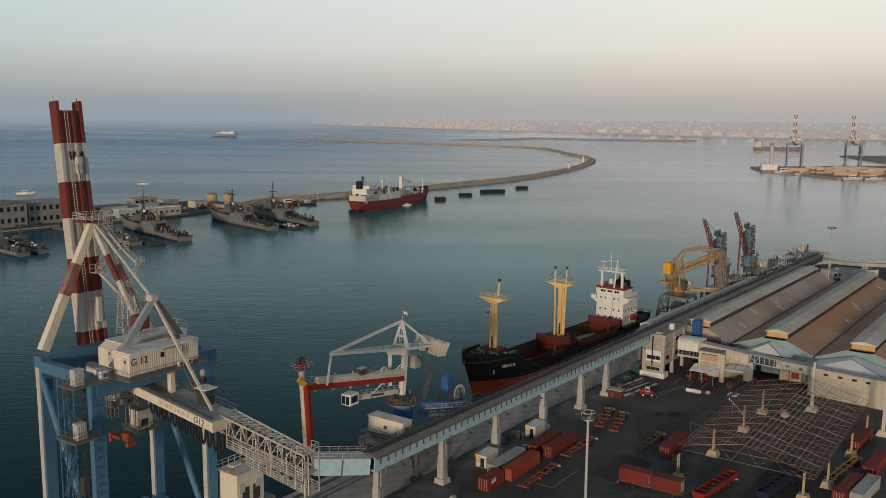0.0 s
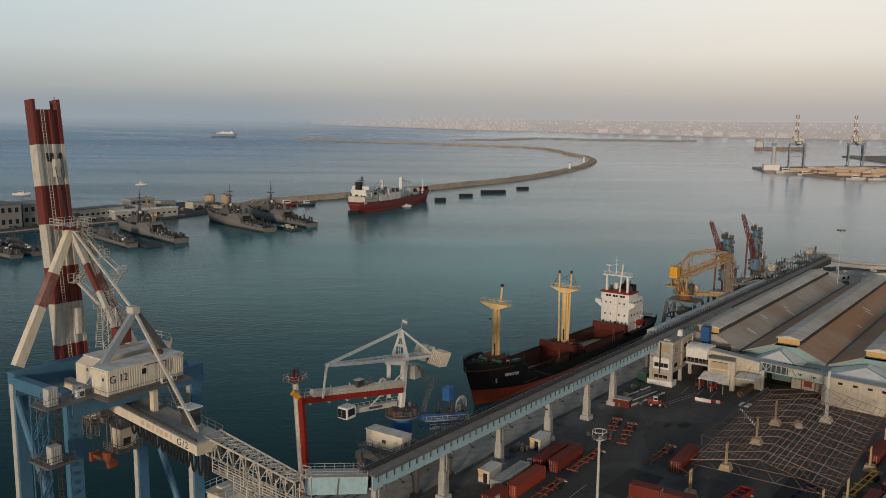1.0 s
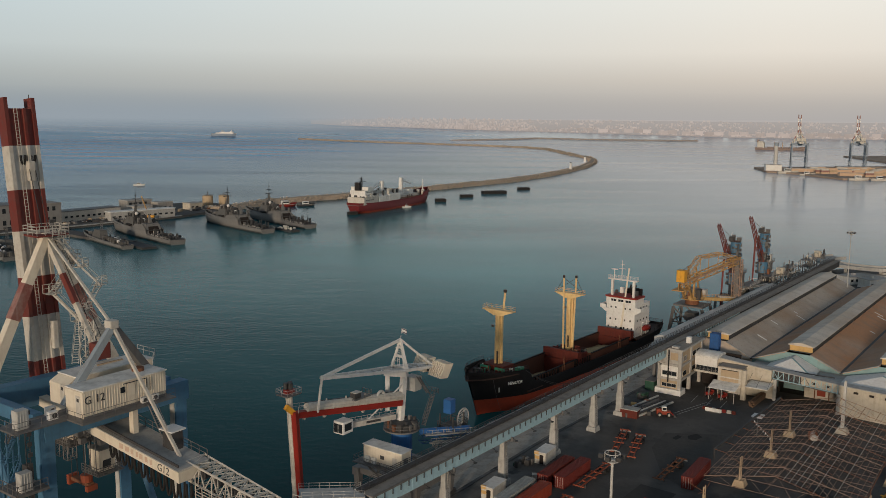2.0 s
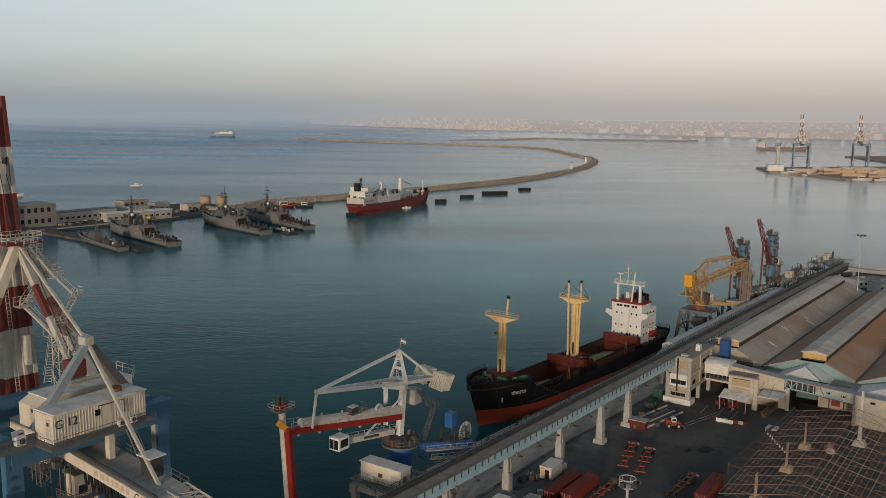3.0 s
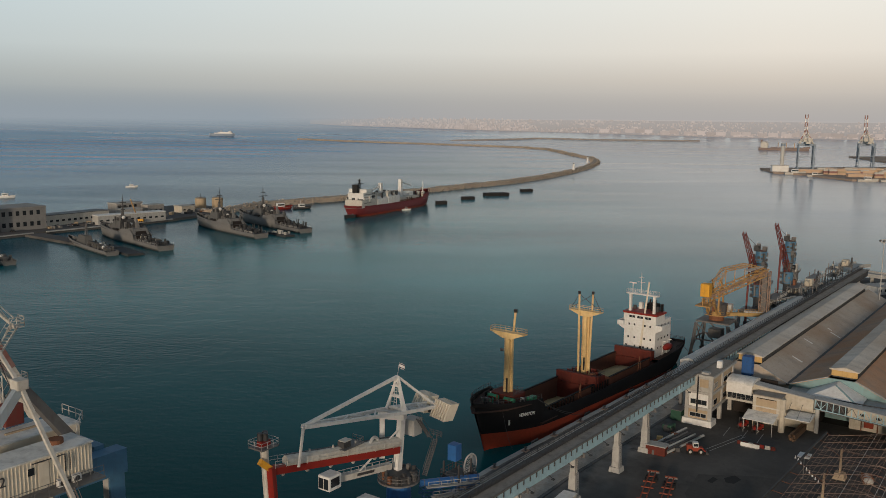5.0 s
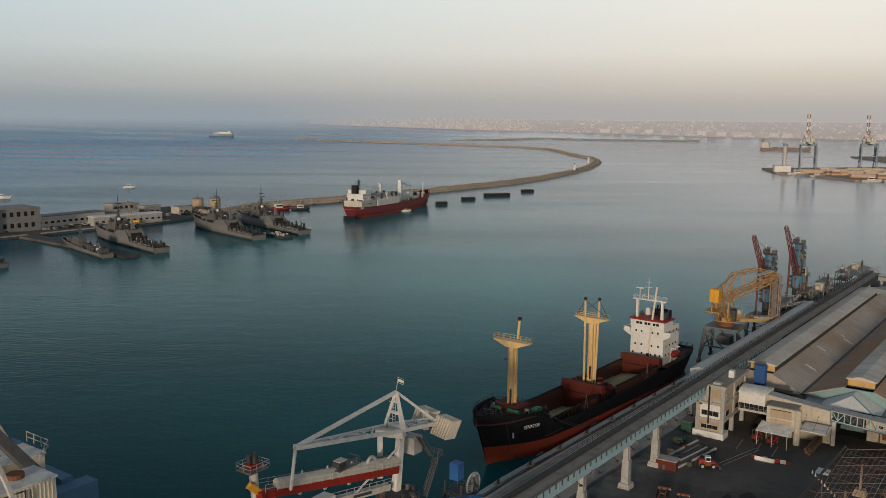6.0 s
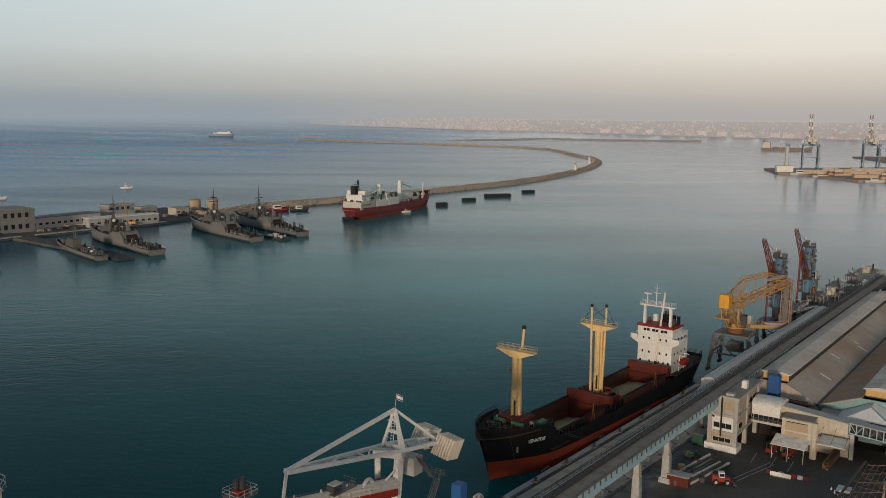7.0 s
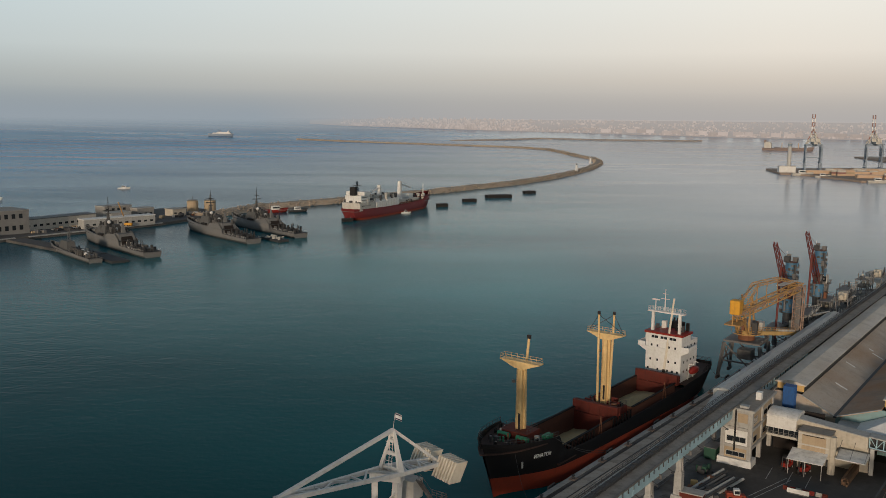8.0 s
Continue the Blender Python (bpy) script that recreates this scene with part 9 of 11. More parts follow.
tall_post(quay(232.7, 46.7), 13.0, "pale steel post on a concrete foot inside the shed frame")
tall_post(quay(223.9, 28.6), 13.0, "pale steel post on a concrete foot beside the shed frame")

crate = thing("tarp_bundle", "pale wrapped bundle on the ground inside the shed frame", "bundle", quay(223.8, 51.3, 2.3, 20))
part("wrap", loft(mesh(), [[(x, 1.0 * w0 * math.cos(a), 0.75 + 0.75 * w0 * math.sin(a)) for a in [2 * math.pi * i / 10 for i in range(10)]] for x, w0 in ((-2.2, 0.35), (-1.6, 0.9), (-0.3, 1.0), (0.6, 0.85), (1.5, 1.0), (2.1, 0.3))]), OFFWHITE, crate, "", True)
for x in (-1.0, 0.2, 1.2):
    part("strap", box(mesh(), x, x + 0.12, -1.02, 1.02, 0.02, 1.5), RUST, crate)

silo = thing("dust_silo", "blue steel dust silo on legs beside the warehouse", "silo", quay(256.0, 85.6, 2.3) @ Matrix.Diagonal((0.72, 0.72, 1.07, 1)))
part("bin", bevel_box(-1.7, 1.7, -1.7, 1.7, 8.6, 13.2, 0.08), SILO_BLUE, silo, "dark blue ribbed bin")
bm = mesh()
for k in range(8):
    box(bm, -1.6 + k * 0.42, -1.5 + k * 0.42, -1.76, -1.703, 8.2, 13.0)
part("rib", bm, SILO_BLUE, silo)
for x in (-1.5, 1.5):
    for y in (-1.5, 1.5):
        part("leg", box(mesh(), x - 0.15, x + 0.15, y - 0.15, y + 0.15, 0, 8.0), DARK_STEEL, silo)
bm = mesh()
taper(bm, (0, 0, 8.0), (0, 0, 6.0), 3.0, 3.0, 0.6, 0.6)
part("hopper", bm, DARK_STEEL, silo)

for k, (s0, m0, s1, m1) in enumerate(((150, 83.9, 150, 78.0), (150, 78.0, 162, 78.0), (222, 84.5, 236, 80.5), (221.4, 83.5, 235.4, 79.5), (240, 84.5, 233, 84.0), (240, 80.3, 233, 79.9), (240, 76.6, 233, 76.2))):
    ln = part("road_line", mesh_line([(s0, m0, 2.306), (s1, m1, 2.306)], 0.16, 0.008), LINE_WHITE)
    ln.matrix_world = BASE
    tagged(ln, "worn white line on the asphalt", "road line", kind="structure")


# ---- along the quay edge ----
def edge_m(s):
    return float(np.interp(s, [BEND, MID_S, 470.0], [EDGE, MID_EDGE, FAR_EDGE]))


bol = thing("bollard", "dark iron mooring bollard on a rusty pad at the quay edge", "bollard", quay(122, edge_m(122) - 1.0, 2.42), "bollards along the quay")
part("post", tube(mesh(), (0, 0, 0), (0, 0, 0.7), 0.28, 10, 0.22), DARK_STEEL, bol)
part("head", tube(mesh(), (0, 0, 0.6), (0, 0, 0.85), 0.3, 10, 0.42), DARK_STEEL, bol)
part("pad", box(mesh(), -0.9, 0.9, -0.7, 0.7, -0.02, 0.06), RUST_PALE, bol, "rusty concrete pad")
for k in range(1, 28):
    copy_thing(bol, quay(122 + 12.4 * k, edge_m(122 + 12.4 * k) - 1.0, 2.42))
fen = thing("fender", "black rubber fender frame on the quay wall", "fender", quay(129, edge_m(129) + 0.17, 1.4), "fenders along the quay")
part("pad", bevel_box(-1.3, 1.3, 0, 0.7, -1.6, 0.9, 0.1), RUBBER, fen)
part("frame", bevel_box(-1.5, 1.5, 0.7, 0.9, -1.8, 1.1, 0.05), GREY_STEEL, fen)
for k in range(1, 14):
    copy_thing(fen, quay(129 + 24.8 * k, edge_m(129 + 24.8 * k) + 0.17, 1.4))

# pale concrete slabs of the apron, laid joint to joint
slab = None
for k in range(62):
    s0 = 96 + 6.0 * k
    for row in range(3):
        w = 4.4
        m1 = edge_m(s0 + 3) - 2.2 - row * (w + 0.06)
        at = quay(s0 + 3, m1 - w / 2, 2.3, 0 if s0 < 185 else -3.05 if s0 < 279 else -1.0)
        if slab is None:
            slab = part("slab", box(mesh(), -2.96, 2.96, -w / 2, w / 2, -0.2, 0.03), APRON, ground, "pale concrete apron slab")
            slab.matrix_world = at
        else:
            o2 = shared("slab", slab, ground)
            o2.matrix_world = at


# ---- repairs and bays on the yard's asphalt ----
def patch(pts, mat, label, lift=0.004):
    ob = part("asphalt_patch", prism(mesh(), pts, 2.28, 2.3 + lift), mat)
    ob.matrix_world = BASE
    tagged(ob, label, "asphalt patch", kind="structure")


patch([(178, 65), (196, 66), (214, 69.4), (207, 81), (196, 80), (182, 72)], PATCH_PALE, "worn pale asphalt bay in the yard")
patch([(160, 66), (175, 66.4), (175.4, 74), (160.6, 74.6)], PATCH_DARK, "darker asphalt repair in the yard")
patch([(128, 84.2), (152, 84.8), (152, 88.4), (128, 88.0)], PATCH_PALE, "worn pale asphalt strip in the yard")
patch([(140, 66), (157, 63), (158, 60), (139, 62)], PATCH_PALE, "worn pale asphalt strip in the yard")
patch([(196, 40), (222, 38), (224, 57), (198, 58)], PATCH_PALE, "worn dusty floor under the shed frame")
patch([(165, 30), (192, 28), (193, 45), (166, 46)], PATCH_DARK, "darker asphalt repair in the yard")
patch([(206.5, 73.4), (209.5, 72.8), (211.0, 74.6), (208.2, 76.0), (206.2, 75.0)], RUBBER, "dark oil stain on the asphalt", 0.009)
patch([(204.0, 77.2), (206.8, 76.8), (207.4, 78.0), (204.6, 78.4)], RUBBER, "dark oil stain on the asphalt", 0.009)

# ---- grain unloaders and the yellow slewing loader farther along the quay ----
def grain_unloader(at, label):
    """Local x along the quay, y out to sea, z over the apron."""
    g = thing("grain_unloader", label, "crane", at, "grain unloaders on the quay")
    por = part("portal", box(mesh(), -4.4, 4.4, -5.6, -4.6, 6.0, 7.2), GREY_STEEL, g, "grey lattice portal")
    part("portal_beam", box(mesh(), -4.4, 4.4, 4.6, 5.6, 6.0, 7.2), GREY_STEEL, por)
    part("portal_deck", box(mesh(), -4.2, 4.2, -4.6, 4.6, 7.0, 7.3), GREY_STEEL, por)
    for x in (-4, 4):
        for y in (-5.1, 5.1):
            lg = part("leg", taper(mesh(), (x * 1.15, y, 0.8), (x, y, 6.0), 0.7, 0.7, 0.9, 0.9), GREY_STEEL, por)
            part("bogie", bevel_box(x * 1.15 - 1.3, x * 1.15 + 1.3, y - 0.3, y + 0.3, 0.05, 0.9, 0.1), DARK_STEEL, lg)
    bm = mesh()
    for x in (-4.2, 4.2):
        tube(bm, (x, -5.0, 1.2), (x, 5.0, 6.2), 0.14, 5)
        tube(bm, (x, 5.0, 1.2), (x, -5.0, 6.2), 0.14, 5)
    part("bracing", bm, GREY_STEEL, por)
    part("turret", tube(mesh(), (0, 0, 7.3), (0, 0, 12.0), 1.6, 16), DARK_STEEL, g)
    col = part("filter_tower", tube(mesh(), (0, 0, 12.0), (0, 0, 16.6), 2.0, 18), BLUE, g, "blue filter tower")
    part("tower_neck", tube(mesh(), (0, 0, 16.6), (0, 0, 20.4), 1.5, 16), DARK_STEEL, col)
    part("tower_top", tube(mesh(), (0, 0, 20.4), (0, 0, 28.6), 1.65, 18), BLUE, col, "blue filter drum")
    for z in (20.6, 23.2, 26.0):
        part("band", tube(mesh(), (0, 0, z), (0, 0, z + 0.25), 1.75, 18), GREY_STEEL, col)
    part("roof_deck", tube(mesh(), (0, 0, 28.6), (0, 0, 28.8), 2.0, 16), BOOM_RED, col, "red roof deck")
    for r, z in ((2.1, 28.8), (2.6, 12.2), (2.4, 20.4), (2.3, 24.4)):
        part("ring_deck", tube(mesh(), (0, 0, z - 0.25), (0, 0, z - 0.02), r, 14), DARK_STEEL, col)
        bm = mesh()
        rail(bm, [(r * math.cos(a), r * math.sin(a), z) for a in [2 * math.pi * i / 10 for i in range(11)]], 1.1, 1.5, 0.06, 2)
        part("handrail", bm, GREY_STEEL, col)
    part("tower_stair", stairs(mesh(), (2.9, -2, 8), (2.9, 2, 12)), GREY_STEEL, col)
    part("tower_ladder", ladder(mesh(), (2.5, 0.5, 20), (2.5, 0.5, 28.6), 0.6, 0.06), GREY_STEEL, col)
    for k, (a, z, h) in enumerate(((0.4, 21.0, 5.0), (1.5, 20.8, 6.5), (2.8, 12.6, 4.0), (4.0, 21.0, 7.0), (5.2, 12.4, 5.0))):
        part("duct", tube(mesh(), (2.2 * math.cos(a), 2.2 * math.sin(a), z), (2.2 * math.cos(a), 2.2 * math.sin(a), z + h), 0.4, 8), DARK_STEEL if k % 2 else GREY_STEEL, col)
    for k, (x, y, w, h) in enumerate(((-1.4, 1.0, 0.9, 1.8), (0.8, -1.2, 0.7, 1.4), (1.6, 1.2, 0.6, 2.2))):
        part("roof_unit", bevel_box(x - w, x + w, y - w, y + w, 28.8, 28.8 + h, 0.08), GREY_STEEL if k else DARK_STEEL, col)
    rng = random.Random(8)
    for mt in (DARK_STEEL, GREY_STEEL, BLUE):
        bm = mesh()
        for k in range(22):
            a, r, z = rng.uniform(0, 6.28), rng.uniform(1.5, 2.5), rng.uniform(12.4, 28.0)
            x, y, s = r * math.cos(a), r * math.sin(a), rng.uniform(0.15, 0.5)
            box(bm, x - s, x + s, y - s, y + s, z - s, z + s * rng.uniform(1, 2.4))
        part("tower_gear", bm, mt, col)["kind"] = "stuff"
    cab = part("cabin", bevel_box(1.8, 4.6, -2.6, 0.6, 16.6, 19.6, 0.15), PALE_STEEL, g, "pale operator's cabin")
    part("cabin_window", box(mesh(), 1.74, 1.796, -2.3, 0.3, 17.4, 19.2), GLASS, cab)
    bm = mesh()
    box(bm, 1.0, 6.0, -3.2, 1.4, 16.2, 16.5)
    rail(bm, [(1.0, -3.2, 16.5), (6.0, -3.2, 16.5), (6.0, 1.4, 16.5)], 1.1, 1.2, 0.06, 2)
    box(bm, 3.0, 6.4, -2.4, 1.4, 12.2, 15.6)
    part("machinery", bm, GREY_STEEL, g, "grey machinery block")
    # red luffing boom and its hanging suction pipe
    b0, b1 = Vector((-1.2, 0, 17.6)), Vector((-19.4, 0.6, 37.0))
    boom = part("boom", lattice(mesh(), b0, b1, 1.8, 2.2, 13, 0.15, 0.9, 0.9), BOOM_RED, g, "dark red lattice boom")
    part("suction_pipe", tube(mesh(), b0 + Vector((0, 0, 1.2)), b0.lerp(b1, 0.55) + Vector((0, 0, 1.0)), 0.22, 8), BOOM_RED, boom)
    part("drop_pipe", tube(mesh(), b0.lerp(b1, 0.56), (-13.2, 0.3, 5.4), 0.4, 8, 0.3), BOOM_RED, boom, "hanging dark red pipe")
    part("nozzle", tube(mesh(), (-13.2, 0.3, 5.6), (-13.3, 0.3, 3.6), 0.7, 8), DARK_STEEL, boom)
    bm = mesh()
    tube(bm, (0, 0, 28.8), b1, 0.06, 4)
    tube(bm, (0, 0.6, 28.8), b0.lerp(b1, 0.7), 0.06, 4)
    part("stay", bm, DARK_STEEL, boom)
    bm = mesh()
    beam(bm, (-1, -1, 8.6), (-9, 1.0, 8.6), 1.6, 0.3)
    rail(bm, [(-1, -1.8, 8.7), (-9, 0.2, 8.7)], 1.1, 1.5, 0.06, 2)
    part("service_arm", bm, GREY_STEEL, g)
    # belt boom to the gallery
    c = part("belt_boom", lattice(mesh(), (1.0, -2, 9.4), (6.0, -11.5, 12.0), 1.6, 1.4, 7, 0.12), GREY_STEEL, g, "grey belt boom")
    part("belt_cover", beam(mesh(), (1.0, -2, 10.0), (6.0, -11.5, 12.6), 1.2, 0.5), PALE_STEEL, c)
    part("electric_house", bevel_box(-3.8, 2.2, -4.4, -1.4, 7.3, 10.0, 0.12), BEIGE, g, "beige electric house")
    part("flagpole", tube(mesh(), (0, 1.5, 28.8), (0, 1.5, 32.0), 0.05, 5), WHITE, g)
    return g


gu = grain_unloader(quay(346.8, 108.4), "blue and red grain unloader on the quay")
copy_thing(gu, quay(381.0, 106.8))


def yellow_loader():
    o = Vector((304.5, 109.5, 2.3))
    g = thing("slewing_loader", "yellow slewing loader with lattice arm and counterweight on grey portal", "crane", quay(*o))
    def L(s, m, z):
        return Vector((s, m, z)) - o
    por = part("portal", box(mesh(), -4.4, 4.4, -5.2, 5.2, 10.9, 11.4), GREY_STEEL, g, "grey portal deck")
    for x in (-4.2, 4.2):
        for y in (-5.0, 5.0):
            lg = part("leg", taper(mesh(), (x * 1.3, y * 1.2, 0.9), (x, y, 10.6), 0.7, 0.7, 0.8, 0.8), GREY_STEEL, por)
            part("bogie", bevel_box(x * 1.3 - 1.4, x * 1.3 + 1.4, y * 1.2 - 0.35, y * 1.2 + 0.35, 0.05, 1.0, 0.1), DARK_STEEL, lg)
    bm = mesh()
    for y in (-5.2, 5.2):
        tube(bm, (-5.2, y * 1.15, 1.4), (4.2, y, 10.4), 0.2, 6)
        tube(bm, (5.2, y * 1.15, 1.4), (-4.2, y, 10.4), 0.2, 6)
        beam(bm, (-5, y * 1.1, 5.4), (5, y * 1.1, 5.4), 0.4)
    for x in (-4.8, 4.8):
        tube(bm, (x, -5.8, 1.4), (x * 0.9, 5.0, 10.4), 0.2, 6)
        beam(bm, (x, -5.6, 5.4), (x, 5.6, 5.4), 0.4)
    rail(bm, [(-4.6, -5.4, 11.4), (4.6, -5.4, 11.4), (4.6, 5.4, 11.4)], 1.1, 1.4, 0.06, 2)
    part("bracing", bm, GREY_STEEL, por)
    part("machinery", bevel_box(-1.5, 2.5, -2.0, 2.0, 5.6, 8.4, 0.2), GREY_STEEL, por)
    part("turntable", tube(mesh(), (0, 0, 11.4), (0, 0, 13.2), 2.3, 20), RUST, g, "rusty turntable")
    part("slew_deck", tube(mesh(), (0, 0, 13.2), (0, 0, 13.5), 4.0, 20), DULL_YELLOW, g)
    part("winch_house", bevel_box(-2.4, 2.4, -1.8, 1.8, 13.5, 17.0, 0.2), GREY_STEEL, g, "grey winch house")
    bm = mesh()
    for y in (-1.4, 1.4):
        beam(bm, (-3.4, y, 13.5), (-2.2, y, 22.5), 0.5)
        beam(bm, (3.0, y, 13.5), (-1.8, y, 24.6), 0.45)
        beam(bm, (-3.4, y, 13.5), (-9.5, y, 19.5), 0.5)
    part("a_frame", bm, DULL_YELLOW, g, "yellow A frame")
    cw = part("counterweight", bevel_box(*sorted((L(292.4, 0, 0).x, L(295.4, 0, 0).x)), L(0, 108.4, 0).y, L(0, 111.2, 0).y, 20.6, 24.6, 0.25), YELLOW, g, "bright yellow counterweight box")
    part("foot_platform", box(mesh(), L(290.8, 0, 0).x, L(297, 0, 0).x, L(0, 107.6, 0).y, L(0, 112, 0).y, 17.8, 18.1), DULL_YELLOW, cw)
    bm = mesh()
    rail(bm, [L(290.8, 107.6, 20.4), L(297, 107.6, 20.4), L(297, 112, 20.4)], 1.1, 1.2, 0.06, 2)
    for x in (291.2, 295.4):
        beam(bm, L(x, 109.8, 20.2), L(x, 109.8, 22.8), 0.3)
    part("platform_rail", bm, DULL_YELLOW, cw)
    a0, a1 = L(294.5, 109.8, 22.4), L(322.5, 99.8, 27.8)
    arm = part("arm", lattice(mesh(), a0, a1, 2.4, 2.0, 14, 0.18), DULL_YELLOW, g, "dull yellow lattice arm")
    part("belt_trough", beam(mesh(), a0, a1, 1.3, 0.6), RUST_PALE, arm)
    top = part("top_chord", lattice(mesh(), L(297.0, 109.0, 24.5), L(303.0, 107.5, 30.2), 2.0, 0.8, 4, 0.12), DULL_YELLOW, g, "yellow upper frame")
    part("chord", lattice(mesh(), L(303.0, 107.5, 30.2), L(313.5, 103.5, 30.8), 2.0, 0.8, 5, 0.12), DULL_YELLOW, top)
    part("chord", lattice(mesh(), L(313.5, 103.5, 30.8), L(322.0, 100.0, 28.4), 2.0, 0.7, 5, 0.11), DULL_YELLOW, top)
    for t, z in ((0.3, 30.0), (0.45, 30.4), (0.62, 30.7), (0.8, 29.6)):
        p = a0.lerp(a1, t)
        part("web_post", tube(mesh(), p, (p.x, p.y, z - 2.3), 0.12, 5), DULL_YELLOW, top)
    tw = part("end_tower", lattice(mesh(), L(321.5, 99.6, 28.0), L(321.5, 99.6, 14.2), 2.6, 2.6, 9, 0.17), RUST_PALE, g, "bleached rusty lattice drop tower")
    part("chute", box(mesh(), L(320.8, 0, 0).x, L(322.2, 0, 0).x, L(0, 98.9, 0).y, L(0, 100.3, 0).y, L(0, 0, 14.4).z, L(0, 0, 27.6).z), GREY_STEEL, tw)
    part("roof_panel", beam(mesh(), L(312.0, 103.2, 29.0), L(319.5, 100.6, 29.8), 2.0, 0.15), PALE_STEEL, arm)
    l0, l1 = L(300.5, 109.0, 16.4), L(323.5, 99.4, 13.2)
    low = part("lower_arm", beam(mesh(), l0, l1, 1.6, 1.1), OCHRE, g, "yellow lower belt arm")
    bm = mesh()
    rail(bm, [l0 + Vector((0, -0.9, 0.6)), l1 + Vector((0, -0.9, 0.6))], 1.1, 1.6, 0.06, 2)
    part("handrail", bm, DULL_YELLOW, low)
    part("belt_cover", beam(mesh(), l0.lerp(l1, 0.6) + Vector((0, 0, 0.9)), l1 + Vector((0, 0, 0.9)), 1.4, 0.6), PALE_STEEL, low)
    part("cabin", bevel_box(2.6, 5.2, -3.6, -1.4, 13.6, 16.2, 0.15), PALE_STEEL, g, "pale operator's cabin")
    rng = random.Random(31)
    for k in range(16):
        a, r = rng.uniform(0, 6.28), rng.uniform(2.2, 3.9)
        x, y, s, h = r * math.cos(a), r * math.sin(a), rng.uniform(0.3, 0.7), rng.uniform(0.8, 3.6)
        part("slew_gear", bevel_box(x - s, x + s, y - s, y + s, 13.5, 13.5 + h, 0.05), rng.choice((DARK_STEEL, GREY_STEEL, BLUE, RUST, DULL_YELLOW)), g)
    bm = mesh()
    rail(bm, [(4.3 * math.cos(a), 4.3 * math.sin(a), 13.5) for a in [2 * math.pi * i / 12 for i in range(13)]], 1.1, 1.4, 0.05, 2)
    part("slew_rail", bm, DULL_YELLOW, g)
    part("backstay", tube(mesh(), L(303.0, 107.5, 30.2), cw.location + L(294.0, 109.8, 26.6), 0.07, 4), DARK_STEEL, g)


yellow_loader()


def transfer_station(at, label):
    g = thing("transfer_station", label, "machinery", at, "transfer stations on the gallery")
    bm = mesh()
    for x in (-3, 3):
        for y in (-1.8, 1.8):
            beam(bm, (x, y, 0), (x, y, 4.2), 0.25)
    box(bm, -3.4, 3.4, -2.2, 2.2, 3.0, 3.2)
    rail(bm, [(-3.4, -2.2, 3.2), (3.4, -2.2, 3.2), (3.4, 2.2, 3.2), (-3.4, 2.2, 3.2), (-3.4, -2.2, 3.2)], 1.1, 1.3, 0.05, 2)
    part("trestle", bm, GREY_STEEL, g)
    h = part("head_house", bevel_box(-2.6, 0.4, -1.3, 1.3, 3.2, 5.8, 0.3), CREAM, g, "cream belt head house")
    part("hood", tube(mesh(), (-2.8, 0, 5.0), (-4.8, 0, 4.6), 0.7, 10), CREAM, h)
    part("tail_belt", lattice(mesh(), (0.4, 0, 4.2), (12.0, 0, 1.0), 1.4, 1.0, 7, 0.1), GREY_STEEL, g, "grey belt incline")
    reel = mesh()
    c = Vector((3.0, -1.6, 4.8))
    for i in range(16):
        a, b = 2 * math.pi * i / 16, 2 * math.pi * (i + 1) / 16
        tube(reel, c + Vector((1.6 * math.cos(a), 0, 1.6 * math.sin(a))), c + Vector((1.6 * math.cos(b), 0, 1.6 * math.sin(b))), 0.12, 5)
        tube(reel, c, c + Vector((1.6 * math.cos(a), 0, 1.6 * math.sin(a))), 0.05, 4)
    part("cable_reel", reel, DARK_STEEL, g, "spoked cable reel")
    return g


ts = transfer_station(quay(362.0, 94.6, 14.75), "cream and grey belt transfer station on the gallery")
copy_thing(ts, quay(418.0, 93.0, 14.75))


def belt_trestle(at, label, n):
    """An open grey steel frame with decks, belts and rails beside the gallery."""
    g = thing("belt_trestle", label, "machinery", at, "belt trestles on the quay")
    rng = random.Random(n)
    fr = None
    for x in range(0, 13, 4):
        for y in (0, 4.0):
            p = mesh_line([(x, y, 0), (x, y, 12.5 + (x % 8) * 0.4)], 0.3, 0.3)
            if fr is None:
                fr = part("frame", p, GREY_STEEL, g)
            else:
                part("frame_post", p, GREY_STEEL, fr)
    for z in (5.5, 9.0, 12.0):
        d = part("deck", box(mesh(), -0.4, 12.4, -0.4, 4.4, z, z + 0.15), GREY_STEEL, g)
        bm = mesh()
        rail(bm, [(-0.4, -0.4, z + 0.15), (12.4, -0.4, z + 0.15), (12.4, 4.4, z + 0.15)], 1.1, 1.5, 0.05, 2)
        part("handrail", bm, PALE_STEEL, d)
    for k in range(4):
        part("brace", tube(mesh(), (4 * (k % 3), 0, 0.5 + 5 * (k > 2)), (4 * (k % 3) + 4, 0, 5.4 + 3 * (k > 2)), 0.1, 5), GREY_STEEL, g)
    for k in range(7):
        x, y, z, s = rng.uniform(1, 11), rng.uniform(0.8, 3.2), rng.choice((5.65, 9.15, 12.15)), rng.uniform(0.4, 0.9)
        part("gear", bevel_box(x - s, x + s, y - s * 0.7, y + s * 0.7, z, z + rng.uniform(0.8, 2.2), 0.05), rng.choice((GREY_STEEL, DARK_STEEL, OFFWHITE, RUST, PALE_STEEL)), g)
    return g


for s, m, n in ((345, 101.5, 1), (372, 100.5, 2), (398, 99.5, 3), (426, 98.0, 4)):
    belt_trestle(quay(s, m, 2.3, -1.8), "grey open steel belt trestle beside the gallery", n)


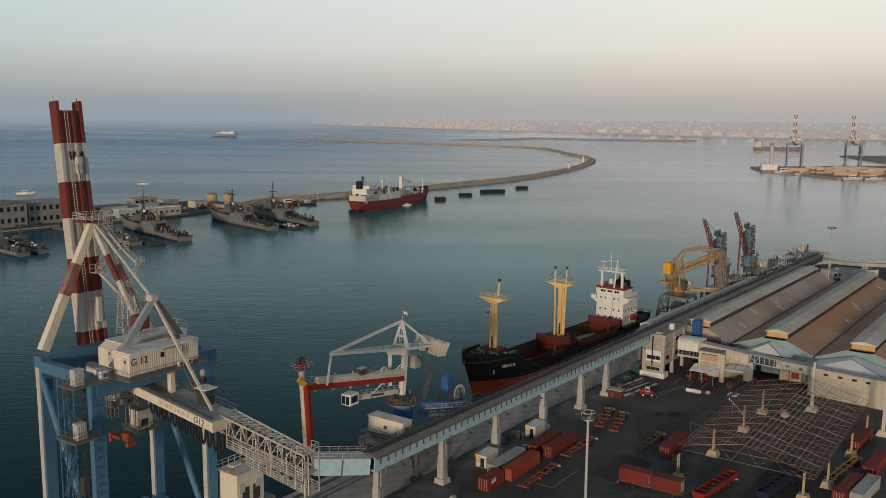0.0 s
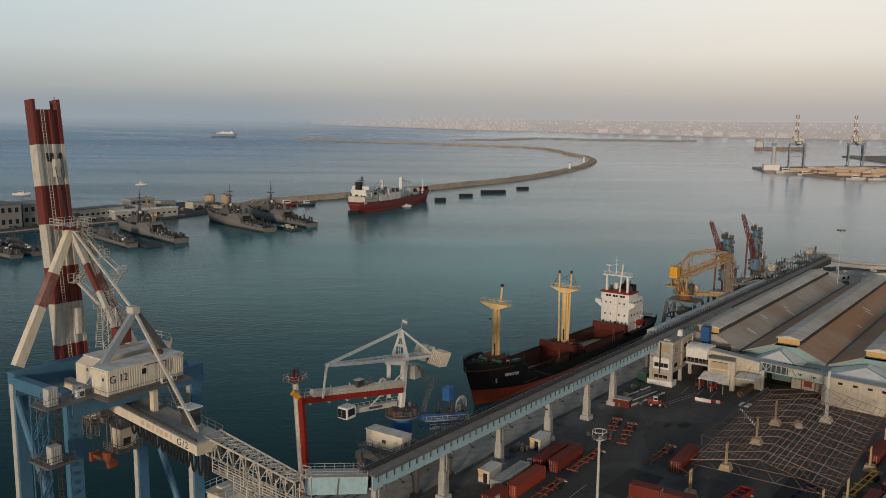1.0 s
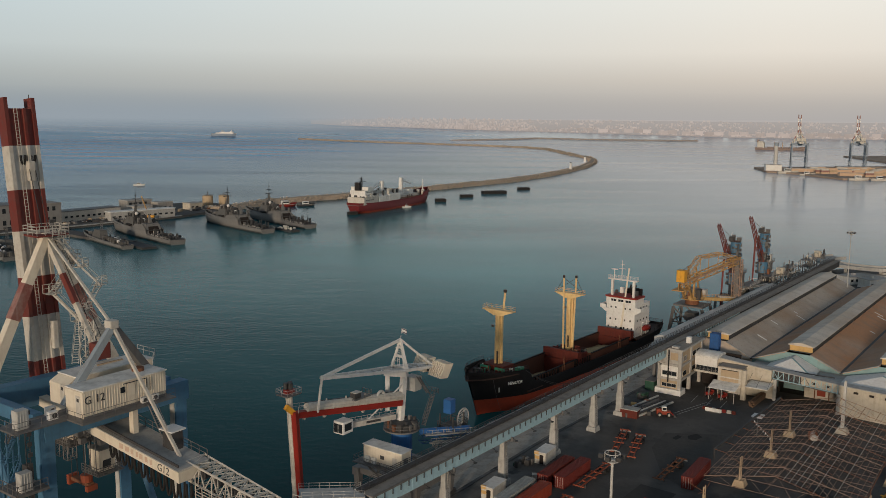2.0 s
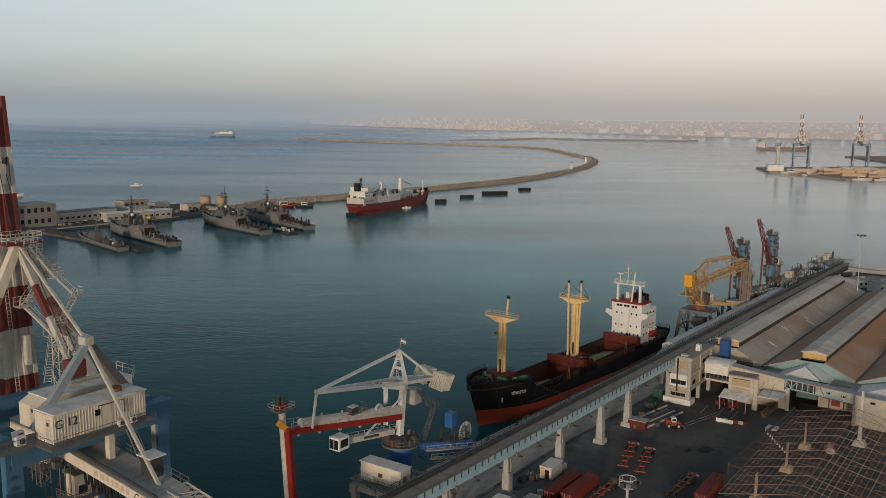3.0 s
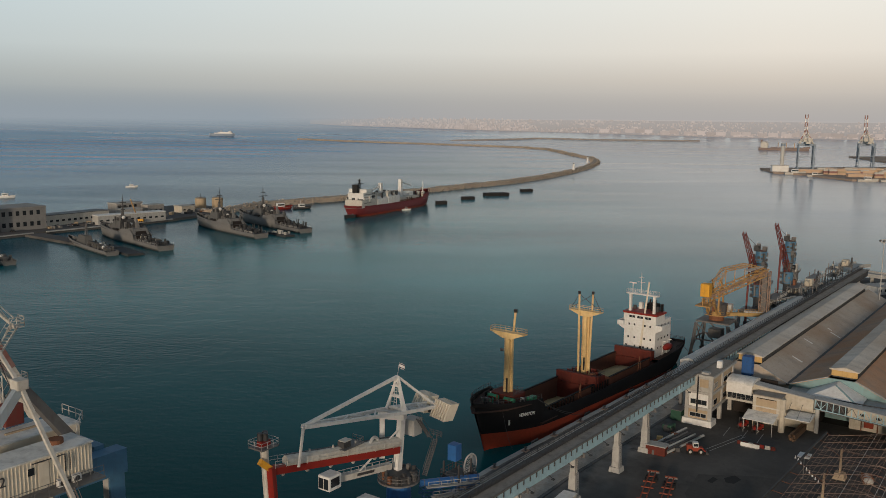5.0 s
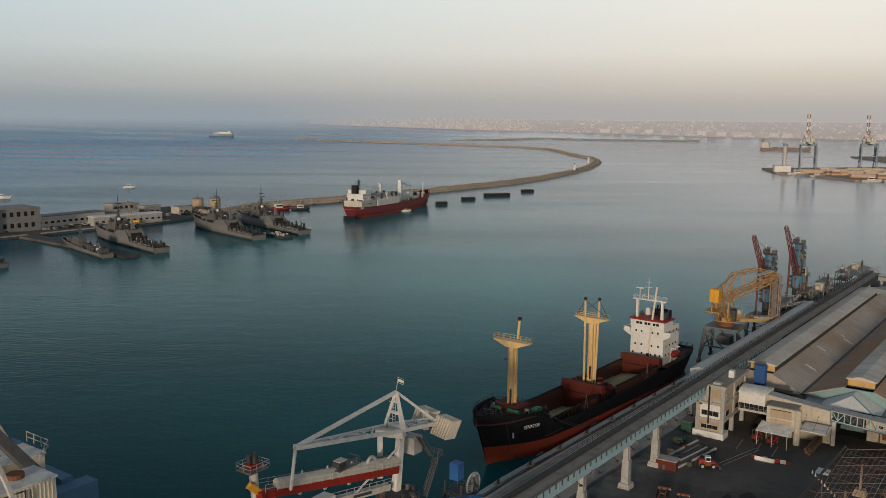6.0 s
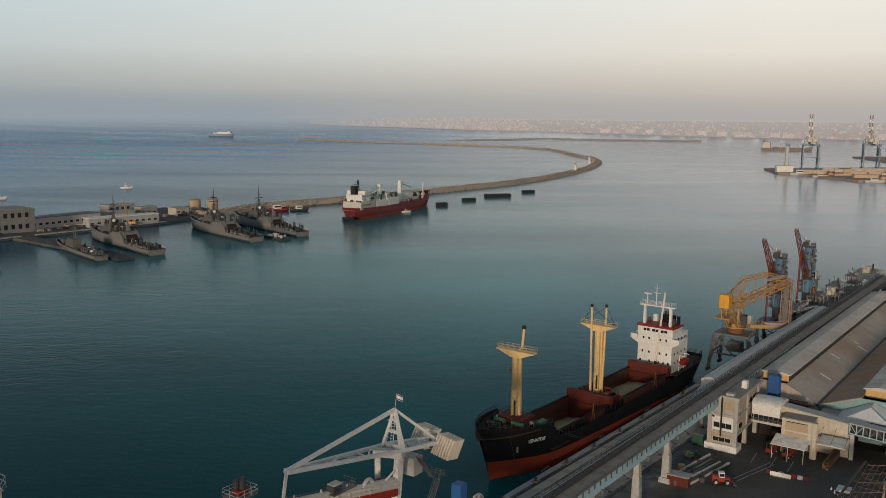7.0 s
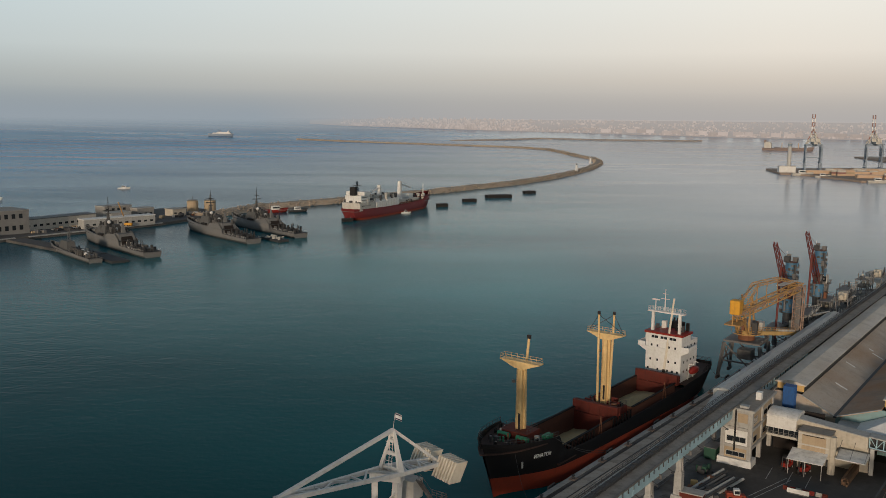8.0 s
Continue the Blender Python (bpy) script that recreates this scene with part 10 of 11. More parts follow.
# ---- beyond the warehouse ----
def ramp():
    g = thing("road_ramp", "curved pale concrete road ramp on columns beyond the warehouse", "road ramp", quay(492, 76, 2.3), kind="structure")
    bm = mesh()
    rings = []
    for i in range(25):
        a = radians(60 + 270 * i / 24)
        z = 3.0 + 4.5 * i / 24
        c, s = math.cos(a), math.sin(a)
        rings.append([(24 * c, 24 * s, z), (33 * c, 33 * s, z), (33 * c, 33 * s, z + 1.6), (32.6 * c, 32.6 * s, z + 1.6), (32.6 * c, 32.6 * s, z + 0.7), (24.4 * c, 24.4 * s, z + 0.7), (24.4 * c, 24.4 * s, z + 1.6), (24 * c, 24 * s, z + 1.6)])
    loft(bm, rings)
    part("deck", bm, PALE_CONC, g)
    for i in range(2, 25, 3):
        a = radians(60 + 270 * i / 24)
        z = 3.0 + 4.5 * i / 24
        part("column", tube(mesh(), (28.5 * math.cos(a), 28.5 * math.sin(a), -0.1), (28.5 * math.cos(a), 28.5 * math.sin(a), z), 0.8, 10), PALE_CONC, g)


ramp()


def low_hut(at, a, b, h, label):
    g = thing("port_hut", label, "building", at)
    part("wall", box(mesh(), 0, a, 0, b, -0.1, h), WHITE, g)
    part("roof", box(mesh(), -0.3, a + 0.3, -0.3, b + 0.3, h, h + 0.25), PALE_CONC, g)
    for k in range(int(a / 3)):
        part("window", box(mesh(), 0.8 + 3 * k, 2.2 + 3 * k, -0.05, -0.003, 1.2, 2.4), GLASS, g)
    part("roof_unit", box(mesh(), a * 0.3, a * 0.3 + 1.4, b * 0.4, b * 0.4 + 1.2, h + 0.25, h + 1.2), PALE_STEEL, g)


low_hut(quay(444, 84, 2.3, -35), 17, 8, 3.4, "low white port hut with a flat roof")
low_hut(quay(438, 74.5, 2.3, -35), 12, 7, 4.0, "low white port hut with a flat roof")
low_hut(quay(458, 72, 2.3, -35), 8, 6, 3.2, "small white port hut with a flat roof")

# ---- the naval base across the water ----
def heading(x, y, dx, dy, z=0.0):
    """A place with local x along (dx, dy)."""
    return pose(x, y, z, 0, 0, math.degrees(math.atan2(dy, dx)))


base = part("wharf", prism(mesh(), [(-470, 300), (-290, 553), (-262, 594), (-199, 679), (-184, 712), (-176, 752), (-215, 790), (-262, 745), (-330, 655), (-500, 440)], -4, 2.0), WHARF)
tagged(base, "concrete naval wharf across the harbour", "wharf", kind="structure")
part("cope", mesh_line([(-292, 550, 1.75), (-263.4, 592.4, 1.75)], 1.6, 0.7), PALE_CONC, base, "pale concrete quay edge")
part("cope", mesh_line([(-258, 599, 1.75), (-200.4, 677, 1.75)], 1.6, 0.7), PALE_CONC, base, "pale concrete quay edge")
pier = part("pier", mesh_line([(-262, 590, 0.9), (-190, 534, 0.9)], 11, 1.6), WHARF)
tagged(pier, "low floating pier beside grey naval vessels", "pier", kind="structure")


def flat_block(name, at, a, b, h, mat, label, roof=PALE_CONC, windows=True, rows=1):
    g = thing(name, label, "building", at)
    part("wall", box(mesh(), 0, a, 0, b, -0.2, h), mat, g)
    part("roof", box(mesh(), -0.4, a + 0.4, -0.4, b + 0.4, h, h + 0.5), roof, g)
    if windows:
        n = int(a / 4.5)
        for r in range(rows):
            z = (h / rows) * r + h / rows * 0.35
            for k in range(n):
                part("window", box(mesh(), 1.2 + 4.5 * k, 3.4 + 4.5 * k, -0.12, -0.004, z, z + h / rows * (0.4 if rows > 1 else 0.2)), GLASS, g)
    return g


# buildings follow the wharf's line
W = (72, 99)
flat_block("naval_block", heading(-284.0, 592.0, 14, 17, 2.0), 30, 26, 14.5, NAVAL_WALL, "grey plastered naval block with dark windows", roof=CONCRETE, rows=2)
flat_block("naval_block", heading(-312.0, 552.0, 14, 17, 2.0), 46, 30, 15.5, NAVAL_WALL, "large grey naval hall with a plain front", roof=GREY_STEEL, rows=2)
flat_block("long_shed", heading(-271.0, 622.0, 26, 40, 2.0), 52, 12, 7.0, OFFWHITE, "long pale shed with small windows", roof=GREY_STEEL)
flat_block("long_shed", heading(-238.0, 634.0, 36, 37, 2.0), 50, 9, 6.0, PALE_CONC, "long shed with a white flat roof", roof=WHITE)
flat_block("store", heading(-226.0, 700.0, 30, 40, 2.0), 14, 9, 7.0, CONCRETE, "small grey store by the breakwater root")
flat_block("store", heading(-236.0, 676.0, 30, 40, 2.0), 16, 10, 6.0, PALE_CONC, "small pale store on the wharf")
flat_block("store", heading(-205.0, 716.0, 30, 40, 2.0), 12, 10, 5.0, CREAM, "small cream store on the wharf")
flat_block("store", heading(-246.0, 690.0, 30, 40, 2.0), 22, 12, 9.0, CONCRETE, "grey workshop on the wharf", rows=2)
for x, y in ((-200.5, 752.0), (-188.0, 757.0)):
    t = thing("storage_tank", "tan round storage tank at the breakwater root", "tank", pose(x, y, 2.0), "storage tanks")
    part("shell", tube(mesh(), (0, 0, -0.1), (0, 0, 8.4), 4.4, 24), TAN, t)
    part("roof", tube(mesh(), (0, 0, 8.4), (0, 0, 8.9), 4.3, 24, 2.6), TAN, t)
    part("roof_rail", rail(mesh(), [(4.2 * math.cos(a), 4.2 * math.sin(a), 8.6) for a in [2 * math.pi * i / 12 for i in range(13)]], 1.1, 2.0, 0.06, 2), GREY_STEEL, t)
    part("vent_pipe", tube(mesh(), (0, 0, 8.9), (0, 0, 12.4), 0.25, 6), DARK_STEEL, t)
mc = thing("mobile_crane", "yellow mobile crane on the naval wharf", "crane", pose(-218, 655, 2.0))
part("carrier", bevel_box(-4, 4, -1.4, 1.4, 0.5, 2.2, 0.2), YELLOW, mc)
part("jib", beam(mesh(), (0, 0, 2), (-6, 3, 16), 0.6, 0.6), DULL_YELLOW, mc)
for x in (-2.8, -1, 1.4, 2.8):
    part("wheel", tube(mesh(), (x, -1.5, 0.5), (x, 1.5, 0.5), 0.5, 8), RUBBER, mc)


def wharf_car(at, mat, label):
    g = thing("parked_car", label, "car", at, "cars on the naval wharf")
    part("body", bevel_box(-2.2, 2.2, -0.9, 0.9, 0.35, 1.0, 0.15), mat, g)
    part("cabin", taper(mesh(), (-0.2, 0, 1.0), (-0.2, 0, 1.55), 2.6, 1.6, 1.9, 1.3), GLASS, g)
    for x in (-1.4, 1.4):
        for y in (-0.9, 0.9):
            part("wheel", tube(mesh(), (x, y - 0.1, 0.34), (x, y + 0.1, 0.34), 0.34, 8), RUBBER, g)
    return g


rng = random.Random(17)
for k in range(16):
    q = rng.random()
    x, y = -292 + 62 * q + rng.uniform(-5, 0), 571 + 84 * q + rng.uniform(0, 6)
    col = rng.choice((("white", WHITE), ("grey", GREY_STEEL), ("dark", DARK_STEEL), ("white", WHITE)))
    wharf_car(pose(x, y, 2.0, 0, 0, rng.choice((53, 143))), col[1], col[0] + " car parked on the naval wharf")
crate_first = None
for k in range(40):
    q = rng.random()
    x, y = -262 + 84 * q + rng.uniform(-4, 1), 603 + 140 * q + rng.uniform(0, 14)
    s = rng.uniform(0.7, 1.3)
    at = pose(x, y, 2.0, 0, 0, rng.uniform(0, 180)) @ Matrix.Diagonal((s * rng.uniform(1, 2.6), s, s, 1))
    c = part("store_crate", bevel_box(-0.9, 0.9, -0.9, 0.9, -0.02, 1.7, 0.05), rng.choice((GREY_STEEL, DARK_STEEL, TAN, PALE_STEEL, NAVY, RUST)))
    c.matrix_world = at
    tagged(c, "weathered store crate on the naval wharf", "crate", "crates on the naval wharf")


def warship(at, L, label):
    """Local x from stern (0) to bow (L)."""
    g = thing("warship", label, "ship", at, "grey warships")
    k = L / 90
    st = [(1.02 * L, 0.05, 0.3, 8.6, -4.5), (0.95 * L, 1.4, 2.6, 7.8, -2.5), (0.86 * L, 3.0, 4.4, 7.2, -1), (0.72 * L, 4.6, 5.5, 6.6, 0), (0.55 * L, 5.2, 5.8, 6.2, 0), (0.335 * L, 5.2, 5.8, 6.0, 0), (0.33 * L, 5.2, 5.7, 3.4, 0), (0.15 * L, 4.9, 5.5, 3.2, 0), (0.0, 4.4, 5.2, 3.2, 0)]
    part("hull", hull_mesh(st, 0.9, 0.4), [NAVY, NAVY_DARK], g, "grey naval hull")
    fo = [(x, hd - 0.15) for x, hw, hd, zt, dx in st[:6]]
    part("fore_deck", prism(mesh(), [(x, -y) for x, y in fo] + [(x, y) for x, y in reversed(fo)], 5.6, 5.9), NAVY_DARK, g)
    af = [(x, hd - 0.15) for x, hw, hd, zt, dx in st[6:]]
    part("flight_deck", prism(mesh(), [(x, -y) for x, y in af] + [(x, y) for x, y in reversed(af)], 2.9, 3.2), NAVY_DARK, g, "dark flight deck")
    hang = part("hangar", hexa(mesh(), [(0.33 * L, -5.3, 3.2), (0.45 * L, -5.3, 3.2), (0.45 * L, 5.3, 3.2), (0.33 * L, 5.3, 3.2), (0.365 * L, -4.4, 9.6), (0.43 * L, -4.4, 9.6), (0.43 * L, 4.4, 9.6), (0.365 * L, 4.4, 9.6)]), NAVY, g, "grey sloping hangar")
    # panel on the closed hangar, coloured as the shade of its opening
    part("hangar_door", hexa(mesh(), [(0.327 * L, -3.6, 3.2), (0.333 * L, -3.6, 3.2), (0.333 * L, 3.6, 3.2), (0.327 * L, 3.6, 3.2), (0.356 * L, -3.2, 8.0), (0.362 * L, -3.2, 8.0), (0.362 * L, 3.2, 8.0), (0.356 * L, 3.2, 8.0)]), RECESS_SHADE, hang, "hangar opening painted shade-dark")
    for sg in (-1, 1):
        part("bulwark", hexa(mesh(), [(0.33 * L, sg * 5.5, 5.8), (0.56 * L, sg * 5.5, 5.8), (0.56 * L, sg * 5.8, 5.8), (0.33 * L, sg * 5.8, 5.8), (0.40 * L, sg * 4.9, 9.4), (0.53 * L, sg * 4.9, 8.2), (0.53 * L, sg * 5.2, 8.2), (0.40 * L, sg * 5.2, 9.4)]), NAVY, g, "sloping grey bulwark")
    part("bridge_block", hexa(mesh(), [(0.56 * L, -4.8, 5.9), (0.74 * L, -4.2, 5.9), (0.74 * L, 4.2, 5.9), (0.56 * L, 4.8, 5.9), (0.58 * L, -3.6, 12.2), (0.69 * L, -3.2, 12.2), (0.69 * L, 3.2, 12.2), (0.58 * L, 3.6, 12.2)]), NAVY_MID, g, "sloped grey bridge block")
    part("bridge_window", hexa(mesh(), [(0.702 * L, -3.0, 10.6), (0.708 * L, -3.0, 10.6), (0.708 * L, 3.0, 10.6), (0.702 * L, 3.0, 10.6), (0.697 * L, -2.8, 11.5), (0.703 * L, -2.8, 11.5), (0.703 * L, 2.8, 11.5), (0.697 * L, 2.8, 11.5)]), GLASS, g)
    part("mast", taper(mesh(), (0.63 * L, 0, 12.2), (0.62 * L, 0, 20.0), 2.2, 2.2, 0.7, 0.7), NAVY_MID, g, "grey radar mast")
    bm = mesh()
    tube(bm, (0.62 * L, 0, 20), (0.62 * L, 0, 29), 0.3, 6, 0.12)
    tube(bm, (0.62 * L, -3.2, 20.8), (0.62 * L, 3.2, 20.8), 0.28, 5)
    tube(bm, (0.62 * L, -2.0, 23.2), (0.62 * L, 2.0, 23.6), 0.26, 5)
    tube(bm, (0.62 * L - 1.5, 0, 25.6), (0.62 * L + 1.5, 0, 25.6), 0.2, 5)
    box(bm, 0.62 * L - 0.6, 0.62 * L + 0.6, -1.2, 1.2, 18.6, 19.0)
    part("yard_arm", bm, NAVY_DARK, g)
    part("after_mast", taper(mesh(), (0.40 * L, 0, 9.6), (0.41 * L, 0, 15.4), 2.4, 2.2, 0.5, 0.5), NAVY, g, "pale pyramid after mast")
    part("funnel", hexa(mesh(), [(0.48 * L, -2, 5.9), (0.54 * L, -2, 5.9), (0.54 * L, 2, 5.9), (0.48 * L, 2, 5.9), (0.485 * L, -1.4, 13.6), (0.53 * L, -1.4, 13.6), (0.53 * L, 1.4, 13.6), (0.485 * L, 1.4, 13.6)]), NAVY_DARK, g)
    for x, z in ((0.46, 11.2), (0.575, 14.4)):
        part("radome", ball(x * L, 1.6, z, 1.1), WHITE, g, "white radome", True)
    part("gun", bevel_box(0.84 * L - 1.6, 0.84 * L + 1.4, -1.4, 1.4, 5.9, 8.0, 0.4), NAVY, g)
    part("gun_barrel", tube(mesh(), (0.84 * L + 1.2, 0, 7.2), (0.84 * L + 5, 0, 7.6), 0.14, 6), NAVY_DARK, g)
    bm = mesh()
    rng = random.Random(int(L))
    dark = mesh()
    for k in range(120):
        x, y = rng.uniform(0.42, 0.57) * L, rng.uniform(-4.4, 4.4)
        s = rng.uniform(0.2, 0.65)
        box(dark if k % 3 else bm, x - s, x + s, y - s, y + s, 5.9, 7.4 + rng.uniform(0.5, 5.0))
    for k in range(34):
        x, y = rng.uniform(0.57, 0.70) * L, rng.uniform(-3.2, 3.2)
        s = rng.uniform(0.25, 0.7)
        box(dark if k % 2 else bm, x - s, x + s, y - s, y + s, 11.8, 12.6 + rng.uniform(0.6, 2.6))
    for k in range(26):
        x, y = rng.uniform(0.72, 0.96) * L, rng.uniform(-2.2, 2.2)
        s = rng.uniform(0.2, 0.6)
        box(dark if k % 2 else bm, x - s, x + s, y - s, y + s, 5.8, 6.5 + rng.uniform(0.4, 1.6))
    for k in range(46):
        x, y = rng.uniform(0.02, 0.31) * L, rng.uniform(-4.4, 4.4)
        s = rng.uniform(0.25, 0.9)
        box(dark if k % 3 else bm, x - s, x + s, y - s, y + s, 3.1, 3.6 + rng.uniform(0.3, 1.6))
    ob = part("deck_machinery", dark, NAVY_DARK, g, "dark deck machinery")
    ob["kind"] = "stuff"
    ob = part("deck_gear", bm, NAVY, g)
    ob["kind"] = "stuff"
    bm = mesh()
    for sg in (-1, 1):
        rail(bm, [(0.5, sg * 5.0, 3.2), (0.3 * L, sg * 5.3, 3.2)], 1.0, 3.0, 0.05, 2)
    part("deck_rail", bm, PALE_STEEL, g)
    # launchers, boats and whip aerials amidships
    for x, y in ((0.47, -3.2), (0.50, 3.0), (0.77, 0.0)):
        part("launcher", beam(mesh(), (x * L, y - 1.5, 6.6), (x * L + 2.5, y + 1.5, 8.6), 1.5, 1.5), NAVY_MID, g)
    for sg in (-1, 1):
        part("rib_boat", bevel_box(0.585 * L, 0.585 * L + 6.5, sg * 5.0 - 1.0, sg * 5.0 + 1.0, 6.6, 7.7, 0.4), RUBBER, g, "black inflatable boat")
    for x, y in ((0.36, 4.0), (0.36, -4.0), (0.57, 2.6), (0.70, -2.2)):
        part("whip_aerial", tube(mesh(), (x * L, y, 9.0), (x * L + 0.4, y, 17.5), 0.09, 4), NAVY_DARK, g)
    for mt, n, lo, hi, zmax in ((RUST_PALE, 26, 0.43, 0.57, 9.5), (NAVY_MID, 60, 0.36, 0.72, 12.5), (OFFWHITE, 18, 0.08, 0.80, 7.0), (NAVY_DARK, 46, 0.03, 0.60, 9.0)):
        bm = mesh()
        for k in range(n):
            x, y = rng.uniform(lo, hi) * L, rng.uniform(-4.2, 4.2)
            base = 3.1 if x < 0.33 * L else 5.8
            w0, h0 = rng.uniform(0.12, 0.6), rng.uniform(0.6, 2.4)
            z = rng.uniform(base, max(base + 0.1, zmax - h0))
            if k % 3 == 0:
                tube(bm, (x, y, base), (x + rng.uniform(-1, 1), y + rng.uniform(-1, 1), z + h0), 0.14, 5)
            else:
                box(bm, x - w0, x + w0, y - w0, y + w0, base, z + h0 * 0.4)
        part("deck_fitting", bm, mt, g)["kind"] = "stuff"
    part("fire_director", ball(0.655 * L, 0, 14.2, 1.0), NAVY, g, "", True)
    return g


def ball(x, y, z, r, n=8):
    bm = mesh()
    bmesh.ops.create_uvsphere(bm, u_segments=n * 2, v_segments=n, radius=r, matrix=Matrix.Translation((x, y, z)))
    return bm


warship(heading(-160.0, 534.0, -70, 77), 96, "grey corvette moored at the naval pier")
warship(heading(-117.0, 590.0, -61, 71), 92, "grey corvette moored beside another")
warship(heading(-93.0, 618.0, -61, 71), 92, "grey corvette moored on the far side of another")
raft = thing("work_raft", "low dark work raft between two corvettes", "raft", heading(-104.0, 602.0, -61, 71))
part("deck", bevel_box(-6, 16, -3.6, 3.6, -0.8, 1.4, 0.2), NAVY_DARK, raft)
bm = mesh()
rng = random.Random(6)
for k in range(16):
    x, y = rng.uniform(-5, 15), rng.uniform(-3, 3)
    box(bm, x - 0.7, x + 0.7, y - 0.5, y + 0.5, 1.4, 2.0 + rng.random() * 1.2)
part("stores", bm, OFFWHITE, raft, "pale stores on the raft")["kind"] = "stuff"
raft = thing("work_raft", "low dark work raft beside a corvette", "raft", heading(-176.0, 521.0, -70, 77))
part("deck", bevel_box(-8, 22, -4.5, 4.5, -0.8, 1.3, 0.2), NAVY_DARK, raft)
for k in range(9):
    part("fender", tube(mesh(), (-7.4 + 3.4 * k, -4.5, -0.2), (-7.4 + 3.4 * k, -5.0, -0.2), 0.7, 8), RUBBER, raft)


def pontoon(at, a, b, label, seed):
    g = thing("pontoon", label, "pontoon", at, "pontoons beside the warships")
    part("deck", bevel_box(0, a, 0, b, -0.6, 1.5, 0.15), NAVY_DARK, g)
    part("cope", box(mesh(), 0.1, a - 0.1, -0.06, -0.003, 0.9, 1.4), PALE_CONC, g, "pale worn cope")
    rng = random.Random(seed)
    for k in range(14):
        x, y, w, h = rng.uniform(1, a - 1), rng.uniform(1, b - 1), rng.uniform(0.4, 1.1), rng.uniform(0.5, 2.4)
        part("stores", bevel_box(x - w, x + w, y - w * 0.6, y + w * 0.6, 1.5, 1.5 + h, 0.06), rng.choice((NAVY_DARK, NAVY_MID, GREY_STEEL, DARK_STEEL, OFFWHITE)), g)
    return g


pontoon(heading(-187.0, 533.0, -70, 77), 62, 7.0, "long dark pontoon between a patrol boat and a corvette", 4)
pontoon(heading(-121.0, 606.0, -61, 71), 44, 5.5, "dark pontoon between two corvettes", 9)


def patrol_boat(at, L, label):
    g = thing("patrol_boat", label, "ship", at, "grey patrol boats")
    st = [(L, 0.05, 0.3, 4.6, -3), (0.9 * L, 1.4, 2.2, 4.0, -1.4), (0.75 * L, 2.8, 3.5, 3.4, 0), (0.5 * L, 3.6, 4.0, 2.9, 0), (0.2 * L, 3.5, 3.9, 2.6, 0), (0, 3.2, 3.7, 2.5, 0)]
    part("hull", hull_mesh(st, 0.7, 0.3), [NAVY, NAVY_DARK], g, "grey naval hull")
    d = [(x, hd - 0.12) for x, hw, hd, zt, dx in st]
    part("deck", prism(mesh(), [(x, -y) for x, y in d] + [(x, y) for x, y in reversed(d)], 2.0, 2.3), NAVY_DARK, g)
    part("bridge", hexa(mesh(), [(0.5 * L, -2.6, 2.3), (0.72 * L, -2.4, 2.3), (0.72 * L, 2.4, 2.3), (0.5 * L, 2.6, 2.3), (0.52 * L, -2.0, 7.4), (0.66 * L, -1.8, 7.4), (0.66 * L, 1.8, 7.4), (0.52 * L, 2.0, 7.4)]), NAVY_MID, g)
    bm = mesh()
    lattice(bm, (0.56 * L, 0, 7.4), (0.55 * L, 0, 14.5), 1.4, 1.4, 6, 0.1, 0.5, 0.5)
    tube(bm, (0.55 * L, -2, 12), (0.55 * L, 2, 12), 0.1, 5)
    tube(bm, (0.55 * L, 0, 14.5), (0.55 * L, 0, 18), 0.08, 5)
    part("mast", bm, GREY_STEEL, g)
    for x in (0.18, 0.28, 0.38):
        part("launcher", beam(mesh(), (x * L, -2.2, 3.0), (x * L + 3.5, 2.2, 4.8), 1.3, 1.3), NAVY_DARK, g)
    part("radome", ball(0.24 * L, 0.5, 4.2, 1.3), WHITE, g, "white radome", True)
    part("gun", bevel_box(0.82 * L, 0.82 * L + 2.4, -1.1, 1.1, 2.3, 4.8, 0.3), NAVY, g)
    bm = mesh()
    rng = random.Random(int(L) + 3)
    for k in range(60):
        x, y = rng.uniform(0.03, 0.5) * L, rng.uniform(-2.9, 2.9)
        s = rng.uniform(0.25, 0.7)
        box(bm, x - s, x + s, y - s, y + s, 2.2, 2.8 + rng.uniform(0.3, 2.2))
    part("deck_machinery", bm, NAVY_MID, g, "grey deck machinery")["kind"] = "stuff"
    for x, y in ((0.14, 1.4), (0.2, -1.2)):
        part("radome", ball(x * L, y, 3.8, 0.9), WHITE, g, "white radome", True)
    part("rear_gun", bevel_box(0.06 * L, 0.06 * L + 2.4, -1.1, 1.1, 2.3, 4.0, 0.3), GREY_STEEL, g)
    return g


patrol_boat(heading(-183.0, 514.0, -52, 58), 70, "grey patrol boat moored at the pier")
patrol_boat(heading(-236.0, 487.0, -55, 40), 56, "grey patrol boat with a lattice mast")
patrol_boat(heading(-246.0, 498.0, -55, 40), 52, "grey patrol boat beside another")
patrol_boat(heading(-223.0, 480.0, -55, 46), 50, "grey patrol boat at the end of a nest of boats")
patrol_boat(heading(-229.0, 469.0, -55, 46), 46, "grey patrol boat with radomes on the after deck")


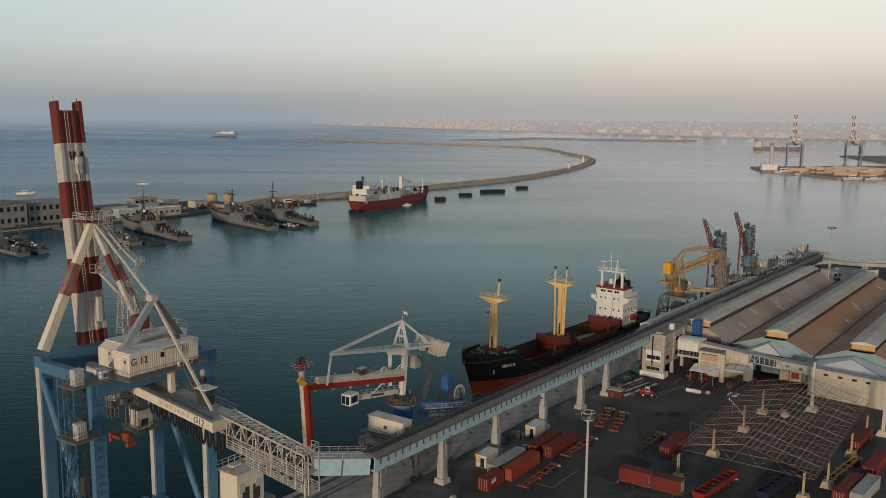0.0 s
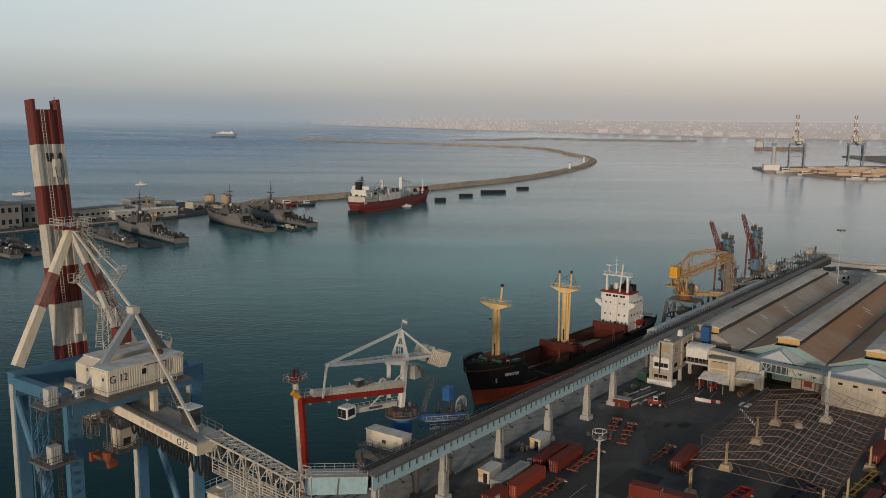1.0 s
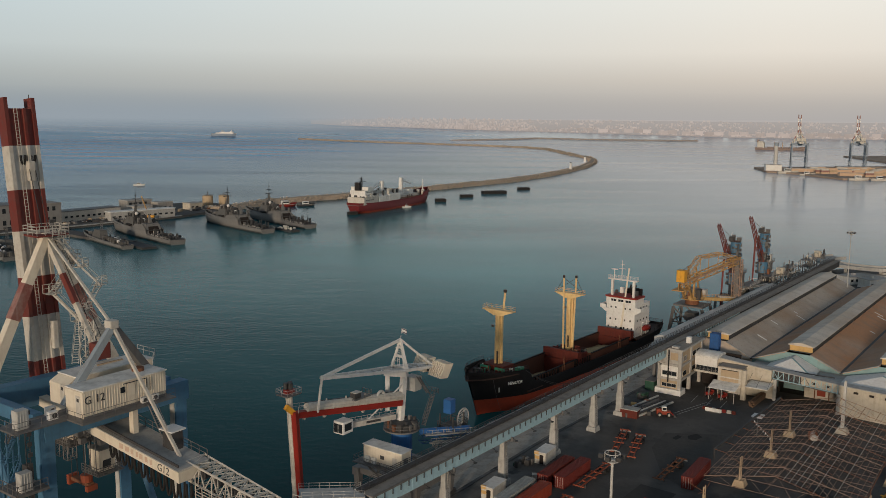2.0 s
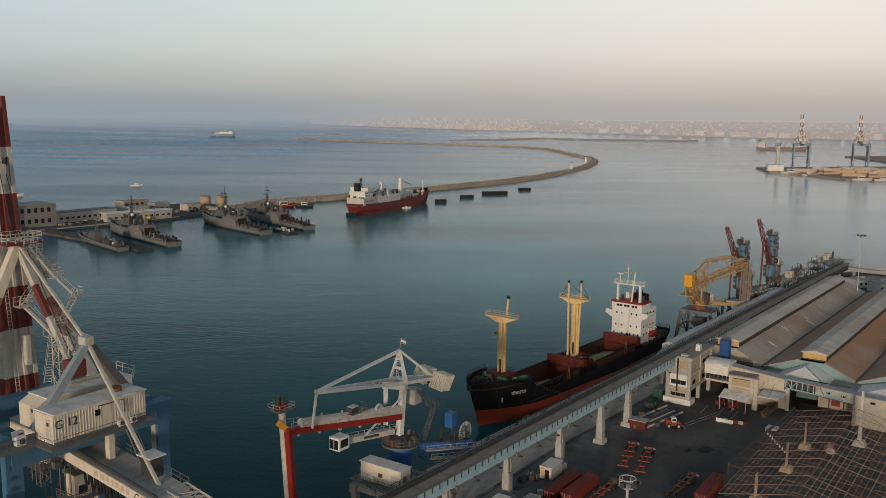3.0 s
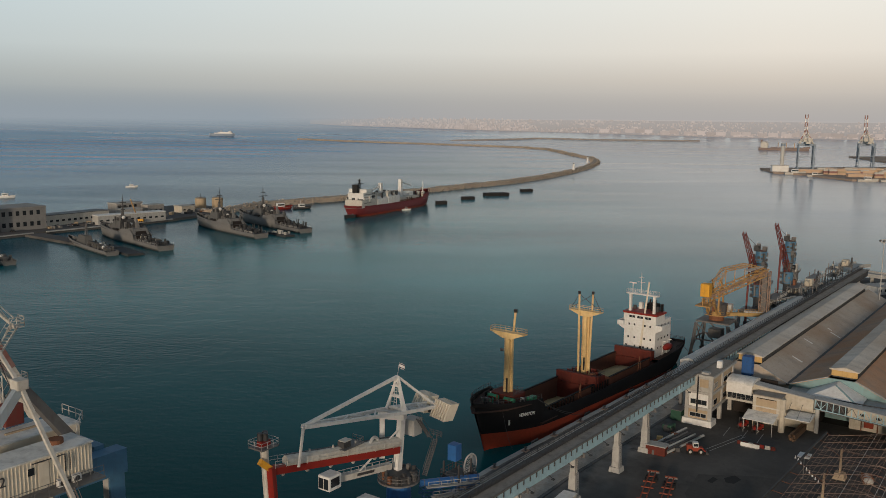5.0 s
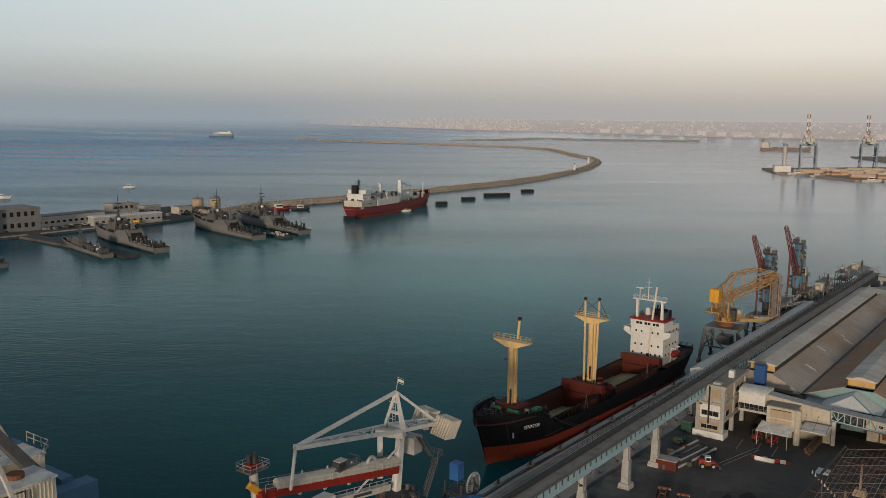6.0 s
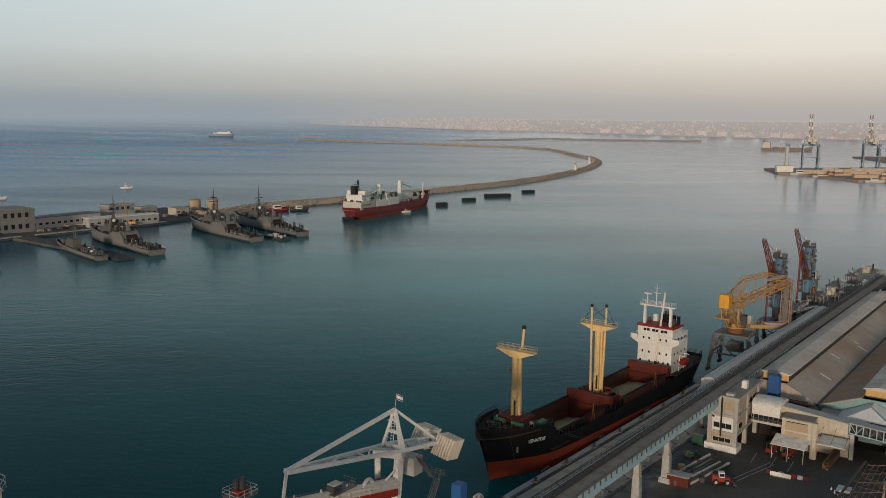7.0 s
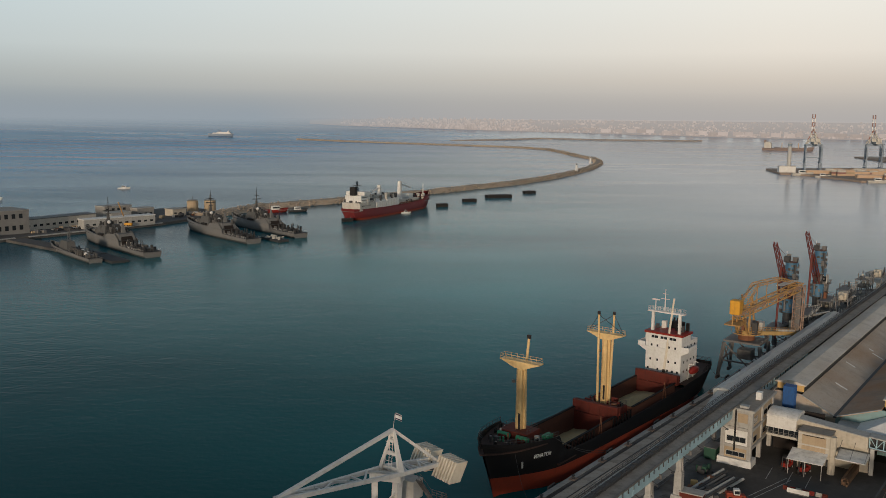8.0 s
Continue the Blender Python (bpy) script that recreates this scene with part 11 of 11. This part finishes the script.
# ---- the red gas carrier at the breakwater ----
def red_ship():
    g = thing("red_ship", "red-hulled cargo ship with white upper works anchored off the breakwater", "ship", heading(-72.5, 718, 56, 115))
    L = 128
    st = [(L + 4, 0.05, 0.6, 13.6, -7), (L - 3, 1.6, 4.4, 12.8, -4), (L - 12, 5.0, 7.6, 11.8, -1.5), (L - 22, 7.6, 8.8, 10.6, 0), (L - 26, 8.2, 9.0, 8.4, 0), (80, 9.0, 9.0, 7.6, 0), (40, 9.0, 9.0, 7.6, 0), (12, 7.6, 8.8, 8.2, 0), (0, 4.0, 7.4, 8.8, 3), (-3, 2.0, 6.0, 9.0, 5)]
    part("hull", hull_mesh(st, 1.6, 0.8), [MAROON, HULL_RED], g, "maroon hull")
    d = [(x, hd - 0.2) for x, hw, hd, zt, dx in st]
    part("deck", prism(mesh(), [(x, -y) for x, y in d] + [(x, y) for x, y in reversed(d)], 6.6, 6.9), GREY_STEEL, g)
    part("poop", bevel_box(2, 24, -8.0, 8.0, 6.9, 13.0, 0.3), OFFWHITE, g, "white poop house")
    acc = part("superstructure", bevel_box(5, 18, -7.2, 7.2, 13.0, 18.4, 0.2), WHITE, g, "white accommodation block")
    part("wheelhouse", bevel_box(8, 16, -8.2, 8.2, 18.4, 21.2, 0.2), WHITE, acc)
    for k in range(8):
        part("bridge_window", box(mesh(), 16.004, 16.06, -7.4 + 1.9 * k, -6.0 + 1.9 * k, 19.2, 20.4), GLASS, acc)
        for z in (10.2, 14.4, 16.6):
            part("porthole", box(mesh(), 6.0 + 1.6 * k - (0 if z > 13 else 1), 6.7 + 1.6 * k - (0 if z > 13 else 1), -(7.26 if z > 13 else 8.06), -(7.204 if z > 13 else 8.004), z, z + 0.7), GLASS, acc)
    part("funnel", bevel_box(3.5, 7.5, -2.2, 2.2, 18.4, 25.0, 0.4), RUBBER, g, "black funnel")
    bm = mesh()
    lattice(bm, (11, 0, 21.2), (11, 0, 29.0), 1.6, 1.6, 6, 0.16, 0.6, 0.6)
    tube(bm, (11, -4, 25.6), (11, 4, 25.6), 0.2, 5)
    tube(bm, (11, -2.6, 27.6), (11, 2.6, 27.6), 0.16, 5)
    part("signal_mast", bm, RUBBER, g, "black lattice signal mast")
    for x0, x1, z in ((26, 42, 14.4), (43, 62, 15.2)):
        bm = mesh()
        prof = [(-8.2, 6.9), (-8.2, z - 2.4), (-5.0, z), (5.0, z), (8.2, z - 2.4), (8.2, 6.9)]
        extrude_profile(bm, prof, x1 - x0, "x", x0)
        t = part("tank_cover", bm, WHITE, g, "large white covered tank")
        for k in range(6):
            part("rib", box(mesh(), x0 + 1 + k * 2.6, x0 + 1.25 + k * 2.6, -8.32, -8.204, 7, z - 2.6), OFFWHITE, t)
    part("tank_trunk", bevel_box(63, 100, -5.5, 5.5, 6.9, 10.4, 0.4), OFFWHITE, g, "white deck trunk")
    for x, z in ((44.0, 24.0), (78.0, 25.0)):
        kp = part("king_post", taper(mesh(), (x, 0, 6.9), (x, 0, z), 3.4, 3.4, 2.6, 2.6), WHITE, g, "white king post")
        part("crane_jib", beam(mesh(), (x, 0, z - 2.0), (x + (19 if x > 60 else -17), 0, z - 6.5), 0.9, 0.9), WHITE, kp)
        bm = mesh()
        tube(bm, (x, 0, z), (x + (21 if x > 60 else -18), 0, z - 5.5), 0.12, 4)
        part("stay", bm, GREY_STEEL, kp)
    part("deck_house", bevel_box(88, 95, -3.4, 3.4, 10.4, 14.0, 0.3), WHITE, g)
    part("fore_mast", tube(mesh(), (L - 8, 0, 10.6), (L - 8, 0, 21), 0.5, 8, 0.25), WHITE, g, "white fore mast")
    fo = [(x, hd - 0.25) for x, hw, hd, zt, dx in st[:4]]
    part("forecastle_deck", prism(mesh(), [(x, -y) for x, y in fo] + [(x, y) for x, y in reversed(fo)], 10.2, 10.5), HOLD_RED, g)
    bm = mesh()
    for k in range(16):
        tube(bm, (64 + 2.2 * k, -7.4, 6.9), (64 + 2.2 * k, -7.4, 8.2), 0.2, 5)
    for y in (-7.4, -6.6, 6.6):
        tube(bm, (60, y, 8.2), (104, y, 8.2), 0.22, 6)
    part("deck_pipe", bm, RUST, g, "rusty deck pipes")
    # lockers, pipes and housings that crowd the white works and the main deck
    rng = random.Random(77)
    pale, dark = mesh(), mesh()
    for k in range(110):
        x, y = rng.uniform(3, 66), rng.uniform(-7.6, 7.6)
        z = 13.0 if x < 24 else 14.2 if x < 42 else 15.0 if x < 62 else 7.0
        w, h = rng.uniform(0.4, 1.4), rng.uniform(0.6, 2.6)
        box(dark if k % 3 == 0 else pale, x - w, x + w, y - w * 0.7, y + w * 0.7, z - 1.6, z + h)
    for k in range(70):
        x, y, w = rng.uniform(64, 118), rng.uniform(-7.4, 7.4), rng.uniform(0.3, 1.0)
        box(dark if k % 2 else pale, x - w, x + w, y - w, y + w, 6.9, 7.6 + rng.uniform(0.4, 2.4) + (3 if x > 106 else 0))
    part("white_fitting", pale, OFFWHITE, g, "white deck fittings")["kind"] = "stuff"
    part("dark_fitting", dark, DARK_STEEL, g, "dark deck fittings")["kind"] = "stuff"
    bm = mesh()
    for y in (-8.3, 8.3):
        rail(bm, [(24, y, 13.0), (4, y, 13.0), (4, y * 0.9, 13.0)], 1.1, 2.0, 0.08, 2)
        rail(bm, [(62, y * 0.62, 15.2), (26, y * 0.62, 15.2)], 1.1, 2.0, 0.08, 2)
    part("house_rail", bm, WHITE, g)


red_ship()


def float_block(x, y, dx, dy, a, b, h, label):
    g = thing("mooring_barge", label, "barge", heading(x, y, dx, dy))
    part("hull", bevel_box(0, a, -b / 2, b / 2, -0.8, h, 0.3), RUBBER, g)
    part("deck", box(mesh(), 0.4, a - 0.4, -b / 2 + 0.4, b / 2 - 0.4, h + 0.004, h + 0.15), DARK_STEEL, g)
    n = max(2, int(a / 4))
    for k in range(n):
        part("fender", tube(mesh(), (1 + (a - 2) * k / (n - 1), -b / 2 - 0.02, h * 0.4), (1 + (a - 2) * k / (n - 1), -b / 2 - 0.5, h * 0.4), 0.6, 8), RUBBER, g)
    for k in (0.2, 0.8):
        part("bollard", tube(mesh(), (a * k, 0, h + 0.15), (a * k, 0, h + 1.1), 0.3, 8), GREY_STEEL, g)


float_block(-8, 826, 10, 3, 10, 5, 3.0, "black mooring float in the harbour")
float_block(16, 876, 10, 3, 13, 5, 2.8, "black mooring float in the harbour")
float_block(40, 918, 24, 9, 26, 8, 3.2, "long black mooring barge in the harbour")
float_block(82, 976, 10, 4, 13, 6, 2.8, "black mooring float in the harbour")
float_block(-77, 708, 6, 3, 8, 4, 2.4, "black mooring float under the red ship's stern")


def small_boat(name, at, L, label, hullmat=WHITE, house=True):
    g = thing(name, label, "boat", at)
    k = L / 12
    st = [(L, 0.05, 0.3, 2.2 * k, -1.4 * k), (0.8 * L, 1.1 * k, 1.6 * k, 1.9 * k, -0.4), (0.5 * L, 1.7 * k, 2.0 * k, 1.5 * k, 0), (0, 1.6 * k, 1.8 * k, 1.4 * k, 0)]
    part("hull", hull_mesh(st, 0.4, 0.2), [hullmat, hullmat], g)
    d = [(x, hd - 0.1) for x, hw, hd, zt, dx in st]
    part("deck", prism(mesh(), [(x, -y) for x, y in d] + [(x, y) for x, y in reversed(d)], 1.1 * k, 1.2 * k), OFFWHITE, g)
    if house:
        part("wheelhouse", bevel_box(0.3 * L, 0.62 * L, -1.2 * k, 1.2 * k, 1.2 * k, 3.2 * k, 0.15), WHITE, g)
        part("window", box(mesh(), 0.32 * L, 0.6 * L, -1.27 * k, -1.204 * k, 2.1 * k, 2.8 * k), GLASS, g)
        part("mast", tube(mesh(), (0.4 * L, 0, 3.2 * k), (0.4 * L, 0, 5.4 * k), 0.07, 5), WHITE, g)
    return g


small_boat("motor_boat", heading(-36, 770, 10, 3), 8, "small white motor boat beside the red ship")
small_boat("motor_yacht", heading(-416, 846, 10, 1), 17, "white motor yacht on the open sea")
small_boat("motor_yacht", heading(-346, 984, 9, 1), 13, "small white motor yacht on the open sea")
small_boat("tugboat", heading(-146, 764, 14, 8), 20, "orange-red harbour tug by the breakwater", RED)
small_boat("tugboat", heading(-128, 772, 14, 6), 16, "dark harbour launch by the breakwater", DARK_STEEL)


def coaster(name, at, L, label, hullmat, z=0.0):
    g = thing(name, label, "ship", at)
    st = [(L, 0.05, 0.5, 12, -4), (0.94 * L, 3, 6, 11, -2), (0.86 * L, 7, 8.5, 9.5, 0), (0.8 * L, 8, 9, 7, 0), (0.3 * L, 9, 9, 6.5, 0), (0.05 * L, 8, 8.8, 7, 0), (0, 6, 8, 7.4, 0)]
    part("hull", hull_mesh(st, 1.5, 0.6), [hullmat, FAR_BROWN], g)
    d = [(x, hd - 0.2) for x, hw, hd, zt, dx in st]
    part("deck", prism(mesh(), [(x, -y) for x, y in d] + [(x, y) for x, y in reversed(d)], 5.6, 5.9), FAR_BROWN, g)
    acc = part("superstructure", bevel_box(0.04 * L, 0.18 * L, -8, 8, 5.9, 21, 0.4), OFFWHITE, g, "white accommodation block")
    part("wheelhouse", bevel_box(0.06 * L, 0.16 * L, -9.4, 9.4, 21, 24, 0.3), OFFWHITE, acc)
    part("funnel", bevel_box(0.03 * L, 0.07 * L, -3, 3, 21, 29, 0.5), FAR_BROWN, g)
    for k in range(4):
        part("hatch", bevel_box((0.24 + 0.16 * k) * L, (0.36 + 0.16 * k) * L, -6, 6, 5.9, 8.6, 0.3), FAR_BROWN, g)
    for k in range(3):
        part("deck_crane", tube(mesh(), ((0.38 + 0.16 * k) * L, 0, 5.9), ((0.38 + 0.16 * k) * L, 0, 22), 1.2, 8, 0.9), FAR_TAN, g)
    return g


coaster("bulk_ship", heading(889, 2516, 116, -61), 134, "rusty bulk ship far off beside the container quay", FAR_BROWN)


def ferry(at, L):
    g = thing("ferry", "white passenger ferry with a dark hull far out on the sea", "ship", at)
    st = [(L, 0.1, 1.5, 9.5, -5), (0.92 * L, 4, 6.5, 8.6, -2), (0.8 * L, 8, 9, 8, 0), (0.1 * L, 9, 9.5, 8, 0), (0, 8, 9, 8.2, 0)]
    part("hull", hull_mesh(st, 4.0, 0.5), [FAR_STEEL, FAR_STEEL], g, "blue-grey hull")
    d = [(x, hd - 0.2) for x, hw, hd, zt, dx in st]
    part("deck", prism(mesh(), [(x, -y) for x, y in d] + [(x, y) for x, y in reversed(d)], 7.2, 7.6), OFFWHITE, g)
    part("lower_house", bevel_box(0.18 * L, 0.9 * L, -8.6, 8.6, 7.6, 11.5, 0.4), WHITE, g)
    part("upper_house", bevel_box(0.34 * L, 0.86 * L, -7.6, 7.6, 11.5, 14.6, 0.4), WHITE, g)
    part("wheelhouse", bevel_box(0.76 * L, 0.85 * L, -8.4, 8.4, 14.6, 17.2, 0.4), WHITE, g)
    part("funnel", bevel_box(0.4 * L, 0.48 * L, -2.4, 2.4, 14.6, 20.0, 0.5), FAR_STEEL, g)
    part("mast", tube(mesh(), (0.8 * L, 0, 17.2), (0.8 * L, 0, 22.5), 0.5, 6), WHITE, g)


ferry(heading(-888, 3365, 10, -0.5, rise(-888, 3365)), 96)


# ---- the container quay across the basin ----
fq = part("far_quay", prism(mesh(), [(498, 1362), (524, 1318), (541, 1198), (950, 1215), (950, 1600), (520, 1480)], -4, 2.6), FAR_PAVE)
tagged(fq, "far pale container quay across the basin", "quay", kind="structure")
fq = part("far_quay", prism(mesh(), [(920, 2030), (858, 1700), (1300, 1650), (1300, 2100)], -4, 2.6), FAR_PAVE)
tagged(fq, "second far quay behind the container cranes", "quay", kind="structure")


def far_crane(at):
    g = thing("gantry_crane", "far blue-grey gantry crane with red and white boom raised", "crane", at, "far gantry cranes")
    for x in (-11, 11):
        for y in (-9, 9):
            part("leg", taper(mesh(), (x, y * 1.15, 0), (x, y, 40), 1.7, 1.6, 1.8, 1.7), FAR_STEEL, g)
        part("side_beam", box(mesh(), x - 1.0, x + 1.0, -9, 9, 12, 14.4), FAR_STEEL, g)
        part("brace", tube(mesh(), (x, -9, 38), (x, 9, 15), 0.9, 6), FAR_STEEL, g)
        part("brace", tube(mesh(), (x, 9, 38), (x, -9, 15), 0.9, 6), FAR_STEEL, g)
        part("sill_beam", box(mesh(), x - 1.4, x + 1.4, -13, 13, 1.0, 3.4), FAR_STEEL, g)
    for y in (-9, 9):
        part("cross_beam", box(mesh(), -12, 12, y - 1.2, y + 1.2, 38, 41.4), FAR_STEEL, g)
    part("portal_tie", box(mesh(), -11.9, 11.9, -9.6, -8.4, 20.0, 21.4), FAR_STEEL, g)
    part("girder", box(mesh(), -3, 3, -34, 12, 41.5, 44.5), OFFWHITE, g, "pale girder")
    part("machine_house", bevel_box(-6, 8, -16, -6, 44.6, 50, 0.4), OFFWHITE, g, "pale machine house")
    b0, b1 = Vector((0, 12, 43)), Vector((0, 17, 87))
    for k in range(7):
        a, b = b0.lerp(b1, k / 7), b0.lerp(b1, (k + 1) / 7)
        for x in (-1.9, 1.9):
            part("boom_section", beam(mesh(), a + Vector((x, 0, 0)), b + Vector((x, 0, 0)), 1.3, 2.2), FADED_HAZED_RED if k % 2 == 0 else WHITE, g)
        part("boom_tie", beam(mesh(), a + Vector((-1.9, 0, 0)), a + Vector((1.9, 0, 0)), 0.8, 0.8), FADED_HAZED_RED, g)
    for x in (-10, 10):
        for k in range(4):
            p, q = Vector((x, 9, 41.4)).lerp(Vector((0, 8, 64)), k / 4), Vector((x, 9, 41.4)).lerp(Vector((0, 8, 64)), (k + 1) / 4)
            part("a_frame", taper(mesh(), p, q, 1.7, 1.7, 1.5, 1.5), OFFWHITE if k % 2 == 0 else FADED_HAZED_RED, g)
        part("back_frame", taper(mesh(), (x, -9, 41.4), (0, -6, 56), 1.4, 1.4, 1.0, 1.0), OFFWHITE, g)
    part("pendant", beam(mesh(), (0, 8, 64), (0, -6, 56), 0.8, 0.8), OFFWHITE, g)
    part("pendant", beam(mesh(), (0, -6, 56), (0, -30, 45), 0.8, 0.8), OFFWHITE, g)
    part("switch_house", bevel_box(-9, -2, 0, 8, 44.6, 48, 0.4), OFFWHITE, g)
    part("trolley_cabin", bevel_box(-2.5, 2.5, -4, 0, 37.4, 41, 0.3), FAR_STEEL, g)
    part("stair_tower", lattice(mesh(), (11.5, -12, 2), (11.5, -12, 42), 2.4, 2.4, 10, 0.25), FAR_STEEL, g)
    return g


fc = far_crane(heading(572, 1428, 10, -3, 2.6))
copy_thing(fc, heading(692, 1480, 10, -3, 2.6))
rng = random.Random(21)
stack = None
for k in range(48):
    x, y = rng.uniform(548, 780), rng.uniform(1222, 1345)
    if k == 0:
        stack = thing("container_stack", "far stack of coloured containers on the quay", "containers", heading(x, y, 1, 0.1, 2.6), "far container stacks")
        for j in range(3):
            for i in range(2):
                part("container", box(mesh(), 12.6 * i, 12.6 * i + 12.2, 0, 2.44, 2.6 * j, 2.6 * j + 2.55), (FAR_TAN, FAR_TAN, FADED_HAZED_RED, TAN, OFFWHITE, FAR_TAN)[j * 2 + i], stack)
    else:
        copy_thing(stack, heading(x, y, 1, 0.1 + rng.uniform(-0.02, 0.02), 2.6))
for x, y, ln in ((506, 1338, 30), (546, 1192, 26), (575, 1190, 24), (522, 1296, 22)):
    small_boat("tugboat", heading(x, y, 10, -2), ln, "white harbour tug moored at the far quay", OFFWHITE)
for x, y, a, b, h in ((500, 1372, 24, 10, 9), (530, 1345, 42, 10, 5), (575, 1300, 44, 12, 6), (600, 1345, 48, 14, 8), (655, 1260, 52, 14, 7), (560, 1250, 41, 9, 4), (700, 1350, 60, 20, 12), (780, 1290, 50, 18, 9), (640, 1300, 46, 14, 8), (830, 1330, 40, 20, 11)):
    flat_block("quay_shed", heading(x, y, 10, -1, 2.6), a, b, h, FAR_TAN if a > 40 else WHITE, "far ochre quay shed" if a > 40 else "far white quay shed", windows=False)


def lighthouse(x, y, h):
    g = thing("lighthouse", "small white lighthouse at the breakwater head", "lighthouse", pose(x, y, 3.2))
    part("tower", tube(mesh(), (0, 0, 0), (0, 0, h), 2.2, 14, 1.5), WHITE, g)
    part("gallery", tube(mesh(), (0, 0, h), (0, 0, h + 0.5), 2.3, 14), WHITE, g)
    part("lantern", tube(mesh(), (0, 0, h + 0.5), (0, 0, h + 2.4), 1.0, 10), GLASS, g)
    part("cap", tube(mesh(), (0, 0, h + 2.4), (0, 0, h + 3.2), 1.2, 10, 0.2), WHITE, g)


lighthouse(192, 1340, 9.0)
lighthouse(252, 1580, 9.5)


ct = thing("control_tower", "slim pale grey tower on the far quay head", "tower", pose(523, 1395, 2.6))
part("shaft", tube(mesh(), (0, 0, 0), (0, 0, 38), 3.2, 16, 2.8), PALE_STEEL, ct)
part("cabin", tube(mesh(), (0, 0, 38), (0, 0, 42), 3.0, 16, 3.4), FAR_STEEL, ct)
part("roof", tube(mesh(), (0, 0, 42), (0, 0, 43), 3.5, 16, 2.6), PALE_STEEL, ct)
